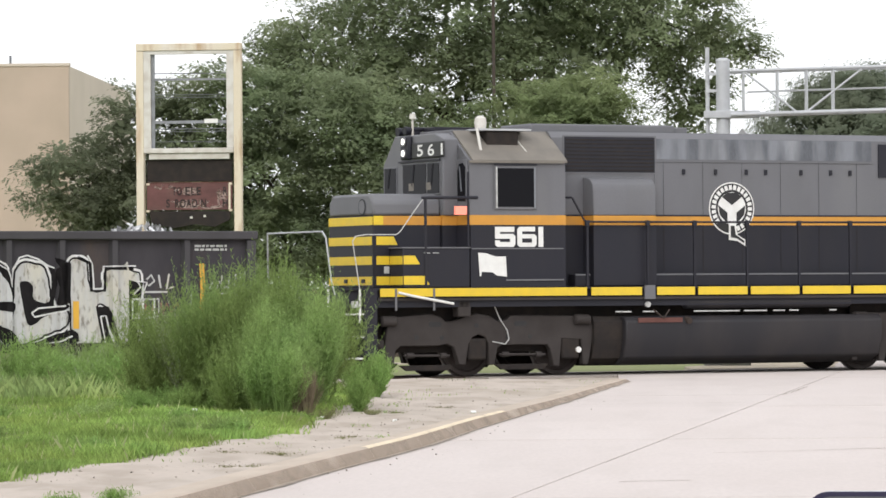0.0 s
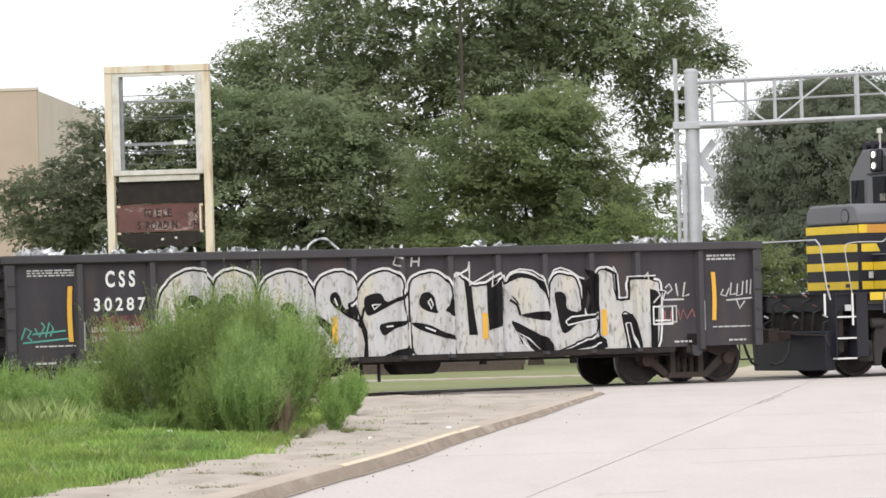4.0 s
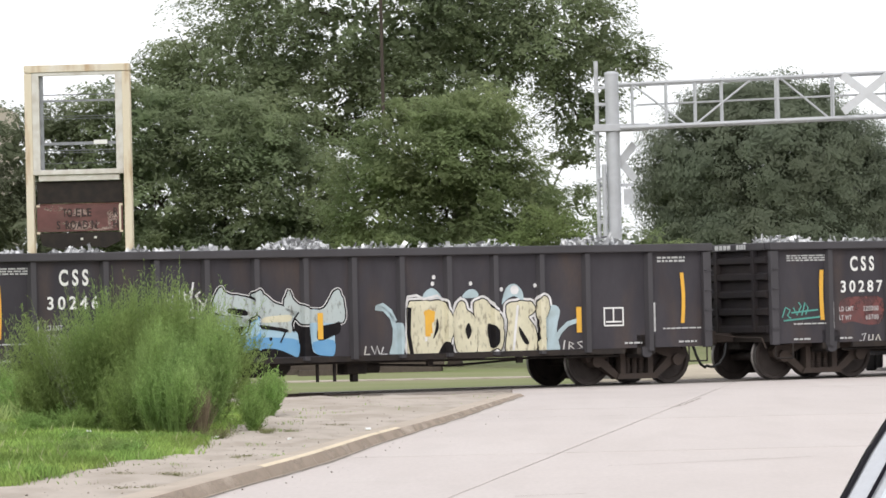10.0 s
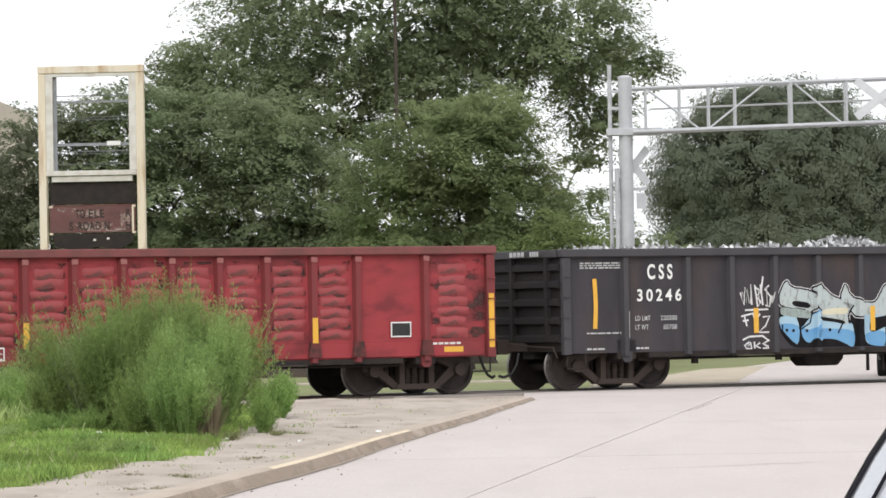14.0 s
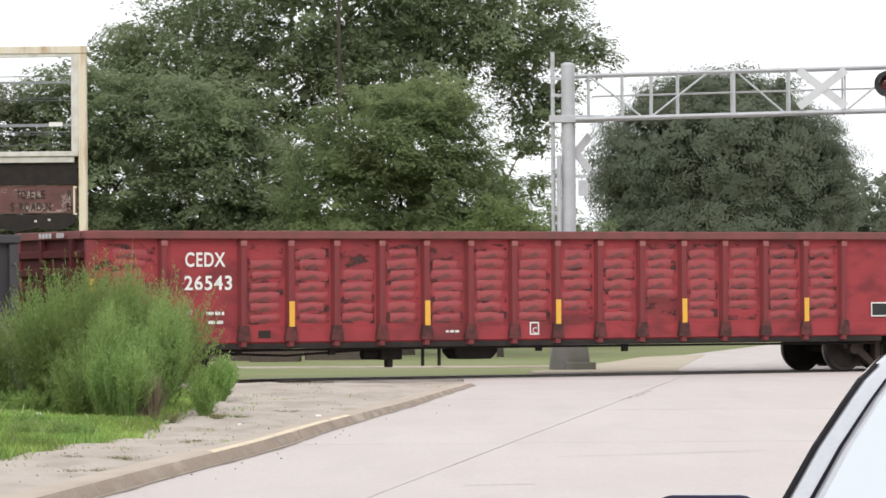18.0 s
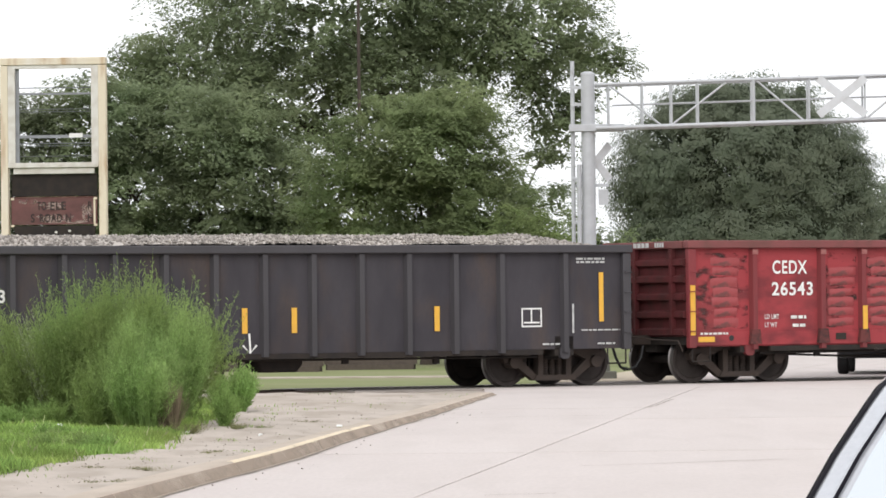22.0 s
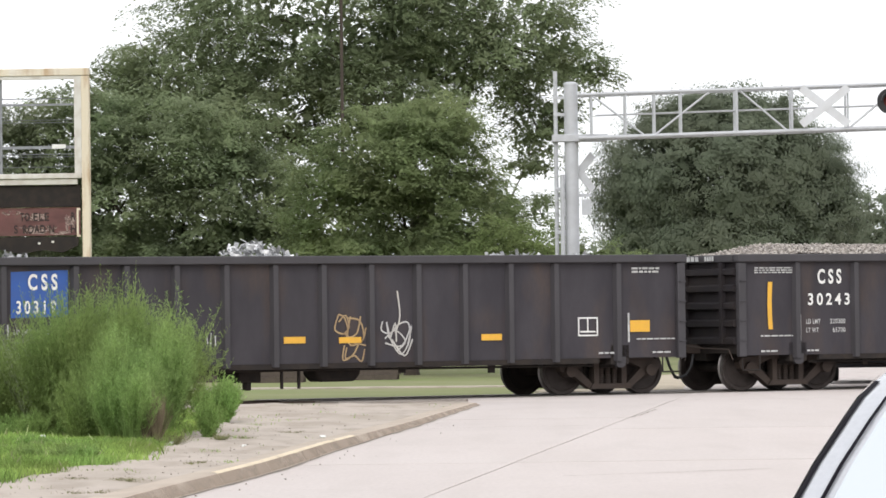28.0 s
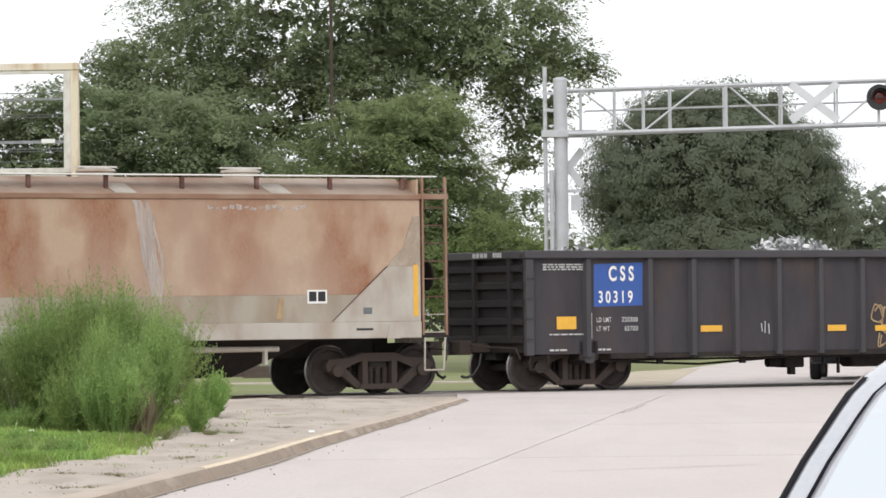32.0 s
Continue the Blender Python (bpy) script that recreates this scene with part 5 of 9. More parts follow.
            part("drop_bar", Shape().box(a, b, -1.2, -1.14, 0.24, 0.6), UNDER, c)

    def wall_y(self, x, layer):
        d = 0.0
        for r in self.ribs:
            a = abs(x - r)
            if a < 0.085:
                d = self.DEEP * min(1.0, (0.085 - a) / 0.035)
        return -self.SHEET - d - 0.0035 * layer

    def paint(self, name, outline, mat, layer, label="", bent=True):
        """A painted shape that follows the ribs. The outline is in metres from the car's left end, and height."""
        h = self.L / 2
        bm = bmesh.new()
        face = bm.faces.new([bm.verts.new((x - h, 0, z)) for x, z in outline])
        face.normal_update()
        bmesh.ops.triangulate(bm, faces=[face])
        lo, hi = min(x for x, z in outline) - h, max(x for x, z in outline) - h
        for r in self.ribs if bent else ():
            for k in (-0.085, -0.05, 0.05, 0.085):
                if lo < r + k < hi:
                    bmesh.ops.bisect_plane(bm, geom=bm.verts[:] + bm.edges[:] + bm.faces[:], plane_co=(r + k, 0, 0), plane_no=(1, 0, 0))
        for v in bm.verts:
            v.co.y = self.wall_y(v.co.x, layer) if bent else -self.SHEET - 0.0035 * layer
            v.co.z = max(v.co.z, 0.71)
        for q in bm.faces:
            if q.normal.y > 0:
                q.normal_flip()
        me = bpy.data.meshes.new(name)
        bm.to_mesh(me)
        bm.free()
        me.materials.append(mat)
        return part(name, me, mat, self.car, label)

    def stroke(self, name, pts, w, mat, layer, label=""):
        """A sprayed line of width w through the points."""
        left, right = [], []
        for i, p in enumerate(pts):
            a, b = Vector(pts[max(i - 1, 0)]), Vector(pts[min(i + 1, len(pts) - 1)])
            t = (b - a).normalized()
            n = Vector((-t.y, t.x)) * w / 2
            left.append((p[0] + n.x, p[1] + n.y))
            right.append((p[0] - n.x, p[1] - n.y))
        h = self.L / 2
        bm = bmesh.new()
        lv = [bm.verts.new((x - h, 0, z)) for x, z in left]
        rv = [bm.verts.new((x - h, 0, z)) for x, z in right]
        for i in range(len(pts) - 1):
            bm.faces.new((lv[i], lv[i + 1], rv[i + 1], rv[i]))
        lo, hi = min(p[0] for p in pts) - h - w, max(p[0] for p in pts) - h + w
        for r in self.ribs:
            for k in (-0.085, -0.05, 0.05, 0.085):
                if lo < r + k < hi:
                    bmesh.ops.bisect_plane(bm, geom=bm.verts[:] + bm.edges[:] + bm.faces[:], plane_co=(r + k, 0, 0), plane_no=(1, 0, 0))
        for v in bm.verts:
            v.co.y = self.wall_y(v.co.x, layer)
            v.co.z = max(v.co.z, 0.71)
        me = bpy.data.meshes.new(name)
        bm.to_mesh(me)
        bm.free()
        me.materials.append(mat)
        return part(name, me, mat, self.car, label)

    def bar(self, x, z0, z1, w=0.11, bow=0.0):
        """A strip of yellow reflective tape."""
        n = 6
        pts = [(x + bow * math.sin(math.pi * i / n), z0 + (z1 - z0) * i / n) for i in range(n + 1)]
        return self.paint("reflector", [(a - w / 2, b) for a, b in pts] + [(a + w / 2, b) for a, b in reversed(pts)], YELLOW_TAPE, 6, "yellow reflective strip")

    def flat_bar(self, x0, x1, z0, z1, mat=None):
        return self.paint("reflector", [(x0, z0), (x1, z0), (x1, z1), (x0, z1)], mat or YELLOW_TAPE, 6, "yellow reflective strip")

    def words(self, name, body, x, z, size, width, mat=None, bold=0.007, gap=1.12):
        return lettering(name, body, size, mat or WHITE_PAINT, self.car, x - self.L / 2, -self.SHEET - 0.02, z, bold=bold, width=width, gap=gap)

    def small_print(self, x, z, w, h=0.05, rows=1, mat=None):
        """Stencilled lines too small to read, as bars."""
        h = h * 0.75 if h < 0.3 else h
        r = random.Random(int(x * 97 + z * 13))
        for j in range(rows):
            a = x
            while a < x + w:
                b = min(a + r.uniform(0.05, 0.16), x + w)
                zz = z - j * h * 1.7
                self.paint("print_bar", [(a, zz), (b, zz), (b, zz + h), (a, zz + h)], mat or STENCIL, 5.7, bent=False)
                a = b + 0.025


STENCIL = material("stencil_white", (0.55, 0.55, 0.54), 0.7, second=(0.3, 0.3, 0.3), scale=14, amount=0.8)
FADED = material("faded_white_lettering", (0.74, 0.73, 0.70), 0.7, second=(0.35, 0.33, 0.32), scale=11, amount=0.6)
DARK_RIBS = [1.38] + [2.76 + 0.984 * k for k in range(11)] + [13.97]
RED_RIBS = [1.52, 3.1] + [4.06 + 0.937 * k for k in range(13)] + [16.2, 17.6]


def css_marks(g, number, x=1.95, wide=0.98):
    """Reporting mark, number, load limits and the usual small stencils of the dark cars."""
    g.words("reporting_mark", "CSS", x - 0.06, 2.09, 0.27, 0.56, bold=0.011, gap=1.55)
    g.words("car_number", number, x - 0.29, 1.67, 0.22, wide, bold=0.007, gap=1.45)
    for word, dx, z, w in (("LD LMT", -0.34, 1.30, 0.33), ("220300", 0.22, 1.30, 0.36), ("LT WT", -0.34, 1.13, 0.29), ("65700", 0.28, 1.13, 0.30)):
        g.words("stencil", word, x + dx, z, 0.09, w, STENCIL, 0.002)
    g.small_print(0.42, 2.38, 0.9, 0.035, 3)
    g.small_print(1.45, 0.98, 0.04, 0.5)
    g.small_print(0.55, 1.06, 0.75, 0.035)
    g.small_print(0.55, 0.76, 0.4, 0.045)
    g.small_print(1.62, 0.76, 0.3, 0.045)
    e = g.L
    g.small_print(e - 1.15, 2.38, 0.62, 0.05, 2)
    g.small_print(e - 1.25, 1.0, 0.04, 0.55)
    g.small_print(e - 1.05, 1.04, 0.85, 0.035)
    g.small_print(e - 0.7, 0.78, 0.4, 0.045)
    g.small_print(e - 1.9, 0.78, 0.38, 0.045)
    # the boxed inspection panel
    x0, z0 = e - 2.35, 1.12
    for a, b, p, q in ((0, 0.44, 0, 0.03), (0, 0.44, 0.33, 0.36), (0, 0.03, 0, 0.36), (0.41, 0.44, 0, 0.36), (0.2, 0.23, 0.1, 0.33), (0.05, 0.39, 0.07, 0.1)):
        g.paint("panel_line", [(x0 + a, z0 + p), (x0 + b, z0 + p), (x0 + b, z0 + q), (x0 + a, z0 + q)], WHITE_PAINT, 5)


g87 = Gondola("gondola", "black gondola car with huge silver graffiti letters, loaded with scrap", 31.97, 47.26, DARK_RIBS, CAR_GREY, CAR_RIB, CAR_RIB, seed=1)
css_marks(g87, "30287")
g46 = Gondola("gondola", "black gondola car with blue and cream graffiti, loaded with scrap", 15.29, 30.61, DARK_RIBS, CAR_GREY, CAR_RIB, CAR_RIB, seed=2)
css_marks(g46, "30246")
gred = Gondola("gondola", "weathered red gondola car with scraped bulging panels", -5.19, 13.84, RED_RIBS, CAR_RED, RED_RIB, RED_CHORD, top=2.74, seed=3)
g43 = Gondola("gondola", "dark grey gondola car heaped with crushed stone", -21.87, -6.48, DARK_RIBS, CAR_GREY, CAR_RIB, CAR_RIB, seed=4)
css_marks(g43, "30243")
g19 = Gondola("gondola", "dark grey gondola car with a blue number panel, loaded with scrap", -38.54, -23.09, DARK_RIBS, CAR_GREY, CAR_RIB, CAR_RIB, seed=5)
css_marks(g19, "30319", 1.93, 0.76)


SILVER_SPRAY = material("silver_spray_paint", (0.52, 0.515, 0.52), 0.5, second=(0.34, 0.325, 0.31), scale=2.6, amount=0.7, stretch=(1.6, 1, 0.4), edge=(0.45, 0.72), third=(0.58, 0.53, 0.40), third_scale=1.2, third_amount=0.75, fine=14)
WHITE_SPRAY = material("white_spray_paint", (0.72, 0.71, 0.71), 0.6, second=(0.5, 0.49, 0.48), scale=5, amount=0.6)
GREY_MINT = material("grey_teal_spray", (0.30, 0.36, 0.34), 0.55, second=(0.24, 0.28, 0.27), scale=2.0, amount=0.6)
MINT_SPRAY = material("pale_mint_spray", (0.44, 0.50, 0.50), 0.55, second=(0.42, 0.44, 0.42), scale=2.0, amount=0.6, stretch=(1, 1, 0.7))
SKY_SPRAY = material("sky_blue_spray", (0.36, 0.52, 0.62), 0.55, second=(0.28, 0.44, 0.58), scale=2.5, amount=0.6)
CHIPPED = ragged(material("chipped_bare_paint", (0.26, 0.225, 0.195), 0.8, second=(0.38, 0.30, 0.18), scale=3, amount=0.8), 7.0, (2.4, 1, 0.9), 0.54, 0.70, 0.5)
BLACK_SPRAY = material("black_spray_paint", (0.010, 0.009, 0.010), 0.7, second=(0.028, 0.024, 0.025), scale=5, amount=0.5, spec=0.12)
BLUE_SPRAY = material("blue_spray_paint", (0.12, 0.31, 0.55), 0.55, second=(0.2, 0.40, 0.56), scale=2, amount=0.6)
ICE_SPRAY = material("pale_blue_spray_paint", (0.42, 0.53, 0.57), 0.55, second=(0.27, 0.31, 0.31), scale=3.4, amount=0.6)
CREAM_SPRAY = material("cream_spray_paint", (0.66, 0.62, 0.46), 0.6, second=(0.48, 0.45, 0.32), scale=3.4, amount=0.6)
GREEN_SPRAY = material("green_spray_paint", (0.10, 0.34, 0.29), 0.6)
OCHRE_SPRAY = material("ochre_spray_paint", (0.42, 0.30, 0.16), 0.7, second=(0.25, 0.17, 0.11), scale=6, amount=0.7)
FAINT_SPRAY = ragged(material("faint_ochre_spray", (0.30, 0.21, 0.12), 0.8, second=(0.2, 0.14, 0.1), scale=6, amount=0.7), 9.0, (1, 1, 1), 0.35, 0.75, 0.6)
RED_SPRAY = ragged(material("dull_red_spray", (0.19, 0.068, 0.064), 0.75, second=(0.08, 0.058, 0.06), scale=3, amount=0.8), 2.2, (1, 1, 1), 0.22, 0.52, 0.9)
ROSE_SPRAY = material("rose_red_spray", (0.36, 0.13, 0.12), 0.7, second=(0.25, 0.10, 0.10), scale=5, amount=0.6)
BLUE_PANEL = material("blue_number_panel", (0.035, 0.10, 0.36), 0.55, second=(0.05, 0.09, 0.22), scale=3, amount=0.5)


def letter(g, body, dark=(), fill=None, rim=0.075, raw=(), halo=0.085, label="sprayed graffiti letter"):
    """A swelling sprayed letter: pale halo, black rim, filling, black inner strokes."""
    out = [(x + 0.022 * noise.noise((x * 9, z * 9, 1.0)), z + 0.022 * noise.noise((x * 9, z * 9, 7.0))) for x, z in smooth(body, 5)]
    ring = out + out[:2]
    if halo:
        g.stroke("graffiti_halo", ring, rim + halo, WHITE_SPRAY, 1.8)
    g.stroke("graffiti_rim", ring, rim, BLACK_SPRAY, 2)
    g.paint("graffiti_letter", out, fill or SILVER_SPRAY, 3, label)
    for d in dark:
        g.paint("graffiti_stroke", smooth(d, 3), BLACK_SPRAY, 4)
    for d in raw:
        g.paint("graffiti_stroke", d, BLACK_SPRAY, 4)
    g.paint("worn_coat", out, CHIPPED, 3.5, "stained and chipped spray paint")


def scribble(g, lines, w, mat, curl=False):
    for q in lines:
        if curl and len(q) > 2:
            q = smooth([q[0]] + q + [q[-1]], 4)[4:-8] + [q[-1]]
        g.stroke("graffiti_tag", q, w, mat, 5)


letter(g87, [(2.87, 1.54), (2.94, 1.9), (3.16, 2.17), (3.44, 2.31), (3.68, 2.31), (3.86, 2.18), (3.94, 2.01), (3.93, 1.54), (3.94, 1.03), (3.83, 0.93), (3.77, 0.68), (3.26, 0.66), (3.04, 0.85), (2.9, 1.11)],
       [[(3.19, 1.75), (3.3, 1.7), (3.39, 1.82), (3.52, 1.9), (3.67, 1.84), (3.7, 1.72), (3.81, 1.76), (3.93, 1.8), (3.92, 1.55), (3.63, 1.59), (3.36, 1.67), (3.31, 1.63), (3.31, 1.16), (3.25, 1.18), (3.23, 1.58)], [(3.38, 1.22), (3.95, 1.24), (3.93, 1.03), (3.82, 0.93), (3.67, 0.94), (3.49, 1.05)], [(2.92, 1), (3.02, 0.89), (3.26, 0.67), (3.06, 0.67), (2.94, 0.83)]])
scribble(g87, [[(3.77, 0.93), (3.76, 0.68)], [(3.53, 1.32), (3.6, 1.23)]], 0.05, BLACK_SPRAY)
scribble(g87, [[(3.45, 1.68), (3.52, 1.72), (3.59, 1.67)], [(3.52, 1.02), (3.67, 0.97), (3.87, 1.06)], [(2.93, 0.96), (3.03, 0.69)]], 0.028, WHITE_SPRAY)
letter(g87, [(3.97, 1.54), (3.98, 2.04), (4.1, 2.23), (4.3, 2.3), (4.52, 2.28), (4.67, 2.16), (4.72, 1.92), (4.66, 1.6), (4.79, 1.47), (4.83, 1.22), (4.88, 1.11), (4.72, 0.88), (4.49, 0.65), (3.93, 0.64)],
       [[(4.02, 1.54), (4.04, 1.72), (4.15, 1.88), (4.29, 1.9), (4.41, 1.79), (4.45, 1.58), (4.36, 1.55), (4.29, 1.49), (4.25, 1.61), (4.18, 1.68), (4.08, 1.61)], [(4.76, 2.13), (4.82, 1.91), (4.86, 1.65), (4.84, 1.49), (4.63, 1.51), (4.68, 1.6), (4.74, 1.81)], [(4.5, 1.31), (4.93, 1.2), (5.18, 0.64), (5.03, 0.62), (4.92, 0.88), (4.72, 0.65), (4.54, 0.63), (4.84, 1.05), (4.74, 1.18)]])
scribble(g87, [[(3.97, 1.5), (4.14, 1.37), (4.24, 1.13), (4.27, 0.86), (4.32, 0.66)], [(4.29, 0.85), (4.44, 0.66)]], 0.05, BLACK_SPRAY)
scribble(g87, [[(4.22, 1.73), (4.31, 1.74), (4.38, 1.64)], [(4.28, 1.58), (4.31, 1.51)], [(4.19, 1.45), (4.3, 1.13)]], 0.028, WHITE_SPRAY)
letter(g87, [(4.85, 1.75), (4.93, 2.05), (5.09, 2.19), (5.34, 2.26), (5.58, 2.24), (5.8, 2.09), (5.92, 1.86), (5.95, 1.51), (5.91, 0.87), (5.78, 0.71), (5.53, 0.65), (5.28, 0.63), (5.09, 0.87), (4.95, 1.16), (4.84, 1.43)],
       [[(5.26, 1.42), (5.25, 1.62), (5.34, 1.72), (5.47, 1.71), (5.59, 1.57), (5.64, 1.41), (5.62, 1.22), (5.57, 1.2), (5.49, 1.36), (5.4, 1.49), (5.35, 1.51), (5.4, 1.26), (5.36, 1.24)], [(5.35, 0.81), (5.56, 0.7), (5.78, 0.75), (5.95, 0.92), (6.11, 0.61), (5.28, 0.61)]])
scribble(g87, [[(4.79, 1.51), (5.03, 1.41), (5.3, 1.24), (5.44, 1.1), (5.38, 0.91), (5.31, 0.65)]], 0.05, BLACK_SPRAY)
scribble(g87, [[(5.38, 1.48), (5.43, 1.29), (5.58, 1.09), (5.47, 0.97)], [(5.1, 1.38), (5.3, 1.26)]], 0.028, WHITE_SPRAY)
letter(g87, [(5.96, 1.62), (5.97, 1.96), (6.09, 2.14), (6.36, 2.24), (6.6, 2.2), (6.72, 2.03), (6.73, 1.82), (6.6, 1.63), (6.78, 1.38), (6.87, 1.17), (6.91, 0.63), (6.09, 0.62), (5.99, 0.98)],
       [[(6.24, 1.74), (6.27, 1.86), (6.37, 1.89), (6.44, 1.8), (6.49, 1.66), (6.57, 1.57), (6.72, 1.65), (6.73, 1.39), (6.56, 1.49), (6.36, 1.59)], [(5.97, 1.49), (6.24, 1.32), (6.37, 1.15), (6.33, 1.01), (6.19, 1.13), (5.99, 1.34)]])
scribble(g87, [[(6.46, 1.55), (6.74, 1.36), (6.88, 1.22), (6.94, 0.95), (6.91, 0.63)]], 0.05, BLACK_SPRAY)
scribble(g87, [[(6.33, 1.78), (6.39, 1.64)], [(5.96, 0.95), (6.04, 1.28), (6.21, 1.08)]], 0.028, WHITE_SPRAY)
letter(g87, [(6.8, 1.79), (6.91, 2.03), (7.1, 2.17), (7.37, 2.24), (7.58, 2.16), (7.68, 1.99), (7.66, 1.85), (7.7, 1.52), (7.78, 1.36), (7.83, 0.92), (7.55, 0.8), (7.16, 0.66), (6.99, 0.62), (6.95, 1.06), (6.86, 1.38)],
       [[(6.94, 1.54), (6.93, 1.76), (7.08, 1.84), (7.27, 1.84), (7.4, 1.69), (7.8, 1.86), (7.81, 1.79), (7.42, 1.61), (7.04, 1.45)], [(7.25, 1.29), (7.8, 1.34), (7.76, 1.29), (7.5, 1.18), (7.3, 1.08)], [(7.2, 0.6), (7.55, 0.77), (7.83, 0.85), (7.85, 0.68), (7.29, 0.61)]])
scribble(g87, [[(6.92, 1.6), (6.86, 1.38), (6.95, 1.16), (6.96, 0.68)]], 0.05, BLACK_SPRAY)
scribble(g87, [[(7.08, 1.64), (7.26, 1.65), (7.12, 1.56), (7.08, 1.64)], [(7.36, 1.24), (7.5, 1.25)]], 0.028, WHITE_SPRAY)
letter(g87, [(7.85, 1.79), (7.88, 2.03), (8.02, 2.13), (8.3, 2.19), (8.49, 2.13), (8.63, 1.96), (8.67, 1.72), (8.58, 1.5), (8.78, 1.33), (8.76, 0.9), (8.7, 0.68), (8.18, 0.67), (7.93, 0.76), (7.88, 1.14)],
       [[(8.04, 1.66), (8.09, 1.81), (8.22, 1.85), (8.35, 1.76), (8.39, 1.56), (8.42, 1.46), (8.24, 1.49), (8.09, 1.56)], [(7.88, 1.3), (8.2, 1.26), (8.46, 1.15), (8.76, 1.01), (8.73, 0.96), (8.39, 1.05), (8.01, 1.18)], [(8.67, 1.77), (8.73, 1.61), (8.77, 1.39), (8.6, 1.47)]])
scribble(g87, [[(8.22, 1.67), (8.27, 1.73), (8.32, 1.62), (8.29, 1.54), (8.22, 1.67)], [(8.15, 1.21), (8.36, 1.13)], [(7.83, 1.31), (7.84, 0.85)]], 0.028, WHITE_SPRAY)
letter(g87, [(8.77, 2.0), (8.96, 2.06), (9.12, 1.93), (9.44, 1.95), (9.76, 2.06), (9.78, 1.22), (9.75, 0.95), (9.81, 0.70), (9.52, 0.70), (8.99, 0.68), (8.79, 0.66)],
       raw=[[(8.96, 2.10), (9.12, 1.96), (9.16, 1.5), (9.23, 1.04), (9.05, 1.04), (9.01, 1.69)], [(9.44, 1.97), (9.76, 2.10), (9.76, 1.22), (9.47, 1.11), (9.44, 1.49)]])
scribble(g87, [[(8.76, 2.11), (9.04, 2.24), (9.08, 2.39), (9.08, 1.96), (9.57, 2.2), (9.55, 1.91), (9.65, 2.05), (9.82, 2.12)]], 0.035, WHITE_SPRAY)
letter(g87, [(9.75, 1.28), (9.75, 1.88), (9.89, 1.98), (9.97, 2.08), (10.16, 2.12), (10.41, 2.06), (10.56, 1.92), (10.64, 1.69), (10.69, 1.43), (10.69, 1.22), (10.75, 0.97), (10.8, 0.8), (10.72, 0.68), (9.83, 0.67)],
       [[(9.94, 1.74), (10.12, 1.55), (10.03, 1.69)], [(9.89, 2), (9.99, 2.13), (10.16, 2.16), (10.41, 2.1), (10.6, 1.97), (10.67, 1.67), (10.59, 1.79), (10.45, 2), (10.16, 2.07), (9.98, 2.02)], [(10.12, 1.38), (10.71, 1.44), (10.75, 1.27), (10.55, 1.28)], [(9.94, 1.28), (10.35, 1.1), (10.56, 0.99), (10.78, 0.86), (10.81, 0.71), (10.72, 0.66), (10.40, 0.68), (10.18, 1.0), (10.16, 0.83), (10.06, 1.03)]])
scribble(g87, [[(9.91, 1.67), (10.06, 1.57), (10.12, 1.38)]], 0.05, BLACK_SPRAY)
scribble(g87, [[(9.84, 2.07), (9.93, 2.17), (10.13, 2.23), (10.39, 2.2), (10.56, 2.1), (10.62, 1.99)], [(10.33, 0.65), (10.21, 0.85), (10.04, 1.07), (10.29, 0.94), (10.58, 0.66)]], 0.028, WHITE_SPRAY)
letter(g87, [(10.73, 1.27), (10.77, 1.87), (10.83, 2.01), (10.94, 2.1), (11.14, 2.08), (11.31, 1.99), (11.38, 1.73), (11.41, 1.48), (11.51, 1.29), (11.72, 1.27), (11.72, 1.06), (11.59, 0.98), (11.3, 0.86), (11.01, 0.74), (10.74, 0.7)],
       [[(10.85, 1.74), (10.9, 1.79), (11.02, 1.78), (11.1, 1.68), (11.11, 1.48), (11.4, 1.44), (11.43, 1.94), (11.37, 1.99), (11.49, 2.01), (11.54, 1.73), (11.48, 1.35), (11.71, 1.39), (11.75, 1.32), (11.3, 1.17), (11.15, 1.06), (10.99, 1.05), (10.89, 1.48)], [(11.52, 1.99), (11.75, 2.07), (11.72, 1.47), (11.75, 1.35), (11.54, 1.32), (11.56, 1.68)], [(11.01, 0.64), (11.82, 0.95), (11.88, 0.64)]])
scribble(g87, [[(11.07, 1.24), (11.19, 1.32), (11.69, 1.36)], [(11.07, 1.24), (11.12, 1.17), (11.75, 1.29)], [(10.76, 2.05), (10.85, 2.2), (10.99, 2.24), (11.2, 2.17), (11.37, 2.06), (11.49, 2.02)], [(11.3, 0.65), (11.82, 0.83)]], 0.028, WHITE_SPRAY)
letter(g87, [(11.77, 2.06), (11.93, 2.17), (12.08, 2.1), (12.16, 1.64), (12.45, 1.64), (12.47, 1.96), (12.98, 1.95), (13.1, 1.74), (13.01, 0.68), (12.66, 0.67), (12.49, 1.32), (12.27, 1.32), (12.35, 0.67), (11.88, 0.67), (11.81, 1.33)], rim=0.06,
       raw=[[(11.5, 2.2), (11.81, 2.1), (11.79, 1.4), (11.64, 1.4), (11.59, 1.96)], [(12.26, 1.34), (12.51, 1.34), (12.68, 0.67), (12.39, 0.67)], [(12.89, 1.81), (13.17, 1.77), (13.07, 1.46), (13.03, 0.66), (12.89, 0.66)]])
scribble(g87, [[(11.93, 2.2), (12.16, 2.1), (12.18, 1.62), (12.43, 1.62), (12.45, 2.01), (12.98, 2.01)]], 0.06, BLACK_SPRAY)
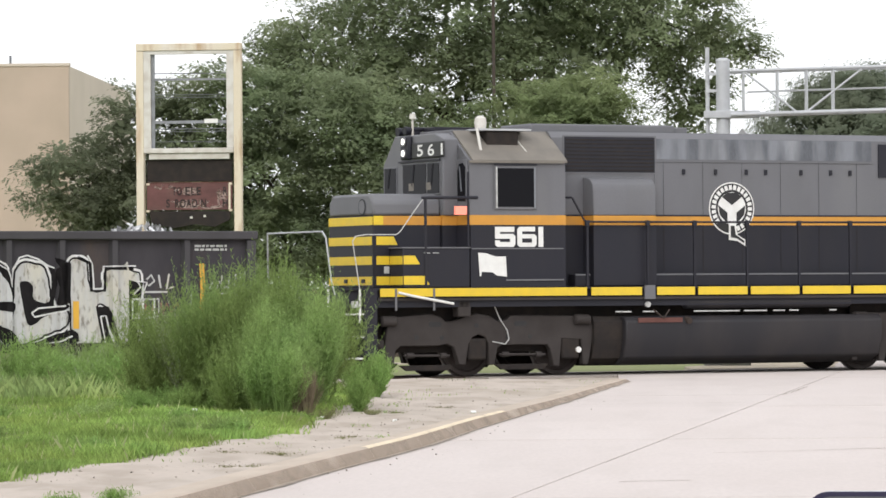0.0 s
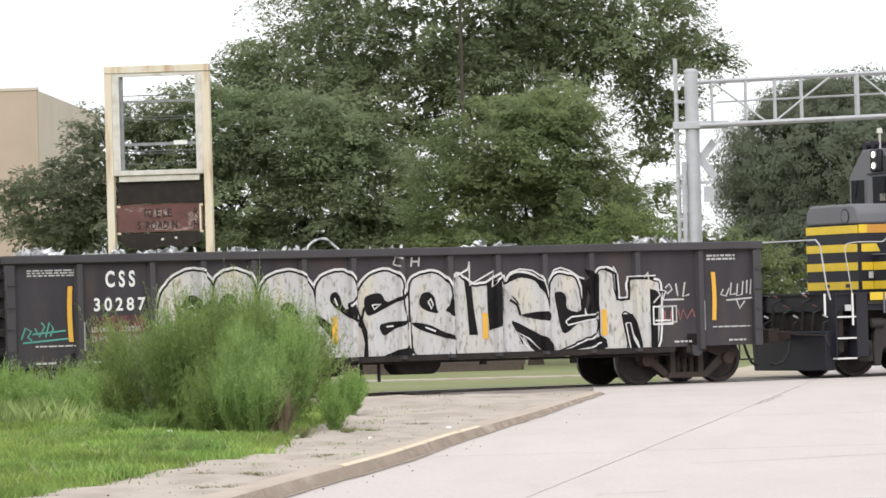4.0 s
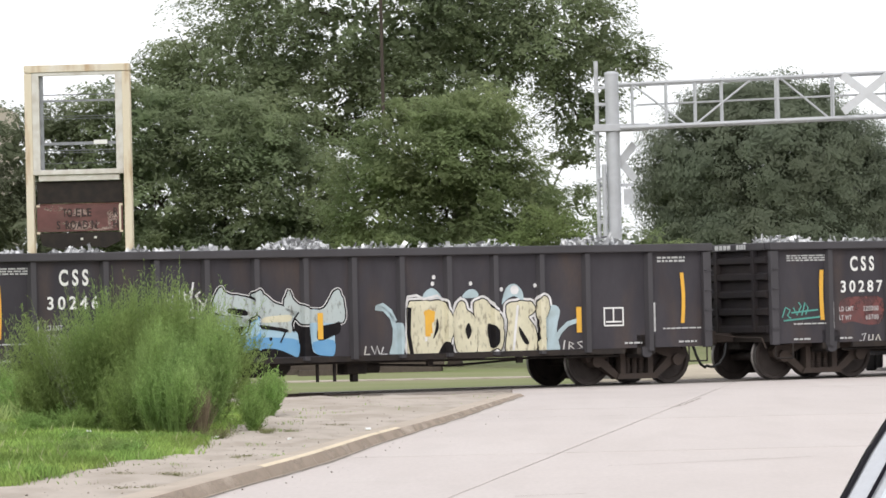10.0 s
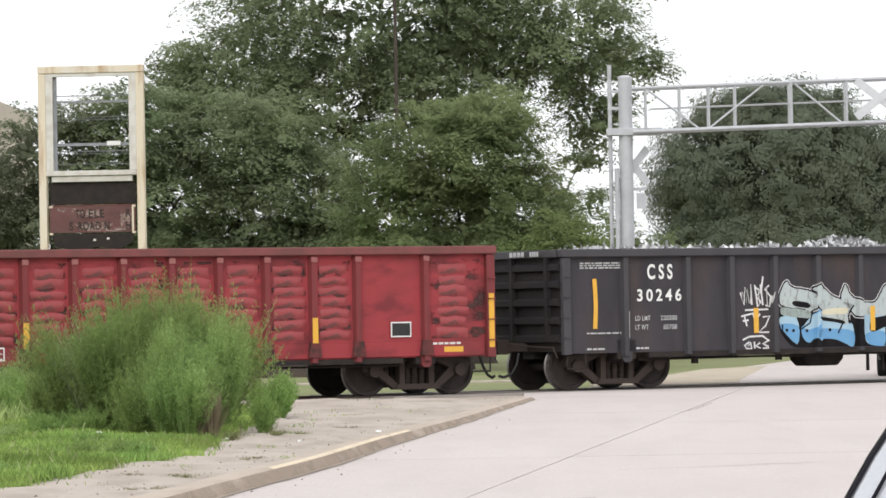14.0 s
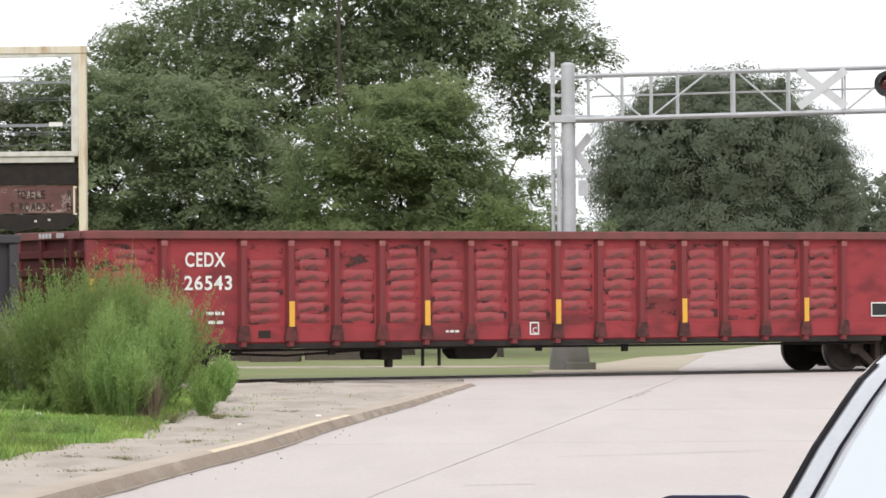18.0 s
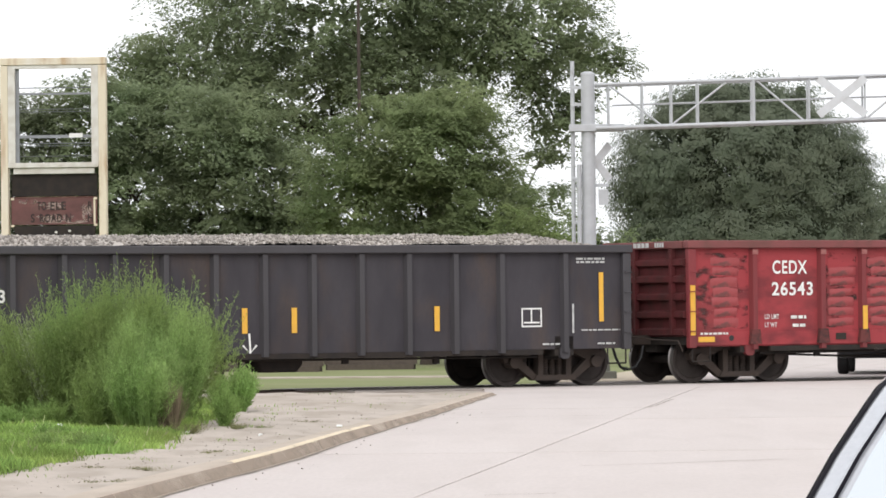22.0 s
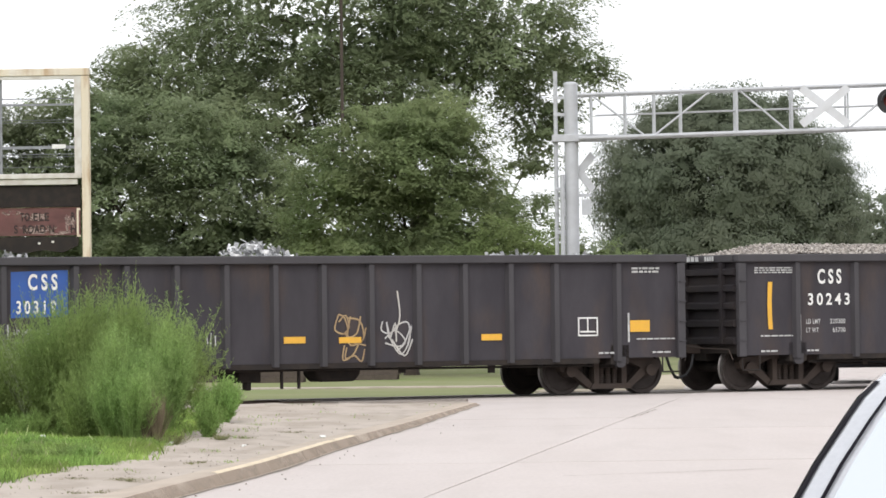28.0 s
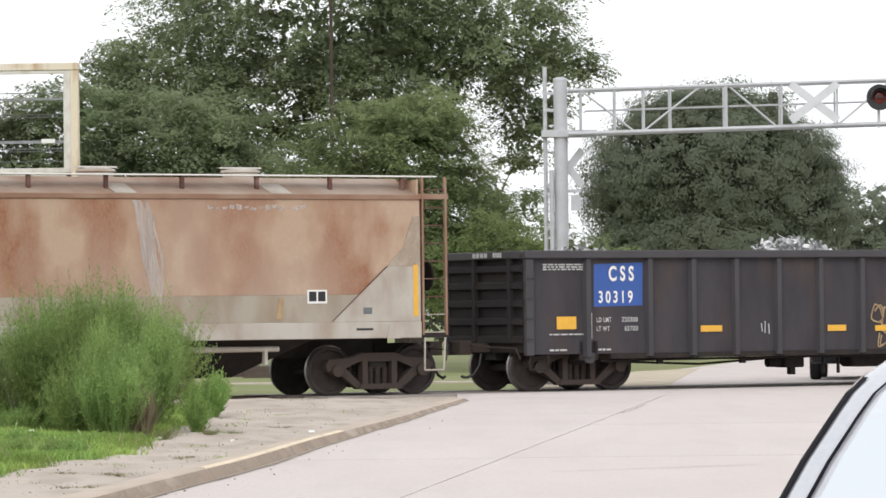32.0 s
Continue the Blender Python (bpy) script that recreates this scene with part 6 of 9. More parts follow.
scribble(g87, [[(12.11, 2.24), (12.2, 2.08), (12.23, 1.66), (12.39, 1.66), (12.4, 2.04), (13.02, 2.05)], [(12.35, 1.17), (12.45, 1.18), (12.57, 0.69), (12.44, 0.69), (12.35, 1.17)], [(13.02, 1.78), (13.23, 1.76), (13.11, 1.46)]], 0.028, WHITE_SPRAY)
scribble(g87, [[(12.77, 2.02), (12.85, 2.12), (12.89, 1.82), (13.05, 1.78), (13.11, 1.68), (12.96, 1.54)], [(13.22, 1.81), (13.31, 1.89), (13.37, 1.78), (13.26, 1.7), (13.22, 1.76)], [(13.45, 1.89), (13.49, 1.66)], [(13.65, 1.91), (13.6, 1.64), (13.74, 1.68)], [(13.17, 1.59), (13.62, 1.59)], [(13.11, 1.46), (13.45, 1.47), (13.45, 1.17), (13.11, 1.15), (13.11, 1.46)]], 0.035, SILVER_SPRAY)
scribble(g87, [[(13.49, 1.4), (13.53, 1.2), (13.6, 1.4), (13.68, 1.23), (13.8, 1.4), (13.85, 1.25)], [(13.2, 1.38), (13.2, 1.22), (13.32, 1.22), (13.34, 1.38)]], 0.03, ROSE_SPRAY)
scribble(g87, [[(14.49, 1.76), (14.43, 1.66), (14.55, 1.63), (14.62, 1.78)], [(14.67, 1.88), (14.64, 1.65), (14.76, 1.67)], [(14.81, 1.86), (14.78, 1.63), (14.9, 1.65), (14.93, 1.9)], [(15.02, 1.92), (15, 1.67)], [(15.11, 1.94), (15.08, 1.65), (15.18, 1.71)], [(14.55, 1.55), (15.19, 1.59)], [(14.78, 1.55), (14.84, 1.39), (14.96, 1.53)]], 0.03, SILVER_SPRAY)
scribble(g87, [[(0.29, 1.2), (0.37, 1.4), (0.48, 1.34), (0.41, 1.24), (0.49, 1.18)], [(0.55, 1.39), (0.63, 1.24), (0.73, 1.42), (0.67, 1.49)], [(0.74, 1.23), (0.82, 1.49), (0.89, 1.38), (0.83, 1.25)], [(0.32, 1.14), (1.17, 1.2)], [(0.5, 1.29), (1.12, 1.34)]], 0.03, GREEN_SPRAY)
scribble(g87, [[(2.13, 0.83), (2.22, 0.86), (2.16, 0.7), (2.07, 0.72)], [(2.3, 0.83), (2.28, 0.72), (2.38, 0.73), (2.39, 0.83)], [(2.45, 0.71), (2.51, 0.83), (2.56, 0.69)]], 0.03, SILVER_SPRAY)
g87.paint("overpaint", smooth([(1.66, 1.51), (2.21, 1.58), (2.63, 1.53), (2.63, 1.1), (2.31, 1.02), (1.91, 1.1), (1.68, 1.08)], 3), RED_SPRAY, 1, "dull red painted-out patch")
for x in [3.29, 6.32, 9.38, 11.89]:
    g87.bar(x, 0.96, 1.44)
scribble(g87, [[(7.69, 2.47), (7.58, 2.5), (7.53, 2.37), (7.64, 2.33)], [(7.91, 2.49), (7.89, 2.32)], [(8.06, 2.49), (8.04, 2.32)], [(7.91, 2.41), (8.05, 2.41)]], 0.035, SILVER_SPRAY)
g87.bar(1.22, 1.14, 2.11, 0.09, -0.02)
g87.bar(14.27, 1.18, 2.09, 0.09, 0.02)
scribble(g46, [[(3.96, 1.8), (4.04, 1.56), (4.07, 1.9), (4.19, 1.58), (4.2, 1.96), (4.22, 1.56)], [(4.29, 1.94), (4.35, 1.52), (4.43, 1.61), (4.32, 1.72), (4.43, 1.83), (4.29, 1.9)], [(4.42, 1.95), (4.47, 1.55)], [(4.48, 2.1), (4.43, 1.77)], [(4.62, 1.93), (4.52, 1.86), (4.65, 1.71), (4.62, 1.52), (4.53, 1.55)], [(4.06, 1.46), (4.59, 1.47)], [(3.97, 1.34), (4.21, 1.39)], [(4.04, 1.36), (4.1, 1.15)], [(4.01, 1.25), (4.14, 1.27)], [(4.23, 1.41), (4.29, 1.23), (4.4, 1.39)], [(4.46, 1.32), (4.62, 1.34), (4.52, 1.15), (4.35, 1.03), (4.6, 1.03)], [(4.0, 0.89), (4.15, 0.95), (4.45, 0.96), (4.6, 0.86)], [(4.15, 0.85), (4.04, 0.78), (4.08, 0.72), (4.2, 0.72), (4.17, 0.84)], [(4.26, 0.85), (4.27, 0.72)], [(4.39, 0.83), (4.3, 0.77), (4.4, 0.72)], [(4.56, 0.86), (4.45, 0.81), (4.57, 0.76), (4.59, 0.72), (4.45, 0.72)]], 0.035, WHITE_SPRAY)
scribble(g46, [[(4.0, 1.81), (4.09, 1.6), (4.12, 1.87), (4.16, 1.59)], [(4.37, 1.86), (4.39, 1.59)], [(4.56, 1.91), (4.57, 1.55)], [(4.69, 1.8), (4.65, 1.59)], [(4.11, 0.76), (4.17, 0.82)], [(4.49, 0.83), (4.55, 0.72)]], 0.02, SILVER_SPRAY)
g46.paint("graffiti_fill", smooth([(4.83, 1.39), (5.19, 1.32), (5.3, 1.25), (5.54, 1.43), (5.76, 1.53), (6.15, 1.35), (6.55, 1.41), (6.9, 1.55), (7.27, 1.59), (7.28, 0.72), (7.01, 0.72), (6.79, 0.72), (6.55, 0.72), (5.57, 0.72), (5.18, 0.73), (4.97, 0.89), (4.84, 1.11)], 3), BLACK_SPRAY, 1.5, "black sprayed backing")
g46.paint("graffiti_fill", smooth([(4.86, 1.31), (5.24, 1.3), (5.29, 1.03), (5.29, 0.85), (5.24, 0.77), (5.1, 0.85), (4.91, 1.04)], 3), SKY_SPRAY, 2.4, "pale blue sprayed filling")
g46.paint("graffiti_fill", smooth([(4.88, 1.18), (5.27, 1.14), (5.29, 0.85), (5.24, 0.77), (5.1, 0.85), (4.93, 1.02)], 3), BLUE_SPRAY, 2.6, "blue sprayed filling")
g46.paint("graffiti_fill", smooth([(5.34, 1.09), (5.47, 1.19), (5.65, 1.39), (5.74, 1.43), (5.75, 0.95), (5.64, 0.89), (5.53, 0.81), (5.4, 0.88)], 3), BLUE_SPRAY, 2.6, "blue sprayed filling")
g46.paint("graffiti_fill", smooth([(5.4, 1.14), (5.65, 1.37), (5.73, 1.39), (5.74, 1.17), (5.53, 1.06)], 3), SKY_SPRAY, 2.8, "pale blue sprayed filling")
g46.paint("graffiti_fill", smooth([(5.78, 1.27), (6.32, 1.18), (6.54, 1.14), (6.55, 0.72), (6.4, 0.76), (6.14, 0.86), (5.88, 0.88), (5.72, 0.86), (5.72, 1.17)], 3), SKY_SPRAY, 2.4, "pale blue sprayed filling")
g46.paint("graffiti_fill", smooth([(5.72, 1.06), (6.14, 1.07), (6.55, 1.01), (6.55, 0.72), (6.4, 0.76), (6.14, 0.86), (5.88, 0.88), (5.72, 0.86)], 3), BLUE_SPRAY, 2.6, "blue sprayed filling")
g46.paint("graffiti_fill", smooth([(6.8, 1.52), (7.03, 1.55), (7.28, 1.55), (7.27, 0.72), (7.1, 0.72), (6.89, 0.77), (6.82, 0.93)], 3), SKY_SPRAY, 2.4, "pale blue sprayed filling")
g46.paint("graffiti_fill", smooth([(6.85, 0.97), (7.27, 1.0), (7.27, 0.72), (7.1, 0.72), (6.9, 0.77)], 3), BLUE_SPRAY, 2.6, "blue sprayed filling")
letter(g46, [(4.86, 1.73), (5.01, 1.99), (5.16, 1.88), (5.51, 1.82), (5.67, 1.72), (5.65, 1.47), (5.48, 1.38), (5.43, 1.46), (4.98, 1.52), (4.87, 1.58)],
       [[(5.18, 1.62), (5.51, 1.58), (5.52, 1.48), (5.18, 1.53)]], MINT_SPRAY, 0.06, halo=0.03)
letter(g46, [(4.92, 1.5), (5.45, 1.44), (5.58, 1.39), (5.53, 1.28), (5.24, 1.3), (4.91, 1.36)],
       [[(5.24, 1.3), (5.41, 1.26), (5.38, 1.14), (5.3, 1.18)]], GREY_MINT, 0.035, halo=0.0)
letter(g46, [(5.62, 1.85), (5.79, 1.94), (5.9, 1.84), (6.11, 1.69), (6.46, 1.56), (6.55, 1.52), (6.45, 1.38), (6.4, 1.17), (6.1, 1.23), (5.8, 1.29), (5.79, 1.42), (5.68, 1.54), (5.67, 1.76)],
       [[(5.76, 1.31), (6.3, 1.23), (6.33, 1.16), (6.1, 1.2), (5.8, 1.24)]], MINT_SPRAY, 0.06, halo=0.03)
g46.paint("graffiti_fill", smooth([(5.87, 1.44), (6.15, 1.47), (6.41, 1.47), (6.39, 1.36), (6.11, 1.35), (5.84, 1.35)], 3), CREAM_SPRAY, 3.7, "yellowish sprayed shading")
letter(g46, [(6.28, 1.64), (6.38, 1.91), (6.49, 1.72), (6.73, 1.59), (7.06, 1.57), (7.24, 1.79), (7.37, 1.92), (7.48, 1.69), (7.47, 1.33), (6.94, 1.33), (6.63, 1.31), (6.52, 1.41)],
       [[(6.98, 1.24), (7.27, 1.3), (7.4, 1.33), (7.4, 1.14), (7.24, 1.07), (7.04, 1.0), (6.93, 1.04)]], MINT_SPRAY, 0.06, halo=0.03)
scribble(g46, [[(4.91, 1.17), (4.91, 1.04), (5.1, 0.85), (5.24, 0.76), (5.3, 0.85), (5.33, 1.07), (5.54, 1.19), (5.61, 1.43)], [(6.47, 1.16), (6.43, 1.31), (6.47, 1.4), (6.57, 1.52)], [(6.19, 0.98), (6.3, 1.18)]], 0.03, BLACK_SPRAY)
for x, z in [(5.01, 1.06), (5.16, 1.05), (5.47, 1.04), (6.0, 1.05)]:
    g46.paint("graffiti_dot", rounded(x - 0.03, x + 0.03, z - 0.03, z + 0.03, 0.02, 3), BLACK_SPRAY, 4)
scribble(g46, [[(8.17, 1.57), (8.28, 1.61), (8.43, 1.5), (8.53, 1.31)]], 0.10, ICE_SPRAY)
g46.paint("graffiti_letter", smooth([(8.5, 1.24), (8.63, 1.28), (8.68, 1.14), (8.65, 0.71), (8.41, 0.69), (8.47, 0.93)], 3), ICE_SPRAY, 3)
scribble(g46, [[(7.92, 0.87), (7.89, 0.72), (8, 0.72)], [(8.03, 0.87), (8.1, 0.72), (8.15, 0.87), (8.2, 0.72)], [(8.28, 0.85), (8.23, 0.72), (8.36, 0.71)]], 0.03, SILVER_SPRAY)
letter(g46, [(8.8, 0.7), (8.77, 1.13), (8.82, 1.59), (8.91, 1.68), (9.26, 1.67), (9.52, 1.67), (9.6, 1.53), (9.7, 1.35), (9.67, 1.01), (9.56, 0.79), (9.39, 0.67)], [[(9.41, 1.36), (9.44, 1.16), (9.32, 0.97), (9.37, 1.16)], [(9.47, 0.79), (9.58, 0.92), (9.68, 0.83), (9.67, 0.66), (9.44, 0.67)]], CREAM_SPRAY, 0.045)
letter(g46, [(9.75, 1.35), (9.83, 1.58), (9.96, 1.66), (10.05, 1.49), (10.21, 1.37), (10.27, 1.1), (10.2, 0.66), (9.9, 0.66), (9.77, 0.9)], [[(10, 1.14), (10.08, 1.25), (10.13, 1.08), (10.05, 0.95)]], CREAM_SPRAY, 0.045)
letter(g46, [(10.18, 1.56), (10.35, 1.69), (10.48, 1.64), (10.58, 1.51), (10.79, 1.33), (10.81, 0.98), (10.74, 0.72), (10.61, 0.77), (10.47, 0.67), (10.26, 0.67), (10.28, 1.1)], [[(10.47, 1.23), (10.68, 1.1), (10.66, 0.86), (10.52, 0.79)]], CREAM_SPRAY, 0.045)
letter(g46, [(10.88, 1.55), (11.12, 1.62), (11.38, 1.62), (11.51, 1.46), (11.34, 1.34), (11.5, 1.08), (11.49, 0.71), (11.17, 0.69), (10.85, 0.71), (10.91, 1.2)], [[(11.13, 1.16), (11.2, 1.09), (11.35, 0.86), (11.27, 0.83), (11.16, 1)]], CREAM_SPRAY, 0.045)
scribble(g46, [[(8.84, 1.56), (8.81, 1.08), (8.87, 0.7)]], 0.08, BLACK_SPRAY)
scribble(g46, [[(8.77, 1.58), (8.8, 1.76), (8.99, 1.78), (9.14, 1.71), (9.42, 1.77), (9.54, 1.68)], [(8.73, 1.51), (8.71, 1.08), (8.73, 0.72)], [(11.12, 1.56), (11.07, 1.2), (11.01, 0.72)], [(9.73, 1.44), (9.8, 1.63), (9.93, 1.73)], [(9.17, 1.04), (9.17, 0.93)]], 0.05, WHITE_SPRAY)
g46.paint("graffiti_fill", [(9.13, 1.47), (9.24, 1.52), (9.37, 1.48), (9.35, 1.30), (9.30, 1.26), (9.31, 1.08), (9.16, 1.06), (9.19, 1.25)], YELLOW_TAPE, 4.5, "orange sprayed spot")
letter(g46, [(11.52, 1.5), (11.6, 1.7), (11.76, 1.7), (11.8, 1.46), (11.68, 1.2), (11.72, 0.9), (11.66, 0.7), (11.54, 0.72), (11.56, 1.1)], (), CREAM_SPRAY, 0.04)
g46.paint("graffiti_cap", smooth([(11.7, 0.62), (11.73, 1.39), (11.88, 1.55), (12.03, 1.44), (11.95, 1.09), (12.01, 0.61)], 3), ICE_SPRAY, 2)
g46.paint("graffiti_cap", smooth([(9.12, 1.73), (9.18, 1.85), (9.32, 1.91), (9.45, 1.83), (9.52, 1.7), (9.31, 1.75)], 3), ICE_SPRAY, 2)
g46.paint("graffiti_cap", smooth([(9.95, 1.73), (10.05, 1.85), (10.21, 1.87), (10.3, 1.75), (10.13, 1.71)], 3), ICE_SPRAY, 2)
g46.paint("graffiti_cap", smooth([(10.78, 1.58), (10.88, 1.88), (11.06, 1.96), (11.22, 1.83), (11.24, 1.64), (11.06, 1.73), (10.89, 1.67)], 3), ICE_SPRAY, 2)
scribble(g46, [[(11.9, 0.86), (12.02, 1.05), (12.19, 1.19), (12.45, 1.26)], [(8.13, 1.57), (8.31, 1.54), (8.47, 1.38), (8.53, 1.17)]], 0.09, ICE_SPRAY)
scribble(g46, [[(12.11, 0.88), (12.08, 0.69)], [(12.2, 0.69), (12.21, 0.85), (12.3, 0.81), (12.23, 0.77), (12.32, 0.68)], [(12.49, 0.85), (12.39, 0.83), (12.49, 0.74), (12.39, 0.68)]], 0.03, SILVER_SPRAY)
for x, z in ((9.33, 1.99), (9.36, 2.11), (10.13, 1.98), (10.78, 1.86), (11.5, 1.92)):
    g46.paint("graffiti_dot", rounded(x - 0.035, x + 0.035, z - 0.04, z + 0.04, 0.03, 3), WHITE_SPRAY, 3)
g46.paint("graffiti_dot", rounded(10.97, 11.15, 1.76, 1.93, 0.08, 4), WHITE_SPRAY, 3)
for x in [4.31, 7.0, 9.21, 12.43]:
    g46.bar(x, 1.02, 1.50)
g46.bar(0.73, 1.16, 2.1, 0.09, 0.02)
g46.bar(14.71, 1.15, 2.11, 0.08, 0.03)
for x in [4.31, 7.29, 8.29, 11.24]:
    g43.bar(x, 1.07, 1.53)
g43.bar(0.78, 1.2, 2.12, 0.1, -0.02)
g43.bar(14.78, 1.21, 2.14, 0.1)
scribble(g43, [[(7.38, 1.07), (7.4, 0.68)], [(7.25, 0.86), (7.39, 0.67), (7.53, 0.86)]], 0.04, WHITE_PAINT)
scribble(g43, [[(5, 1.68), (5.05, 1.43), (5, 1.19)], [(5.12, 1.72), (5.18, 1.31), (5.11, 1.02)], [(5.25, 1.66), (5.23, 1.39), (5.34, 1)], [(5.37, 1.7), (5.32, 1.43)], [(5.05, 1.31), (5.27, 1.39), (5.37, 1.2)], [(5.11, 1.06), (5.14, 0.77)], [(5.25, 1), (5.23, 0.84)]], 0.05, FAINT_SPRAY)
g19.flat_bar(0.71, 1.14, 1.17, 1.41)
g19.flat_bar(3.93, 4.42, 1.09, 1.21)
g19.flat_bar(6.88, 7.32, 1.07, 1.19)
g19.flat_bar(8.01, 8.47, 1.06, 1.17)
g19.flat_bar(11, 11.44, 1.07, 1.19)
g19.flat_bar(14.25, 14.69, 1.19, 1.41)
g19.paint("number_panel", [(1.54, 1.59), (1.55, 2.4), (2.64, 2.43), (2.63, 1.61)], BLUE_PANEL, 1, "faded blue number panel")
scribble(g19, [[(8.01, 1.45), (8.15, 1.57), (8.22, 1.35), (8.1, 1.22)], [(8.25, 1.55), (8.19, 1.19), (8.38, 1.24), (8.46, 1.55)], [(8.15, 1.14), (8.47, 1.08), (8.57, 1.34)], [(8.17, 0.98), (8.14, 0.78), (8.33, 0.83), (8.47, 0.72), (8.54, 0.95)], [(8.01, 1.14), (8.57, 1.01)]], 0.03, OCHRE_SPRAY, True)
scribble(g19, [[(9.23, 2.01), (9.28, 1.54), (9.18, 1.23)], [(9, 1.44), (9.06, 1.13), (9.18, 1.42), (9.2, 1.07)], [(8.97, 1.05), (9.32, 1), (9.52, 1.37), (9.44, 1.02)], [(9.11, 1.11), (9.37, 0.81), (9.54, 1.12)]], 0.03, SILVER_SPRAY, True)
scribble(g19, [[(8.92, 1.45), (8.89, 1.29), (9.07, 1.23), (9.25, 1.39), (9.45, 1.42), (9.48, 1.11), (9.3, 0.84), (9.11, 1.06), (9.02, 1.36)], [(8.96, 1.13), (9.18, 1.28), (9.39, 1.08), (9.22, 0.91)]], 0.028, SILVER_SPRAY, True)
scribble(g19, [[(8, 1.57), (7.93, 1.3), (8.19, 1.24), (8.13, 1.52), (8, 1.59)], [(8.19, 1.52), (8.45, 1.46), (8.51, 1.13), (8.25, 1.02), (8.15, 1.24)], [(8.12, 1.02), (8.09, 0.75), (8.31, 0.86), (8.45, 1.13)]], 0.03, OCHRE_SPRAY, True)
scribble(g19, [[(5.33, 1.24), (5.35, 1.08)], [(5.42, 1.28), (5.41, 1.05)], [(5.5, 1.23), (5.51, 1.03)]], 0.022, STENCIL)



# ---- the locomotive ----
LOCO_U = 57.9
LOCO_GREY = material("loco_grey", (0.152, 0.152, 0.165), 0.55, spec=0.3, second=(0.12, 0.12, 0.125), scale=1.6, amount=0.5, stretch=(1, 1, 0.4), third=(0.24, 0.24, 0.245), third_scale=0.8, third_amount=0.35)
LOCO_BLACK = material("loco_black", (0.021, 0.021, 0.029), 0.5, spec=0.25, second=(0.03, 0.028, 0.032), scale=1.6, amount=0.5, stretch=(1, 1, 0.4))
LOCO_ORANGE = material("loco_orange", (0.60, 0.285, 0.045), 0.5, second=(0.42, 0.22, 0.06), scale=4, amount=0.4)
LOCO_YELLOW = material("loco_yellow", (0.74, 0.52, 0.035), 0.5, second=(0.55, 0.4, 0.06), scale=4, amount=0.45)
LOCO_ROOF = material("dirty_cab_roof", (0.20, 0.18, 0.155), 0.75, second=(0.12, 0.11, 0.10), scale=2.5, amount=0.6)
LOCO_STAIN = material("worn_hood_top", (0.205, 0.215, 0.24), 0.45, second=(0.085, 0.09, 0.105), scale=1.5, amount=0.95, edge=(0.44, 0.54), stretch=(1, 1, 0.22), third=(0.33, 0.34, 0.36), third_scale=1.9, third_amount=0.6)
CAB_GLASS = glass("cab_glass", (0.010, 0.010, 0.012), 0.08)
CAB_GLASS.node_tree.nodes["Principled BSDF"].inputs["Specular IOR Level"].default_value = 0.06
LOCO_TRUCK = material("oily_loco_truck", (0.050, 0.043, 0.041), 0.7, spec=0.25, second=(0.028, 0.023, 0.021), scale=2.2, amount=0.7, bump=0.3)
loco = on_track("locomotive", "grey and black diesel locomotive with yellow nose stripes", "locomotive", LOCO_U)


def lx(u):
    return u - LOCO_U


def lbox(name, u0, u1, y0, y1, z0, z1, mat, label="", bevel=0.0):
    return part(name, Shape().box(lx(u0), lx(u1), y0, y1, z0, z1), mat, loco, label, bevel)


lbox("underframe", 49.0, 66.7, -1.42, 1.42, 1.28, 1.60, LOCO_BLACK)
lbox("belly", 49.6, 66.0, -0.75, 0.75, 0.86, 1.279, UNDER)
lbox("walkway", 48.95, 66.75, -1.5, 1.5, 1.602, 1.635, LOCO_BLACK)
for y in (-1.525, 1.502):
    edge = [(49.73, 53.98), (54.08, 55.15), (55.48, 56.29)] + [(56.37 + 1.15 * k, 57.44 + 1.15 * k) for k in range(9)]
    for a, b in edge:
        lbox("sill_stripe", a, min(b, 66.6), y, y + 0.02, 1.475, 1.625, LOCO_YELLOW, "yellow walkway edge")
lbox("sill_flange", 49.7, 66.6, -1.49, 1.49, 1.40, 1.45, LOCO_TRUCK)
lbox("stanchion_bracket", 55.21, 55.43, -1.54, -1.50, 1.40, 1.66, LOCO_GREY)
lbox("toe_box", 53.9, 66.0, -1.22, -0.955, 1.64, 1.87, LOCO_BLACK, bevel=0.012)
# grey strip draws the highlight along the box's top edge
lbox("toe_box_edge", 53.9, 66.0, -1.235, -1.221, 1.845, 1.875, LOCO_GREY)
# long hood: black below, stripe, grey above
H = 0.95
lbox("hood_lower", 53.56, 66.0, -H, H, 1.64, 2.78, LOCO_BLACK)
lbox("hood_stripe", 53.56, 66.0, -H - 0.003, H + 0.003, 2.782, 2.958, LOCO_ORANGE, "orange stripe")
part("hood_upper", Shape().prism([(-H, 2.96), (H, 2.96), (H, 4.42), (H - 0.14, 4.54), (-H + 0.14, 4.54), (-H, 4.42)], "x", lx(53.56), lx(66.0)), LOCO_GREY, loco)
lbox("stripe_line", 53.56, 66.0, -H - 0.006, -H - 0.0035, 2.955, 2.985, LOCO_BLACK)
lbox("stripe_line", 53.56, 66.0, -H - 0.006, -H - 0.0035, 2.755, 2.79, LOCO_BLACK)
lbox("hood_roof_box", 53.3, 56.4, -0.62, 0.62, 4.53, 4.69, LOCO_GREY, bevel=0.03)
lbox("hood_roof_rim", 55.8, 56.75, -0.5, 0.5, 4.541, 4.66, LOCO_GREY, bevel=0.02)
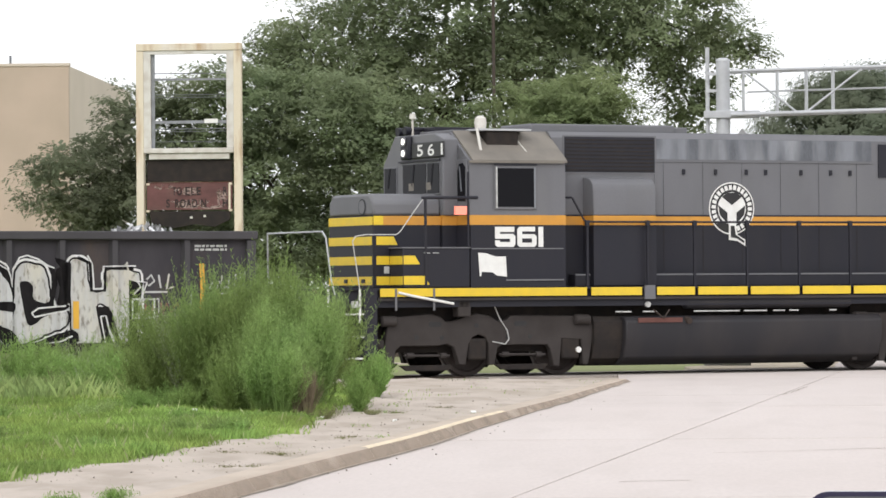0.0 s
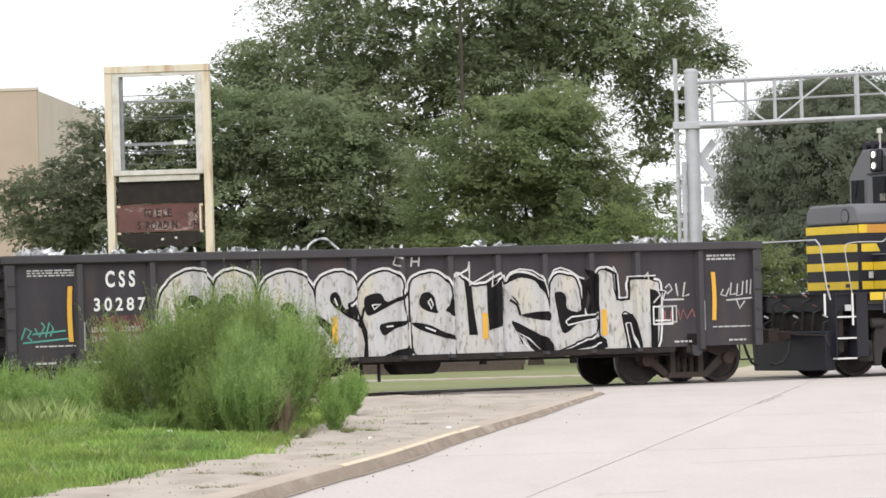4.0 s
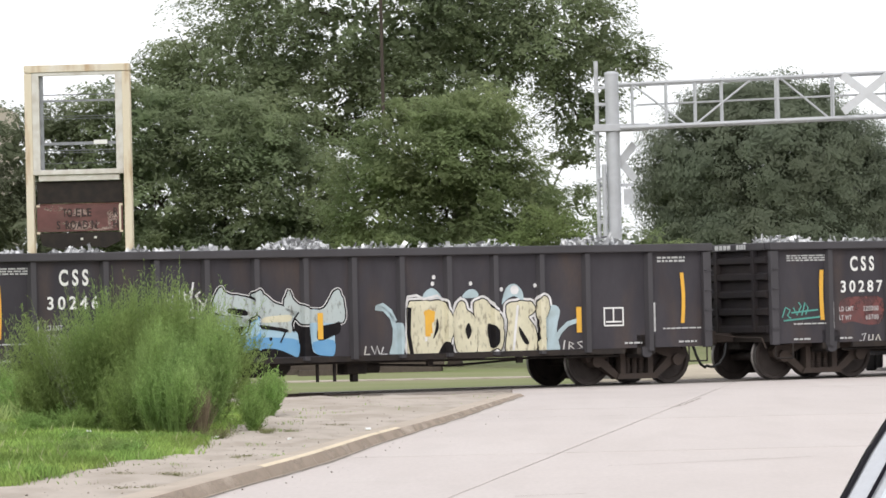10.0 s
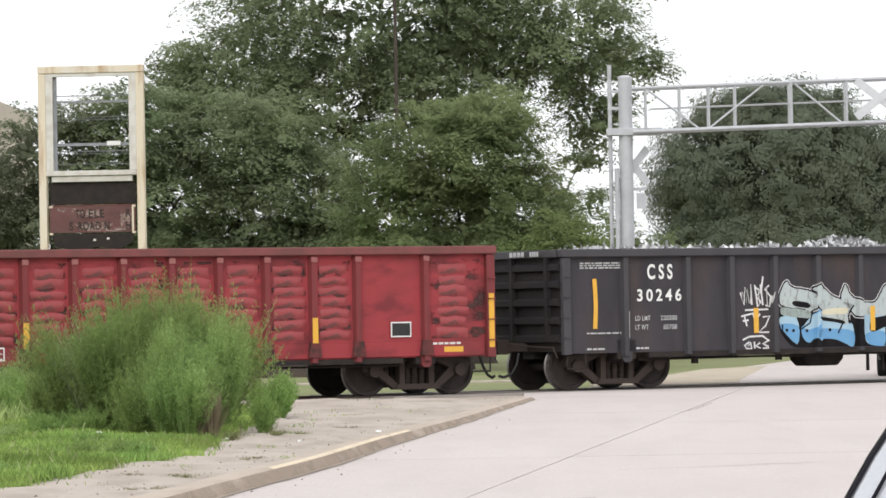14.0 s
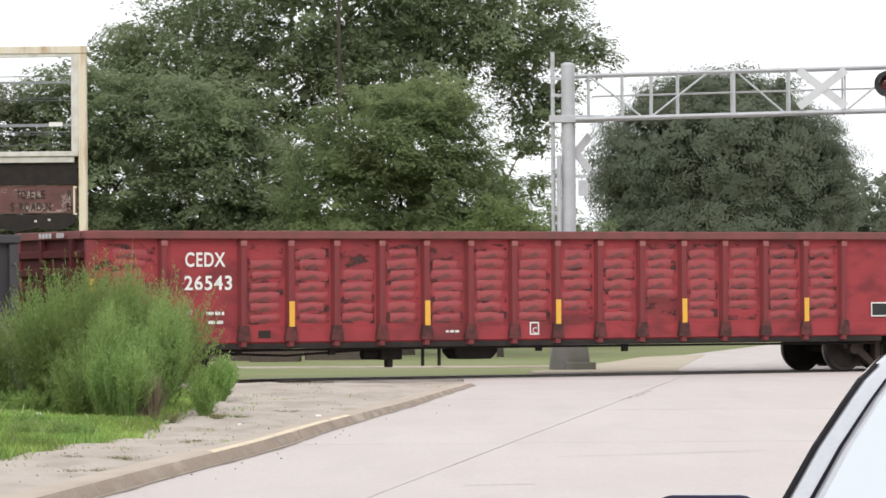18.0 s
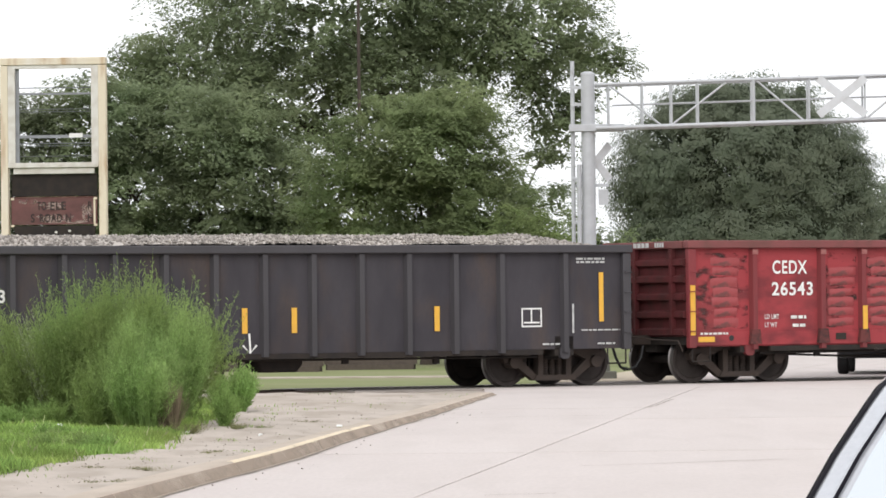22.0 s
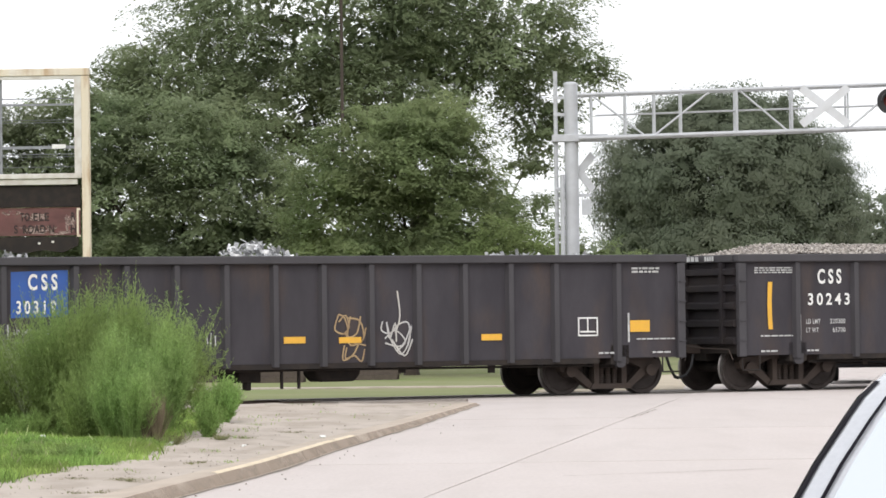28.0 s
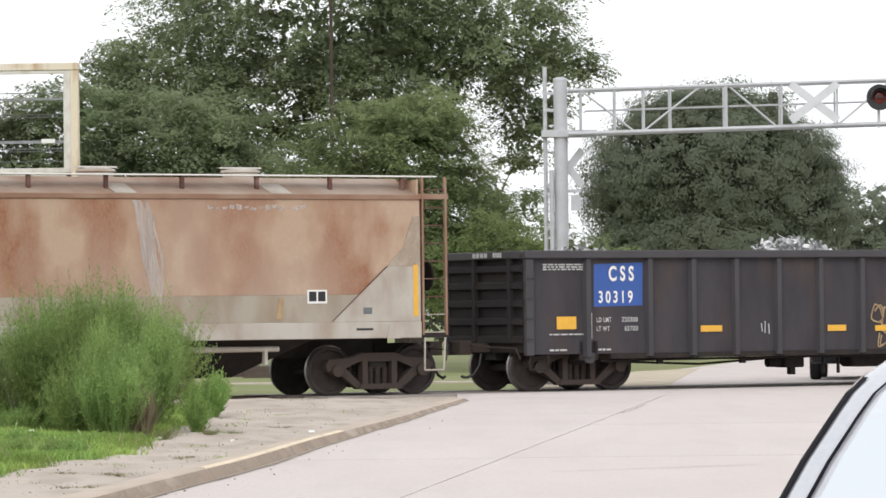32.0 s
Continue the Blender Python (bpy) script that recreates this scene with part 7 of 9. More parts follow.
lbox("grille_frame", 53.80, 55.79, -H - 0.012, -H - 0.001, 3.75, 4.47, LOCO_GREY)
lbox("intake_grille", 53.83, 55.76, -H - 0.02, -H - 0.001, 3.78, 4.44, LOCO_BLACK, "dark intake grille")
for k in range(9):
    lbox("grille_bar", 53.85, 55.74, -H - 0.03, -H - 0.021, 3.81 + k * 0.07, 3.83 + k * 0.07, UNDER)
lbox("radiator_grille", 60.75, 64.6, -H - 0.03, -H - 0.001, 3.72, 4.36, LOCO_BLACK, "dark radiator grille")
part("worn_panel", Shape().box(lx(55.8), lx(60.6), -H - 0.004, -H - 0.001, 4.03, 4.415), LOCO_STAIN, loco, "bare worn paint along the hood top")
# blower housing with a rounded shoulder
hump = [(-H, 1.66), (-1.36, 1.66), (-1.36, 3.42), (-1.33, 3.54), (-1.24, 3.63), (-1.12, 3.67), (-H, 3.68)]
part("blower_housing", Shape().prism([p for p in hump if p[1] <= 1.7] + [(-1.36, 2.78), (-H, 2.78)], "x", lx(54.22), lx(55.56)), LOCO_BLACK, loco)
part("blower_cover", Shape().prism([(-H, 2.96), (-1.36, 2.96)] + hump[2:], "x", lx(54.22), lx(55.56)), LOCO_GREY, loco, "rounded grey blower cover", bevel=0.02)
lbox("blower_stripe", 54.22, 55.56, -1.362, -H, 2.782, 2.958, LOCO_ORANGE)
# hood doors: seams, latches, hinges
for k in range(12):
    u = 55.95 + k * 0.86
    lbox("door_seam", u, u + 0.007, -H - 0.0075, -H - 0.0062, 1.9, 2.75, UNDER)
    lbox("door_seam", u, u + 0.006, -H - 0.0075, -H - 0.0062, 2.99, 3.98, LOCO_BLACK)
for u in (56.39, 57.09, 57.77, 58.2, 58.99, 59.66, 60.1):
    lbox("latch", u - 0.03, u + 0.03, -H - 0.03, -H - 0.0062, 3.75, 3.85, LOCO_BLACK)
lbox("hood_ledge", 55.76, 60.6, -H - 0.02, -H - 0.0062, 3.985, 4.02, LOCO_GREY)
lbox("hood_post", 55.76, 55.80, -H - 0.015, -H - 0.0062, 2.99, 4.45, LOCO_GREY)
for u in [54.03, 55.32] + [56.33 + 1.15 * k for k in range(9)]:
    post = lbox("handrail_post", u - 0.022, u + 0.022, -1.475, -1.43, 1.636, 2.86, LOCO_BLACK)
    part("post_cap", Shape().box(lx(u) - 0.04, lx(u) + 0.04, -1.49, -1.42, 2.75, 2.87), LOCO_BLACK, post, bevel=0.01)
part("handrail", Shape().tube([(lx(53.62), -1.36, 3.29), (lx(53.72), -1.45, 3.29), (lx(53.98), -1.45, 2.86), (lx(54.1), -1.45, 2.84), (lx(66.4), -1.45, 2.84)], 0.02, 8), LOCO_BLACK, loco)
# round emblem: plain shapes only
part("emblem_ring", Shape().lathe([(-H - 0.012, 0.50), (-H - 0.008, 0.50)], 40).moved(lx(57.44), 0, 3.11), WHITE_PAINT, loco, "round white emblem")
part("emblem_disc", Shape().lathe([(-H - 0.016, 0.475), (-H - 0.012, 0.475)], 40).moved(lx(57.44), 0, 3.11), BLACK_PAINT, loco)
for k in range(22):
    a = radians(-52 + k * 13.6)
    part("emblem_bar", Shape().box(-0.032, 0.032, -H - 0.02, -H - 0.016, -0.045, 0.045), WHITE_PAINT, loco, at=pose(lx(57.44) + 0.40 * math.sin(a - 1.3), 0, 3.11 + 0.40 * math.cos(a - 1.3), 0, math.degrees(a - 1.3), 0))
part("emblem_disc", Shape().lathe([(-H - 0.020, 0.31), (-H - 0.0165, 0.31)], 32).moved(lx(57.44), 0, 3.11), WHITE_PAINT, loco)
for pts in (((-0.22, 0.22), (0.0, 0.06), (0.22, 0.22), (0.1, 0.3), (-0.1, 0.3)), ((-0.3, 0.06), (-0.1, -0.08), (-0.1, -0.29), (-0.27, -0.12)), ((0.3, 0.06), (0.1, -0.08), (0.1, -0.29), (0.27, -0.12))):
    part("emblem_field", Shape().prism([(lx(57.44) + a, 3.11 + b) for a, b in pts], "y", -H - 0.024, -H - 0.0205), BLACK_PAINT, loco)
part("emblem_tail", Shape().prism([(lx(57.44) + a, 3.11 + b) for a, b in ((-0.07, -0.29), (0.09, -0.29), (0.12, -0.5), (0.34, -0.62), (0.3, -0.72), (0.12, -0.62), (-0.07, -0.6))], "y", -H - 0.022, -H - 0.0165), WHITE_PAINT, loco)
part("emblem_tail", Shape().prism([(lx(57.44) + a, 3.11 + b) for a, b in ((-0.03, -0.33), (0.05, -0.33), (0.08, -0.5), (0.27, -0.62), (0.26, -0.66), (0.1, -0.57), (-0.03, -0.55))], "y", -H - 0.026, -H - 0.0225), BLACK_PAINT, loco)
# cab
CABW = 1.5
cab_low = [(-CABW, 1.64), (CABW, 1.64), (CABW, 2.779), (-CABW, 2.779)]
part("cab_lower", Shape().prism(cab_low, "x", lx(51.58), lx(53.55)), LOCO_BLACK, loco)
part("cab_stripe", Shape().box(lx(51.56), lx(53.56), -CABW - 0.004, CABW + 0.004, 2.78, 2.959), LOCO_ORANGE, loco, "orange stripe")
cab_up = [(-CABW, 2.96), (CABW, 2.96), (CABW, 3.94), (0.72, 4.50), (-0.72, 4.50), (-CABW, 3.94)]
part("cab_upper", Shape().prism(cab_up, "x", lx(51.56), lx(53.55)), LOCO_GREY, loco)
for k in (-1, 1):
    part("cab_roof", Shape().prism([(k * (CABW + 0.04), 3.92), (k * (CABW + 0.04), 3.97), (k * 0.72, 4.54), (k * 0.70, 4.49)], "x", lx(51.62), lx(53.58)), LOCO_ROOF, loco, "sloping dirty cab roof", bevel=0.008)
lbox("cab_roof_top", 51.6, 53.56, -0.73, 0.73, 4.501, 4.55, LOCO_GREY, bevel=0.01)
lbox("window_frame", 52.06, 52.94, -CABW - 0.03, -CABW - 0.001, 3.06, 3.87, LOCO_GREY, bevel=0.01)
lbox("cab_window", 52.12, 52.88, -CABW - 0.036, -CABW - 0.0305, 3.11, 3.82, CAB_GLASS, "dark cab side window")
lbox("window_trim", 52.09, 52.12, -CABW - 0.042, -CABW - 0.031, 3.09, 3.84, STENCIL)
lbox("window_trim", 52.88, 52.91, -CABW - 0.042, -CABW - 0.031, 3.09, 3.84, LOCO_STAIN)
lbox("window_trim", 52.06, 52.94, -CABW - 0.05, -CABW - 0.031, 3.875, 3.90, LOCO_BLACK)
# cab front: a bay ahead of the side door, with windscreen, number board and headlights
BAY = 51.25
bay_low = [(-1.06, 2.96), (1.46, 2.96), (1.46, 3.94), (0.95, 4.48), (-0.72, 4.48), (-1.06, 4.36)]
part("cab_bay", Shape().prism(bay_low, "x", lx(BAY), lx(51.558)), LOCO_GREY, loco, bevel=0.02)
for a, b, z0, z1 in ((-0.94, -0.46, 3.38, 3.93), (-0.40, 0.56, 3.38, 3.93), (0.88, 1.34, 3.36, 3.88)):
    frame_ = lbox("windscreen_frame", BAY - 0.02, BAY - 0.001, a - 0.03, b + 0.03, z0 - 0.03, z1 + 0.03, LOCO_GREY, bevel=0.008)
    part("windscreen", Shape().box(lx(BAY - 0.032), lx(BAY - 0.0205), a, b, z0, z1), CAB_GLASS, frame_, "dark windscreen pane")
    part("wiper", Shape().tube([(lx(BAY - 0.045), (a + b) / 2, z1), (lx(BAY - 0.045), (a + b) / 2 + 0.08, z0 + 0.15)], 0.008, 5), LOCO_BLACK, frame_)
for a in (-0.62, 0.1):
    part("seat_back", Shape().box(lx(BAY - 0.036), lx(BAY - 0.0325), a, a + 0.2, 3.44, 3.58), LOCO_ROOF, loco, "pale seat back behind the glass")
lbox("brow", BAY - 0.05, BAY - 0.001, -0.95, 0.72, 3.97, 4.0, LOCO_BLACK)
lbox("number_board", BAY - 0.05, BAY - 0.001, -1.16, 0.16, 4.03, 4.33, BLACK_PAINT, "black number board", bevel=0.03)
nb = lettering("board_number", "561", 0.21, WHITE_PAINT, loco, 0, 0, 0, bold=0.004, width=1.06, gap=1.5)
nb.matrix_basis = pose(lx(BAY - 0.055), -0.09, 4.075, 0, 0, -90)
lamp_box = lbox("headlight_box", BAY - 0.09, BAY - 0.001, 0.18, 0.56, 4.02, 4.47, LOCO_BLACK, bevel=0.04)
HEADLIGHT = glow("dim_headlight", (1.0, 0.97, 0.9), 1.1)
for z in (4.14, 4.36):
    part("headlight_rim", Shape().cyl((lx(BAY - 0.115), 0.37, z), (lx(BAY - 0.091), 0.37, z), 0.085, 16), LOCO_GREY, lamp_box)
    part("headlight", Shape().cyl((lx(BAY - 0.13), 0.37, z), (lx(BAY - 0.116), 0.37, z), 0.058, 16), HEADLIGHT, lamp_box, "lit round headlight")
door = lbox("cab_door", 51.53, 51.559, -1.46, -1.03, 2.965, 3.98, LOCO_GREY, "narrow front cab door", bevel=0.01)
part("door_window", Shape().prism([(-1.40, 3.22), (-1.10, 3.22), (-1.10, 3.78), (-1.16, 3.90), (-1.30, 3.92), (-1.40, 3.84)], "x", lx(51.518), lx(51.5295)), CAB_GLASS, door, "dark door window")
# pale rod laid on the glass as a painted glint
part("door_glint", Shape().tube([(lx(51.512), -1.2, 3.86), (lx(51.512), -1.27, 3.4)], 0.012, 5), LOCO_STAIN, door)
lbox("cab_door_foot", 51.53, 51.559, -1.46, -1.03, 1.7, 2.775, LOCO_BLACK)
lbox("cab_front_stripe", 51.545, 51.559, -1.5, -1.0, 2.782, 2.957, LOCO_ORANGE)
lbox("bay_foot", BAY, 51.558, -1.02, 0.94, 1.64, 2.779, LOCO_BLACK)
lbox("bay_stripe", BAY - 0.003, 51.557, -1.023, 0.94, 2.781, 2.958, LOCO_ORANGE)
lbox("drip_rail", 51.53, 53.5, -CABW - 0.06, -CABW - 0.041, 3.915, 3.955, LOCO_ROOF)
# small reddish placard, given a weak glow of its own
PLACARD = glow("glowing_placard", (1.0, 0.28, 0.2), 0.3)
lbox("side_placard", 51.27, 51.5, -CABW - 0.012, -CABW + 0.05, 2.965, 3.12, PLACARD, "small pink placard with an added glow")
# painted number in square strokes
STROKE_5 = [(0, 0.37), (0.40, 0.37), (0.40, 0.275), (0.10, 0.275), (0.10, 0.24), (0.37, 0.24), (0.42, 0.20), (0.42, 0.045), (0.375, 0), (0.045, 0), (0, 0.045), (0, 0.12), (0.10, 0.12), (0.10, 0.09), (0.31, 0.09), (0.31, 0.15), (0, 0.15)]
STROKE_6 = [(0.045, 0.37), (0.37, 0.37), (0.37, 0.285), (0.10, 0.285), (0.10, 0.235), (0.355, 0.235), (0.40, 0.195), (0.40, 0.045), (0.355, 0), (0.045, 0), (0, 0.045), (0, 0.325)]
for u, pts in ((52.08, STROKE_5), (52.54, STROKE_6), (52.98, [(0, 0), (0.10, 0), (0.10, 0.37), (0, 0.37)])):
    part("loco_number", Shape().prism([(lx(u) + a, 2.375 + b) for a, b in pts], "y", -CABW - 0.008, -CABW - 0.001), WHITE_PAINT, loco, "white painted number")
part("number_field", Shape().box(lx(52.64), lx(52.84), -CABW - 0.012, -CABW - 0.0085, 2.455, 2.53), LOCO_BLACK, loco)
flag = [(51.73, 2.27), (51.90, 2.26), (51.98, 2.23), (52.1, 2.20), (52.30, 2.20), (52.32, 1.83), (52.12, 1.85), (52.02, 1.91), (51.80, 1.92), (51.79, 1.84), (51.76, 1.84)]
part("flag_decal", Shape().prism([(lx(a), b) for a, b in flag], "y", -CABW - 0.006, -CABW - 0.001), WHITE_PAINT, loco, "white flag-shaped decal")
lbox("cab_ledge", 52.3, 53.5, -CABW - 0.02, -CABW - 0.001, 1.755, 1.78, LOCO_GREY)
# this ridge is grey so that its colour gives a slight highlight
lbox("cab_ledge", 51.6, 53.5, -CABW - 0.012, -CABW - 0.001, 2.335, 2.355, LOCO_GREY)
# battery box beside the nose, ahead of the cab
lbox("battery_box", 50.2, 51.56, -CABW, -H - 0.012, 1.64, 2.35, LOCO_BLACK, bevel=0.015)
lbox("battery_lid", 50.17, 51.575, -CABW - 0.012, -H - 0.012, 2.351, 2.375, LOCO_GREY)
lbox("lid_latch", 50.62, 50.74, -CABW - 0.02, -CABW - 0.0125, 2.26, 2.275, STENCIL)
lbox("lid_latch", 50.80, 50.92, -CABW - 0.02, -CABW - 0.0125, 2.26, 2.275, STENCIL)
# short nose with stripes round it
part("nose_upper", Shape().prism([(-H, 2.96), (H, 2.96), (H, 3.2), (H - 0.16, 3.36), (-H + 0.16, 3.36), (-H, 3.2)], "x", lx(49.87), lx(51.248)), LOCO_GREY, loco, bevel=0.05)
lbox("nose_lower", 49.872, 51.248, -H + 0.002, H - 0.002, 1.637, 2.958, LOCO_BLACK, bevel=0.02)
for z, tip in ((2.785, None), (2.42, 50.36), (2.06, 50.19), (1.69, 50.19)):
    lbox("nose_stripe", 49.858, 49.87, -H + 0.02, H - 0.02, z, z + 0.155, LOCO_YELLOW, "yellow nose stripe")
    if tip is None:
        lbox("nose_stripe", 49.875, 50.07, -H - 0.006, -H - 0.0005, z, z + 0.165, LOCO_YELLOW)
        lbox("nose_stripe", 50.07, 51.245, -H - 0.006, -H - 0.0005, z, z + 0.165, LOCO_ORANGE, "orange nose stripe")
    else:
        slant = 0.08 if tip > 50.2 else 0.0
        part("nose_stripe", Shape().prism([(lx(49.93), z), (lx(tip), z), (lx(tip - slant), z + 0.155), (lx(49.93), z + 0.155)], "y", -H - 0.006, -H - 0.0005), LOCO_YELLOW, loco, "yellow nose stripe")
for z, tip in ((2.06, 50.54), (1.69, 50.73)):
    lbox("box_stripe", 50.19, 50.1995, -CABW + 0.02, -H - 0.02, z, z + 0.155, LOCO_YELLOW)
    part("box_stripe", Shape().prism([(lx(50.21), z), (lx(tip), z), (lx(tip - 0.1), z + 0.16), (lx(50.21), z + 0.16)], "y", -CABW - 0.006, -CABW - 0.0005), LOCO_YELLOW, loco, "slanted yellow stripe end")
for y in (-0.62, 0.12):
    lbox("nose_lug", 49.84, 49.857, y, y + 0.13, 1.73, 1.80, BLACK_PAINT)
lbox("nose_edge", 49.85, 49.872, -H - 0.012, -H + 0.018, 1.64, 2.6, LOCO_BLACK)
part("nose_emblem", Shape().lathe([(-0.004, 0.15), (0.0, 0.15)], 24, "x").moved(lx(49.862), -0.5, 3.12), LOCO_BLACK, loco)
part("nose_emblem", Shape().lathe([(-0.006, 0.125), (-0.002, 0.125)], 24, "x").moved(lx(49.86), -0.5, 3.12), LOCO_GREY, loco)
lbox("nose_placard", 50.08, 50.185, -H - 0.012, -H - 0.007, 1.90, 2.03, STENCIL, "small warning placard")
# front platform, steps, handrails, pilot
for end, k in ((48.95, 1), (66.75, -1)):
    part("pilot", Shape().prism([(-1.4, 1.6), (1.4, 1.6), (1.4, 0.5), (0.5, 0.16), (-0.5, 0.16), (-1.4, 0.5)], "x", lx(end + k * 0.1), lx(end + k * 0.22)), UNDER, loco, "black pilot plate")
    for y in (-1.34, 1.34):
        for i, z in enumerate((0.38, 0.77, 1.18)):
            a, b = sorted((lx(end + k * 0.02), lx(end + k * 0.46)))
            part("step", Shape().box(a, b, y - 0.16, y + 0.16, z - 0.03, z), WHITE_PAINT if y < 0 else LOCO_BLACK, loco, "white-edged step" if y < 0 else "")
        a, b = sorted((lx(end - k * 0.01), lx(end + k * 0.018)))
        part("step_side", Shape().box(a, b, y - 0.17, y + 0.17, 0.4, 1.6), LOCO_BLACK, loco)
        a, b = sorted((lx(end + k * 0.462), lx(end + k * 0.72)))
        part("step_side", Shape().box(a, b, y - 0.17, y + 0.17, 0.4, 1.6), LOCO_BLACK, loco)
    rail = [(lx(end - k * 0.1), -1.48, 1.5), (lx(end - k * 0.16), -1.45, 1.75), (lx(end - k * 0.22), -1.35, 2.55), (lx(end - k * 0.22), -1.2, 2.66), (lx(end - k * 0.22), -0.4, 2.66), (lx(end - k * 0.22), 1.2, 2.66), (lx(end - k * 0.1), 1.45, 1.7)]
    part("end_handrail", Shape().tube(rail, 0.016, 8), GREY_PAINT, loco, "pale bent handrail")
    rail = [(lx(end + k * 0.38), -1.5, 1.6), (lx(end + k * 0.24), -1.5, 2.48), (lx(end + k * 0.30), -1.5, 2.57), (lx(end + k * 0.5), -1.5, 2.6), (lx(end + k * 1.12), -1.5, 2.6), (lx(end + k * 1.2), -1.5, 2.66), (lx(end + k * 1.66), -1.5, 3.25)]
    part("handrail", Shape().tube(rail, 0.010, 8), STENCIL if k > 0 else LOCO_BLACK, loco)
    part("handrail", Shape().tube([(lx(end + k * 1.64), -1.5, 3.27), (lx(end + k * 2.78), -1.5, 3.28)], 0.028, 8), LOCO_BLACK, loco)
    part("rail_post", Shape().cyl((lx(end + k * 1.71), -1.5, 1.64), (lx(end + k * 1.71), -1.5, 3.27), 0.028, 8), LOCO_BLACK, loco)
    part("rail_post", Shape().cyl((lx(end + k * 2.58), -1.505, 2.37), (lx(end + k * 2.58), -1.505, 3.75), 0.022, 8), LOCO_BLACK, loco)
    for du, z0 in ((-0.26, 1.2), (0.37, 1.0)):
        part("grab_pole", Shape().cyl((lx(end + k * du), -1.52, z0), (lx(end + k * du), -1.52, 1.62), 0.022, 8), WHITE_PAINT, loco, "white grab pole beside the steps")
    part("step_box", Shape().box(min(lx(end + k * 0.2), lx(end + k * 0.33)), max(lx(end + k * 0.2), lx(end + k * 0.33)), -1.53, -1.505, 1.28, 1.40), STENCIL, loco)
    part("plough", Shape().prism([(-1.38, 0.9), (1.38, 0.9), (1.3, 0.14), (-1.3, 0.14)], "x", lx(end - k * 0.16), lx(end + k * 0.08)), LOCO_BLACK, loco, "black plough blade", bevel=0.02)
    coupler(loco, lx(end - k * 0.05), -k)
    for j in range(7):
        y, top_ = -1.25 + 0.36 * j, 1.15 + 0.2 * (j % 3)
        hose = part("hose", Shape().tube([(lx(end + k * 0.1), y, top_), (lx(end - k * 0.1), y + 0.05, top_ - 0.1), (lx(end - k * 0.13), y + 0.1, 0.75), (lx(end), y + 0.16, 0.45)], 0.026, 6), BLACK_PAINT, loco)
        part("hose_end", Shape().box(lx(end) - 0.05, lx(end) + 0.05, y + 0.12, y + 0.2, 0.38, 0.46), STENCIL if j % 2 else TRUCK, hose)
        part("valve_handle", Shape().cyl((lx(end - k * 0.04), y, top_ + 0.02), (lx(end - k * 0.04), y + 0.14, top_ + 0.06), 0.018, 6), STENCIL if j % 3 == 0 else RUST, hose)
    part("draft_box", Shape().box(min(lx(end - k * 0.05), lx(end + k * 0.1)), max(lx(end - k * 0.05), lx(end + k * 0.1)), -0.35, 0.35, 0.55, 1.12), UNDER, loco)
part("cut_lever", Shape().tube([(lx(50.08), -1.54, 1.55), (lx(50.35), -1.55, 1.49), (lx(51.19), -1.57, 1.34)], 0.024, 8), WHITE_PAINT, loco, "white lever along the sill")
for u in (50.04, 50.81):
    part("lever_hanger", Shape().box(lx(u) - 0.02, lx(u) + 0.02, -1.535, -1.527, 1.22, 1.62), LOCO_GREY, loco)
lbox("sill_column", 51.35, 51.62, -1.42, -1.2, 1.1, 1.40, LOCO_TRUCK, bevel=0.02)
# fuel tank and air reservoir
LOCO_TANK = material("grimy_tank_paint", (0.026, 0.025, 0.029), 0.55, spec=0.3, second=(0.05, 0.043, 0.042), scale=1.3, amount=0.7, stretch=(1, 1, 0.5))
tank = [(-1.36, 1.08), (-1.45, 0.98), (-1.45, 0.62), (-1.32, 0.30), (-1.0, 0.16), (1.0, 0.16), (1.32, 0.30), (1.45, 0.62), (1.45, 0.98), (1.36, 1.08)]
part("fuel_tank", Shape().prism(tank, "x", lx(54.85), lx(60.5)), LOCO_TANK, loco, "big grimy fuel tank", bevel=0.03)
part("tank_end", Shape().prism([(a * 0.9, b) for a, b in tank], "x", lx(54.25), lx(54.845)), UNDER, loco)
part("main_reservoir", Shape().lathe([(lx(56.15), 0.08), (lx(56.2), 0.125), (lx(59.8), 0.125), (lx(59.86), 0.08)], 18, "x").moved(0, -1.3, 1.335), LOCO_TANK, loco)
part("tank_filler", Shape().cyl((lx(56.18), -1.52, 0.98), (lx(56.18), -1.40, 1.02), 0.06).tube([(lx(55.4), -1.5, 1.2), (lx(55.62), -1.52, 1.04), (lx(55.75), -1.5, 1.2)], 0.014), TRUCK, loco)
lbox("tank_strap", 55.1, 56.05, -1.47, -1.451, 0.96, 1.05, RUST)
part("drain_cock", Shape().cyl((lx(55.32), -1.46, 1.30), (lx(55.32), -1.40, 1.30), 0.055, 12), STENCIL, loco)
for a, b in ((54.62, 54.95), (55.2, 55.5), (56.3, 57.3), (57.4, 57.9), (58.05, 58.3), (58.4, 58.6), (59.3, 59.45)):
    part("sill_pipe", Shape().tube([(lx(a), -1.46, 1.165), (lx(b), -1.46, 1.165)], 0.014), STENCIL, loco)


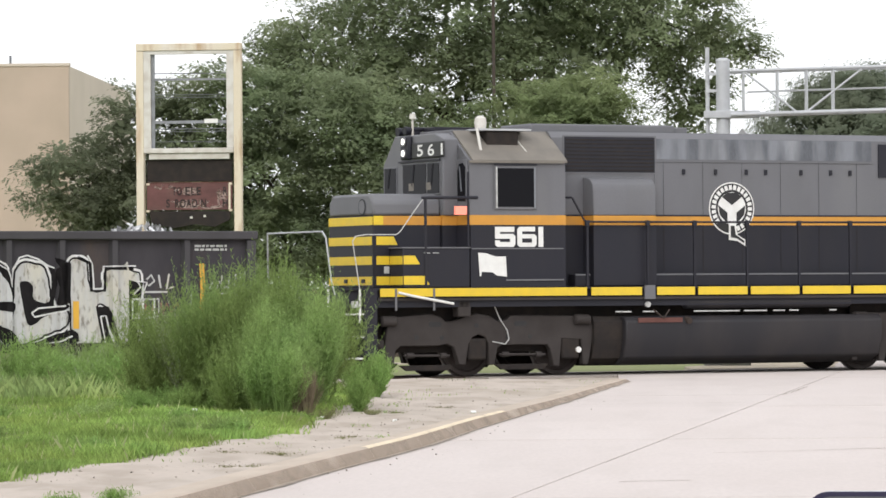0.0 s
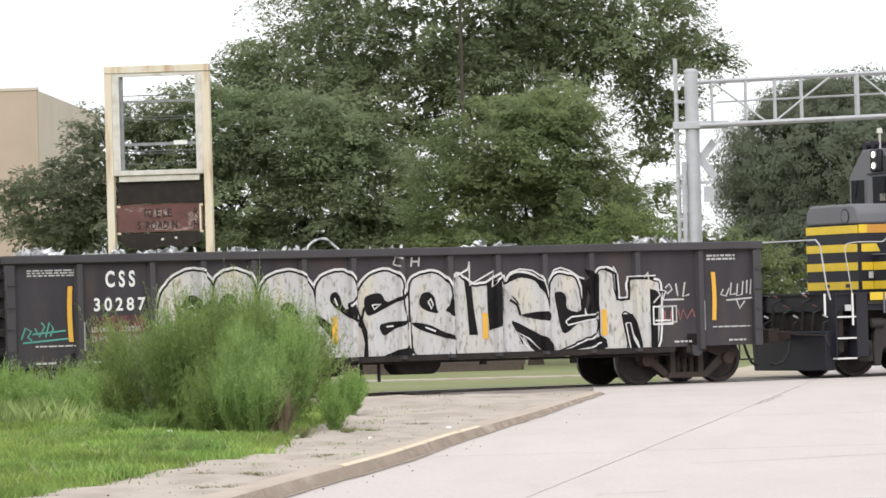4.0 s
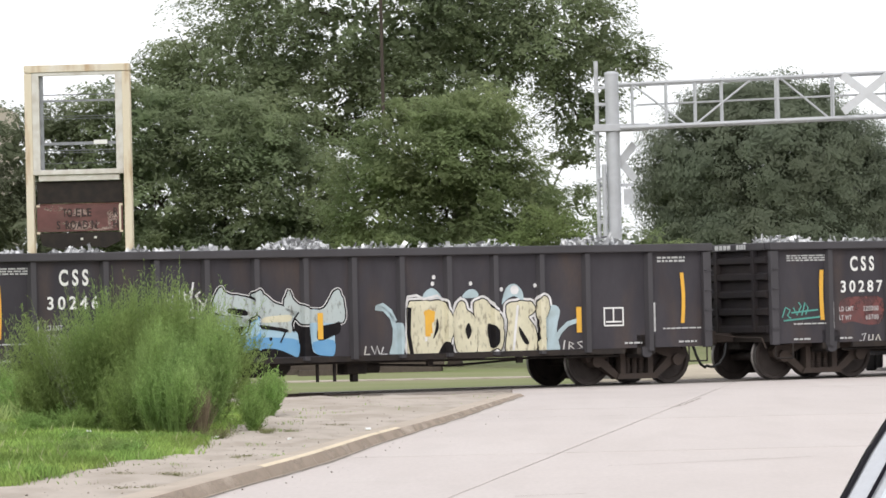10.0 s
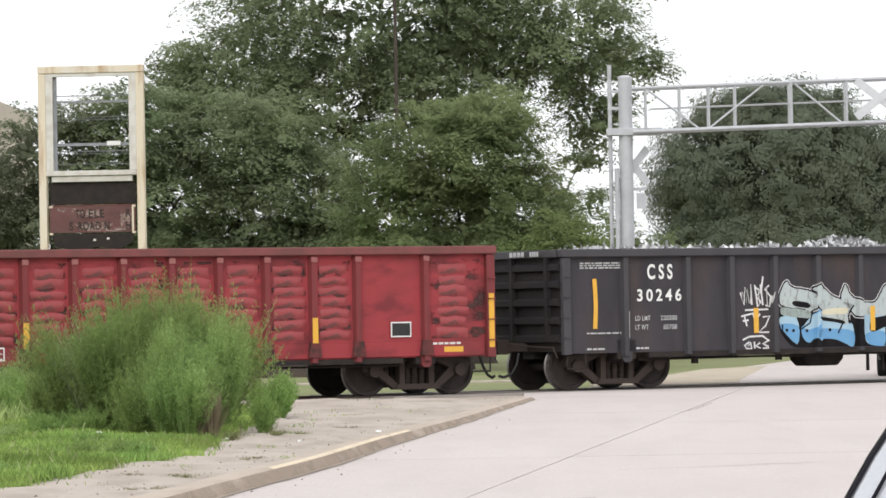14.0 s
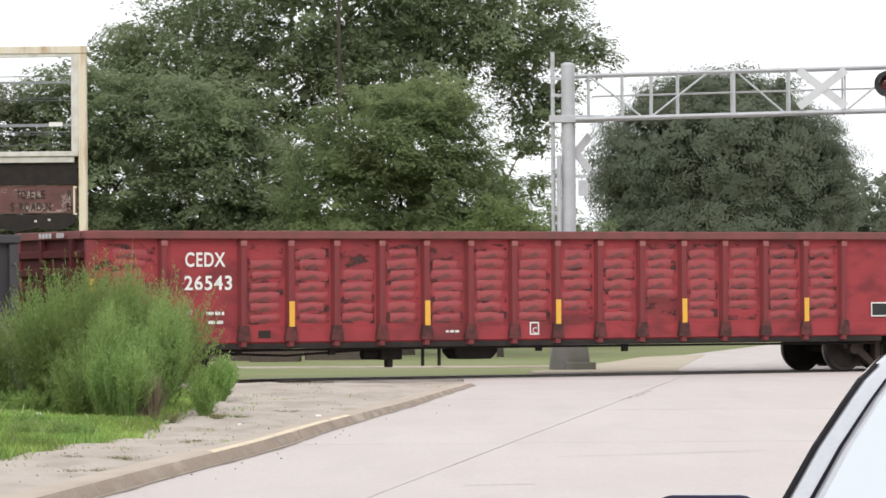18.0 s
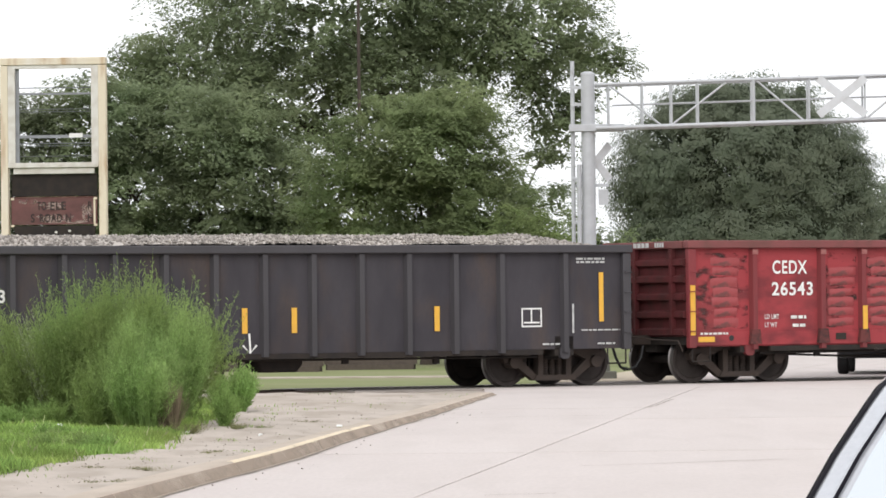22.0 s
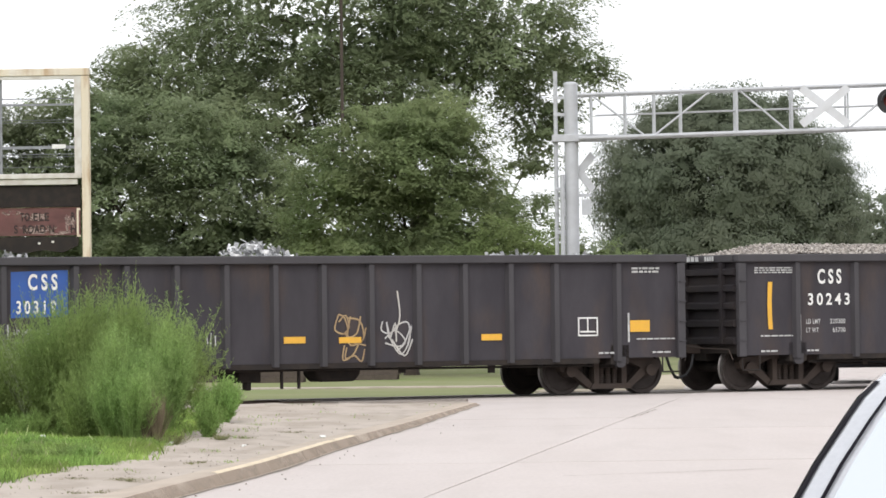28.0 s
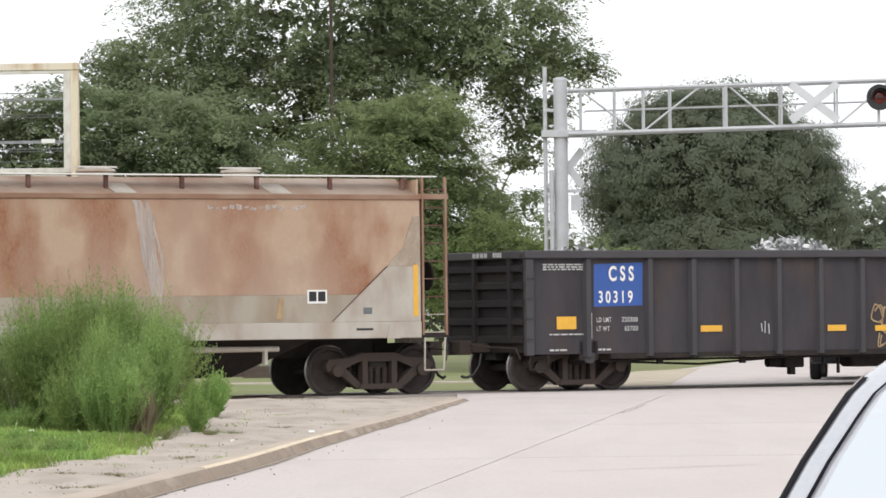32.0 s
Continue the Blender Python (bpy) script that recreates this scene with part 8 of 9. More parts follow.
def six_wheel_truck(u, k):
    t = part("loco_truck", Shape().box(-1.9, 1.9, -0.6, 0.6, 0.5, 0.9), UNDER, loco, "grimy three-axle locomotive truck", at=pose(lx(u), 0, 0, 0, 0, 0 if k > 0 else 180))
    frame_outline = [(-1.80, 1.02), (-1.68, 1.10), (-0.95, 1.16), (-0.74, 1.11), (-0.62, 1.01), (-0.46, 1.02), (-0.22, 1.12), (0.02, 1.16), (0.26, 1.12), (0.46, 1.01), (0.60, 1.02), (0.72, 1.12),
                     (2.26, 1.10), (2.40, 1.02), (2.46, 0.86), (2.42, 0.62), (2.34, 0.19), (2.22, 0.19), (2.19, 0.66), (1.78, 0.68), (1.73, 0.17), (1.60, 0.17), (1.54, 0.48), (1.47, 0.57), (0.52, 0.57), (0.44, 0.52),
                     (0.37, 0.21), (0.25, 0.21), (0.25, 0.60), (0.18, 0.72), (0.05, 0.77), (-0.08, 0.72), (-0.16, 0.60), (-0.22, 0.22), (-0.36, 0.22), (-0.46, 0.54), (-0.60, 0.60), (-0.8, 0.57), (-1.55, 0.57), (-1.65, 0.49), (-1.69, 0.20), (-1.84, 0.20), (-1.87, 0.6)]
    for y in (-1.14, 1.14):
        o = -1 if y < 0 else 1
        part("side_frame", Shape().prism(frame_outline, "y", y - 0.08, y + 0.08), LOCO_TRUCK, t, bevel=0.02)
        # dark sheet added behind the side frame in place of deep shade
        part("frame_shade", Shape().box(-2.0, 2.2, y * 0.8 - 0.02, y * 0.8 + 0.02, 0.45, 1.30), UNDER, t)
        lead = part("journal_box", Shape().box(-2.24, -1.90, y - 0.12, y + 0.12, 0.28, 0.70), LOCO_TRUCK, t, bevel=0.03)
        part("journal_cap", Shape().cyl((-2.06, y + o * 0.121, 0.48), (-2.06, y + o * 0.15, 0.48), 0.12, 18), UNDER, lead)
        for x in (0.03, 1.97):
            box_ = part("journal_box", Shape().box(x - 0.19, x + 0.19, y - 0.07, y + 0.07, 0.30, 0.70), UNDER, t, bevel=0.04)
        part("axle_cap", Shape().cyl((2.12, y + o * 0.071, 0.47), (2.12, y + o * 0.11, 0.47), 0.055, 14), WHITE_PAINT, t, "small white axle cap")
        for x, z in ((-1.23, 0.73), (-0.71, 0.72), (0.0, 0.94), (0.64, 0.73), (1.11, 0.73)):
            part("frame_hole", Shape().cyl((x, y + o * 0.081, z), (x, y + o * 0.086, z), 0.045, 12), BLACK_PAINT, t)
        for x in (-0.98, 0.78):
            part("frame_slot", Shape().prism(rounded(x, x + 0.26, 0.92, 1.01, 0.04), "y", y + o * 0.081, y + o * 0.086), BLACK_PAINT, t)
        for x in (-1.98, 2.02):
            part("brake_cylinder", Shape().lathe([(x, 0.06), (x + 0.03, 0.10), (x + 0.30, 0.10), (x + 0.34, 0.05)], 16, "x").moved(0, y + o * 0.11, 1.03), LOCO_TRUCK, t)
        for a, b in ((-1.45, -0.52), (0.5, 1.46)):
            part("brake_rod", Shape().tube([(a, y, 0.40), (b, y, 0.39)], 0.026, 8), LOCO_TRUCK, t)
            part("brake_beam", Shape().prism([(a - 0.1, 0.22), (a + 0.05, 0.12), (b - 0.05, 0.12), (b + 0.05, 0.22)], "y", y - 0.04, y + 0.04), UNDER, t)
            part("slack_adjuster", Shape().cyl((a + 0.05, y, 0.40), (a + 0.2, y, 0.40), 0.05, 10), LOCO_TRUCK, t)
            part("slack_adjuster", Shape().cyl((b - 0.2, y, 0.39), (b - 0.08, y, 0.39), 0.055, 10), LOCO_TRUCK, t)
        part("sand_pipe", Shape().tube([(0.36, y + o * 0.12, 1.28), (0.46, y + o * 0.13, 1.05), (0.60, y + o * 0.14, 0.85), (0.64, y + o * 0.14, 0.68), (0.56, y + o * 0.14, 0.59), (0.30, y + o * 0.14, 0.64)], 0.011), STENCIL, t)
    for x in (-2.03, 0.0, 1.89):
        w = part("wheelset", WHEELS_40, WHEEL, t, at=pose(x, 0, 0.508))
        SPINNING.append((w, 0.508 if k > 0 else -0.508, (x, 0, 0.508)))


six_wheel_truck(51.83, 1)
six_wheel_truck(62.3, -1)
# roof fittings
part("antenna", Shape().cyl((lx(51.45), 0.6, 4.45), (lx(51.45), 0.6, 4.80), 0.022).cyl((lx(51.45), 0.6, 4.80), (lx(51.45), 0.6, 4.90), 0.065, 14, 0.05), SIGN_WHITE, loco, "small white roof antenna")
part("horn", Shape().cyl((lx(51.3), 0.95, 4.56), (lx(51.75), 0.95, 4.60), 0.09, 12, 0.03).cyl((lx(51.3), 0.65, 4.58), (lx(51.75), 0.65, 4.62), 0.08, 12, 0.03).box(lx(51.5), lx(51.65), 0.6, 1.0, 4.49, 4.57), LOCO_BLACK, loco, "black air horn cluster")
lbox("bell_box", 51.7, 52.6, 0.2, 0.7, 4.551, 4.64, LOCO_BLACK, bevel=0.02)
# box coloured dark to give the shadow beneath the tray
lbox("roof_unit", 52.12, 52.78, -1.12, -0.75, 4.22, 4.52, UNDER, "air conditioner box on the cab roof, darkened for the tray's shadow", bevel=0.02)
lbox("unit_tray", 51.95, 53.02, -1.18, -0.6, 4.525, 4.56, GREY_PAINT, "thin pale tray over the roof unit")
part("dome", Shape().lathe([(4.56, 0.10), (4.68, 0.115), (4.76, 0.10), (4.80, 0.05)], 16, "z").moved(lx(52.08), -0.95, 0), SIGN_WHITE, loco, "white antenna dome")
part("roof_pipe", Shape().cyl((lx(51.93), -1.3, 4.0), (lx(51.93), -1.1, 4.56), 0.028), SIGN_WHITE, loco)
part("roof_seam", Shape().cyl((lx(52.85), -1.3, 4.13), (lx(52.82), -0.98, 4.36), 0.012, 6), SIGN_WHITE, loco)

# ---- covered hopper ----
HOP_U = -49.0
HOP_RUST = material("rusted_hopper_side", (0.43, 0.31, 0.225), 0.8, second=(0.25, 0.10, 0.048), scale=1.0, amount=0.95, stretch=(1, 1, 0.6), bump=0.2, third=(0.47, 0.40, 0.335), third_scale=0.5, third_amount=0.6, edge=(0.40, 0.60), fine=20)
HOP_ROOF = material("rusty_dark_roof", (0.26, 0.175, 0.125), 0.8, second=(0.38, 0.32, 0.27), scale=0.9, amount=0.8, stretch=(1, 0.5, 1), third=(0.17, 0.08, 0.05), third_scale=0.7, third_amount=0.8)
HOP_EAVE = material("rusty_eave", (0.24, 0.135, 0.09), 0.8, second=(0.34, 0.24, 0.175), scale=1.4, amount=0.8)
HOP_FADE = ragged(material("faded_tan_paint", (0.44, 0.375, 0.30), 0.8, second=(0.36, 0.27, 0.20), scale=2.2, amount=0.7, stretch=(1, 1, 0.5)), 1.6, (1, 1, 0.8), 0.30, 0.62, 0.85)
HOP_GREY = material("dirty_hopper_grey", (0.36, 0.32, 0.26), 0.75, second=(0.21, 0.165, 0.12), scale=1.8, amount=0.75, stretch=(1, 1, 0.35), third=(0.30, 0.20, 0.13), third_scale=0.9, third_amount=0.6)
HOP_PALE = material("pale_hopper_sill", (0.46, 0.43, 0.385), 0.7, second=(0.27, 0.20, 0.145), scale=2.4, amount=0.7, stretch=(1, 1, 0.5), third=(0.33, 0.25, 0.19), third_scale=1.1, third_amount=0.5)
HOP_WHITE = ragged(material("spilt_white_streak", (0.66, 0.61, 0.58), 0.8, second=(0.45, 0.37, 0.33), scale=3.5, amount=0.6, stretch=(1.5, 1, 0.2)), 2.5, (3.0, 1, 0.25), 0.22, 0.75, 0.62)
hop = on_track("hopper_car", "rust-streaked pale covered hopper car", "hopper car", HOP_U)
hh = 8.2
W = 1.55
for k in (-1, 1):
    part("side_sheet", Shape().box(-hh, hh, min(k * W, k * (W - 0.03)), max(k * W, k * (W - 0.03)), 1.86, 3.60), HOP_RUST, hop, "rust-stained side sheet")
    low = [(-hh + 1.7, 1.36), (hh - 1.7, 1.36), (hh - 1.18, 1.857), (-hh + 1.18, 1.857)]
    part("lower_sheet", Shape().prism(low, "y", k * (W - 0.005) - 0.012, k * (W - 0.005) + 0.012), HOP_GREY, hop)
    part("side_sill", Shape().box(-hh - 0.02, hh + 0.02, min(k * (W - 0.1), k * (W + 0.02)), max(k * (W - 0.1), k * (W + 0.02)), 1.05, 1.357), HOP_PALE, hop, "pale side sill", bevel=0.015)
    part("eave_rail", Shape().box(-hh, hh, min(k * (W - 0.06), k * (W + 0.03)), max(k * (W - 0.06), k * (W + 0.03)), 3.60, 3.70), HOP_EAVE, hop, bevel=0.015)
    part("roof_sheet", Shape().prism([(k * (W - 0.02), 3.66), (k * (W - 0.02), 3.70), (k * 0.6, 4.02), (k * 0.6, 3.98)], "x", -hh, hh), HOP_ROOF, hop)
    for e in (-1, 1):
        part("slope_gusset", Shape().prism([(e * hh, 1.36), (e * (hh - 1.85), 1.36), (e * (hh - 0.70), 2.37), (e * hh, 2.37)], "y", k * (W + 0.006) - 0.01, k * (W + 0.006) + 0.01), HOP_PALE, hop, "pale end panel")
        part("gusset_top", Shape().prism([(e * hh, 2.373), (e * (hh - 0.70), 2.373), (e * (hh - 0.36), 2.72), (e * (hh - 0.14), 3.3), (e * hh, 3.3)], "y", k * (W + 0.006) - 0.01, k * (W + 0.006) + 0.01), HOP_FADE, hop, "worn tan top of the end panel")
        part("panel_seam", Shape().prism([(e * (hh - 1.86), 1.36), (e * (hh - 1.84), 1.36), (e * (hh - 0.69), 2.37), (e * (hh - 0.71), 2.38)], "y", k * (W + 0.02) - 0.003, k * (W + 0.02) + 0.003), RUST, hop)
    for x in range(-6, 7):
        part("roof_post", Shape().box(x * 1.5 - 0.035 + 0.5, x * 1.5 + 0.035 + 0.5, min(k * 1.2, k * 1.27), max(k * 1.2, k * 1.27), 3.70, 4.03) if abs(x * 1.5 + 0.5) < hh else Shape().box(-0.03, 0.03, -0.03, 0.03, 3.99, 4.03), RUST, hop)
    part("running_board", Shape().box(-hh - 0.5, hh + 0.5, min(k * 1.02, k * 1.32), max(k * 1.02, k * 1.32), 4.035, 4.06), WHITE_PAINT, hop, "white-edged roof walkway")
part("roof_centre", Shape().box(-hh, hh, -0.6, 0.6, 3.97, 4.025), HOP_RUST, hop)
for x in (-6.3, -3.2, -0.1, 2.35, 5.28):
    hatch = part("hatch", Shape().lathe([(4.026, 0.33), (4.12, 0.33), (4.14, 0.37), (4.18, 0.36), (4.21, 0.2)], 20, "z").moved(x, 0, 0), HOP_PALE, hop, "round pale roof hatch")
    part("hatch_bar", Shape().box(x - 0.42, x + 0.42, -0.03, 0.03, 4.211, 4.24), SIGN_WHITE, hatch)
for e in (-1, 1):
    part("end_slope", Shape().prism([(e * (hh - 0.05), 3.58), (e * (hh - 2.2), 1.10), (e * (hh - 2.3), 1.10), (e * (hh - 0.15), 3.58)], "y", -W + 0.04, W - 0.04), HOP_GREY, hop)
    part("end_wall", Shape().box(min(e * hh, e * (hh - 0.04)), max(e * hh, e * (hh - 0.04)), -W + 0.04, W - 0.04, 2.9, 3.98), HOP_RUST, hop)
    for y in (-1.5, 1.5):
        for x in (hh + 0.06, hh + 0.55):
            part("end_post", Shape().box(min(e * x, e * (x + 0.04)), max(e * x, e * (x + 0.04)), y - 0.035, y + 0.035, 1.1, 4.03), HOP_EAVE, hop)
        for z in [1.15 + 0.33 * j for j in range(9)]:
            part("rung", Shape().cyl((e * (hh + 0.06), y, z), (e * (hh + 0.6), y, z), 0.011, 6), HOP_PALE if z < 1.6 else RUST, hop)
    part("end_beam", Shape().box(min(e * hh, e * (hh + 0.62)), max(e * hh, e * (hh + 0.62)), -1.53, 1.53, 3.62, 3.72), HOP_EAVE, hop)
    part("end_beam", Shape().box(min(e * (hh - 0.2), e * (hh + 0.62)), max(e * (hh - 0.2), e * (hh + 0.62)), -1.5, 1.5, 1.05, 1.14), UNDER, hop)
    part("end_platform", Shape().box(min(e * (hh - 0.3), e * (hh + 0.62)), max(e * (hh - 0.3), e * (hh + 0.62)), -0.3, 0.3, 0.62, 0.95), UNDER, hop)
    part("reflector", Shape().box(min(e * (hh - 0.15), e * (hh - 0.05)), max(e * (hh - 0.15), e * (hh - 0.05)), -W - 0.022, -W - 0.0165, 1.45, 2.4), YELLOW_TAPE, hop, "yellow reflective strip")
    truck(hop, e * (hh - 0.62))
    coupler(hop, e * (hh + 0.55), e)
    st = [(e * (hh + 0.55), -1.5, 1.05), (e * (hh + 0.5), -1.52, 0.45), (e * (hh + 0.1), -1.52, 0.45), (e * (hh + 0.12), -1.5, 1.05)]
    part("stirrup_step", Shape().tube(st, 0.018), HOP_PALE, hop)
    part("brake_wheel", Shape().lathe([(-0.02, 0.26), (0.0, 0.28), (0.02, 0.26), (0.0, 0.24)], 24, "x").moved(e * (hh + 0.66), -0.6, 2.2), UNDER, hop)
part("centre_sill", Shape().box(-hh, hh, -0.25, 0.25, 0.70, 1.049), UNDER, hop)
for x in (-4.4, 0.0, 4.2):
    bay = Shape()
    top_, bot_ = [(x - 1.9, -1.3, 1.049), (x + 1.9, -1.3, 1.049), (x + 1.9, 1.3, 1.049), (x - 1.9, 1.3, 1.049)], [(x - 0.6, -0.5, 0.36), (x + 0.6, -0.5, 0.36), (x + 0.6, 0.5, 0.36), (x - 0.6, 0.5, 0.36)]
    bay.add(top_ + bot_, [(0, 1, 2, 3), (7, 6, 5, 4), (0, 4, 5, 1), (1, 5, 6, 2), (2, 6, 7, 3), (3, 7, 4, 0)])
    part("outlet_bay", bay, UNDER, hop)
part("discharge_pipe", Shape().cyl((2.0, -1.25, 0.88), (5.4, -1.25, 0.88), 0.055, 12), HOP_PALE, hop)
part("pipe_bracket", Shape().box(2.9, 2.96, -1.3, -1.2, 0.4, 0.9).box(5.1, 5.16, -1.3, -1.2, 0.6, 0.9), HOP_PALE, hop)
part("data_panel", Shape().box(hh - 2.35, hh - 1.95, -W - 0.020, -W - 0.001, 1.7, 1.95), WHITE_PAINT, hop, "white-edged black data panel")
for a in (0.03, 0.215):
    part("data_field", Shape().box(hh - 2.35 + a, hh - 2.18 + a - 0.02, -W - 0.024, -W - 0.0205, 1.74, 1.92), BLACK_PAINT, hop)
part("stencil", Shape().prism([(hh - 2.98, 1.42), (hh - 2.88, 1.42), (hh - 2.83, 1.80), (hh - 2.93, 1.80)], "y", -W - 0.02, -W - 0.001), OCHRE_SPRAY, hop, "worn yellow stripe")
for k, (x0, x1, w, z0, z1) in enumerate(((2.46, 2.78, 0.24, 3.58, 1.75), (2.60, 2.90, 0.12, 3.57, 1.6), (2.36, 2.68, 0.09, 3.58, 2.2), (2.74, 2.98, 0.06, 3.3, 1.9))):
    left, right = [], []
    for i in range(9):
        t = i / 8
        x = x0 + (x1 - x0) * t ** 0.6 + 0.03 * math.sin(t * 9 + k)
        d = w * (0.25 + 0.75 * math.sin(math.pi * (0.12 + 0.86 * t)) ** 0.8) / 2
        z = z0 + (z1 - z0) * t
        left.append((x - d, z))
        right.append((x + d, z))
    part("spill_streak", Shape().prism(left + right[::-1], "y", -W - 0.005 - 0.0032 * k, -W - 0.003 - 0.0032 * k), HOP_WHITE, hop, "dried white spill")
for k in range(14):
    part("worn_lettering", Shape().box(3.85 + k * 0.145, 3.96 + k * 0.145, -W - 0.006, -W - 0.002, 3.42 + 0.02 * math.sin(k * 3), 3.48 + 0.03 * math.sin(k * 5)), HOP_WHITE, hop)
for x in (2.05, 5.15):
    part("roof_patch", Shape().prism([(-W + 0.012, 3.712), (-W + 0.008, 3.706), (-1.0, 3.888), (-1.0, 3.896)], "x", x, x + 0.42), HOP_PALE, hop, "pale patched roof panel")
part("jack_plate", Shape().prism([(hh - 0.72, 1.045), (hh - 0.45, 1.045), (hh - 0.52, 1.3), (hh - 0.66, 1.3)], "y", -W - 0.05, -W - 0.021), HOP_PALE, hop)
part("stencil", Shape().box(hh - 1.35, hh - 1.0, -W - 0.025, -W - 0.021, 1.2, 1.24), BLACK_PAINT, hop)
part("stencil", Shape().box(hh - 1.2, hh - 1.02, -W - 0.021, -W - 0.0175, 1.5, 1.62), SIGN_DARK, hop)


# ---- red car: scraped bulging panels, marks, reflectors ----
gr = gred


def bulge_mesh(seed):
    """A torn, pressed-out ridge in a side panel."""
    b, n = Shape(), 14
    prof = [(0.0, -0.085), (0.014, -0.06), (0.027, -0.02), (0.029, 0.02), (0.015, 0.055), (0.0, 0.075)]
    for i in range(n + 1):
        t = i / n
        w = min(1.0, 12 * t, 12 * (1 - t)) * (1 + 0.35 * noise.noise((t * 4, seed, 0.5)))
        x, lift = -0.31 + 0.62 * t, 0.022 * noise.noise((t * 2.5, seed, 4.0))
        b.v += [(x, -0.002 - d * w, h * (0.8 + 0.2 * w) + lift) for d, h in prof]
    m = len(prof)
    b.f = [(m * i + j, m * i + j + 1, m * i + j + m + 1, m * i + j + m) for i in range(n) for j in range(m - 1)]
    return b.mesh("bulge", RED_DENT, 80)


SCRAPE = ragged(material("dark_scrape", (0.055, 0.030, 0.028), 0.8, second=(0.11, 0.04, 0.038), scale=5, amount=0.7), 4.5, (0.8, 1, 1.5), 0.52, 0.66, 0.85)
RED_FOOT = material("rusty_rib_foot", (0.13, 0.035, 0.033), 0.85, second=(0.035, 0.022, 0.02), scale=6, amount=0.9, edge=(0.42, 0.58))
BULGES = [bulge_mesh(k * 7.3) for k in range(6)]
rr = random.Random(6)
edges = [0.0] + RED_RIBS + [gr.L]
for i, (a, b) in enumerate(zip(edges, edges[1:])):
    if i in (1, len(edges) - 3):
        continue
    rows = (7, 7, 6, 7, 5, 7, 6)[i % 7]
    patch = [(a + 0.12, 1.04), (b - 0.12, 1.04), (b - 0.12, 2.5), (a + 0.12, 2.5)]
    gr.paint("scrape", patch, SCRAPE, 1 + 0.2 * (i % 2), "dark scraped patch on the panel")
    for j in range(rows):
        z = 1.15 + (7 - rows) * 0.2 * (i % 2) + j * 0.196 + rr.uniform(-0.018, 0.018)
        mid = (a + b) / 2 + (0.12 if i == 0 else -0.12 if i == len(edges) - 2 else 0.0) + rr.uniform(-0.03, 0.03)
        m = pose(mid - gr.L / 2, -gr.SHEET, z, 0, rr.uniform(-2.5, 2.5), 0) @ Matrix.Diagonal((rr.uniform(0.85, 1.08), rr.uniform(0.7, 1.25), rr.uniform(0.9, 1.25), 1))
        part("bulge", BULGES[rr.randrange(6)], RED_DENT, gr.car, at=m)
part("lower_band", Shape().box(-gr.L / 2 + 0.2, gr.L / 2 - 0.2, -gr.SHEET - 0.03, -gr.SHEET - 0.0005, 0.72, 0.98), CAR_RED, gr.car, bevel=0.008)
RED_CAP = material("worn_rib_cap", (0.30, 0.12, 0.11), 0.7, second=(0.24, 0.06, 0.06), scale=9, amount=0.6)
for r in gr.ribs:
    part("rib_cap", Shape().box(r - 0.06, r + 0.06, -gr.SHEET - 0.12, -gr.SHEET - 0.101, 2.47, 2.56), RED_CAP, gr.car)
    part("rib_foot", Shape().prism([(r - 0.13, 0.74), (r + 0.13, 0.74), (r + 0.09, 1.02), (r - 0.09, 1.02)], "y", -gr.SHEET - 0.12, -gr.SHEET - 0.031), RED_FOOT, gr.car)
gr.words("reporting_mark", "CEDX", 1.97, 2.10, 0.25, 0.80)
gr.words("car_number", "26543", 1.95, 1.68, 0.25, 0.95)
for word, x, z, w in (("LD LMT", 1.78, 1.22, 0.33), ("LT WT", 1.78, 1.06, 0.28)):
    gr.words("stencil", word, x, z, 0.09, w, FADED, 0.002)
gr.small_print(2.38, 1.22, 0.36, 0.08, 1, FADED)
gr.small_print(2.42, 1.06, 0.32, 0.08, 1, FADED)
for x in (4.06, 6.87, 9.68, 12.49, 15.3):
    y = -gr.SHEET - gr.DEEP
    part("reflector", Shape().box(x - gr.L / 2 - 0.055, x - gr.L / 2 + 0.055, y - 0.026, y - 0.022, 1.0, 1.46), YELLOW_TAPE, gr.car, "yellow reflective strip")
for x, z0, z1 in ((0.085, 0.92, 1.88), (gr.L - 0.085, 0.86, 1.86)):
    part("reflector", Shape().box(x - gr.L / 2 - 0.055, x - gr.L / 2 + 0.055, -gr.SHEET - 0.118, -gr.SHEET - 0.113, z0, z1), YELLOW_TAPE, gr.car, "yellow reflective strip")
for x0, x1 in ((0.25, 0.62), (gr.L - 1.05, gr.L - 0.65)):
    part("reflector", Shape().box(x0 - gr.L / 2, x1 - gr.L / 2, -gr.SHEET - 0.036, -gr.SHEET - 0.031, 0.79, 0.89), YELLOW_TAPE, gr.car, "yellow reflective strip")
for x in (1.0, gr.L - 1.42):
    part("jack_hole", Shape().cyl((x - gr.L / 2, -gr.SHEET - 0.04, 0.86), (x - gr.L / 2, -gr.SHEET - 0.031, 0.86), 0.055, 14), BLACK_PAINT, gr.car)
for x, z, w in ((0.3, 0.93, 0.65), (gr.L - 1.45, 0.93, 0.75), (7.3, 0.86, 0.3)):
    s = Shape()
    k = random.Random(int(x * 10))
    a = x
    while a < x + w:
        b = a + k.uniform(0.04, 0.12)
        s.add([(q - gr.L / 2, -gr.SHEET - 0.034, p) for q, p in ((a, z), (b, z), (b, z + 0.04), (a, z + 0.04))], [(0, 1, 2, 3)])
        a = b + 0.025
    tagged(part("stencil", s, FADED, gr.car), "small worn stencilled print", kind="stuff")


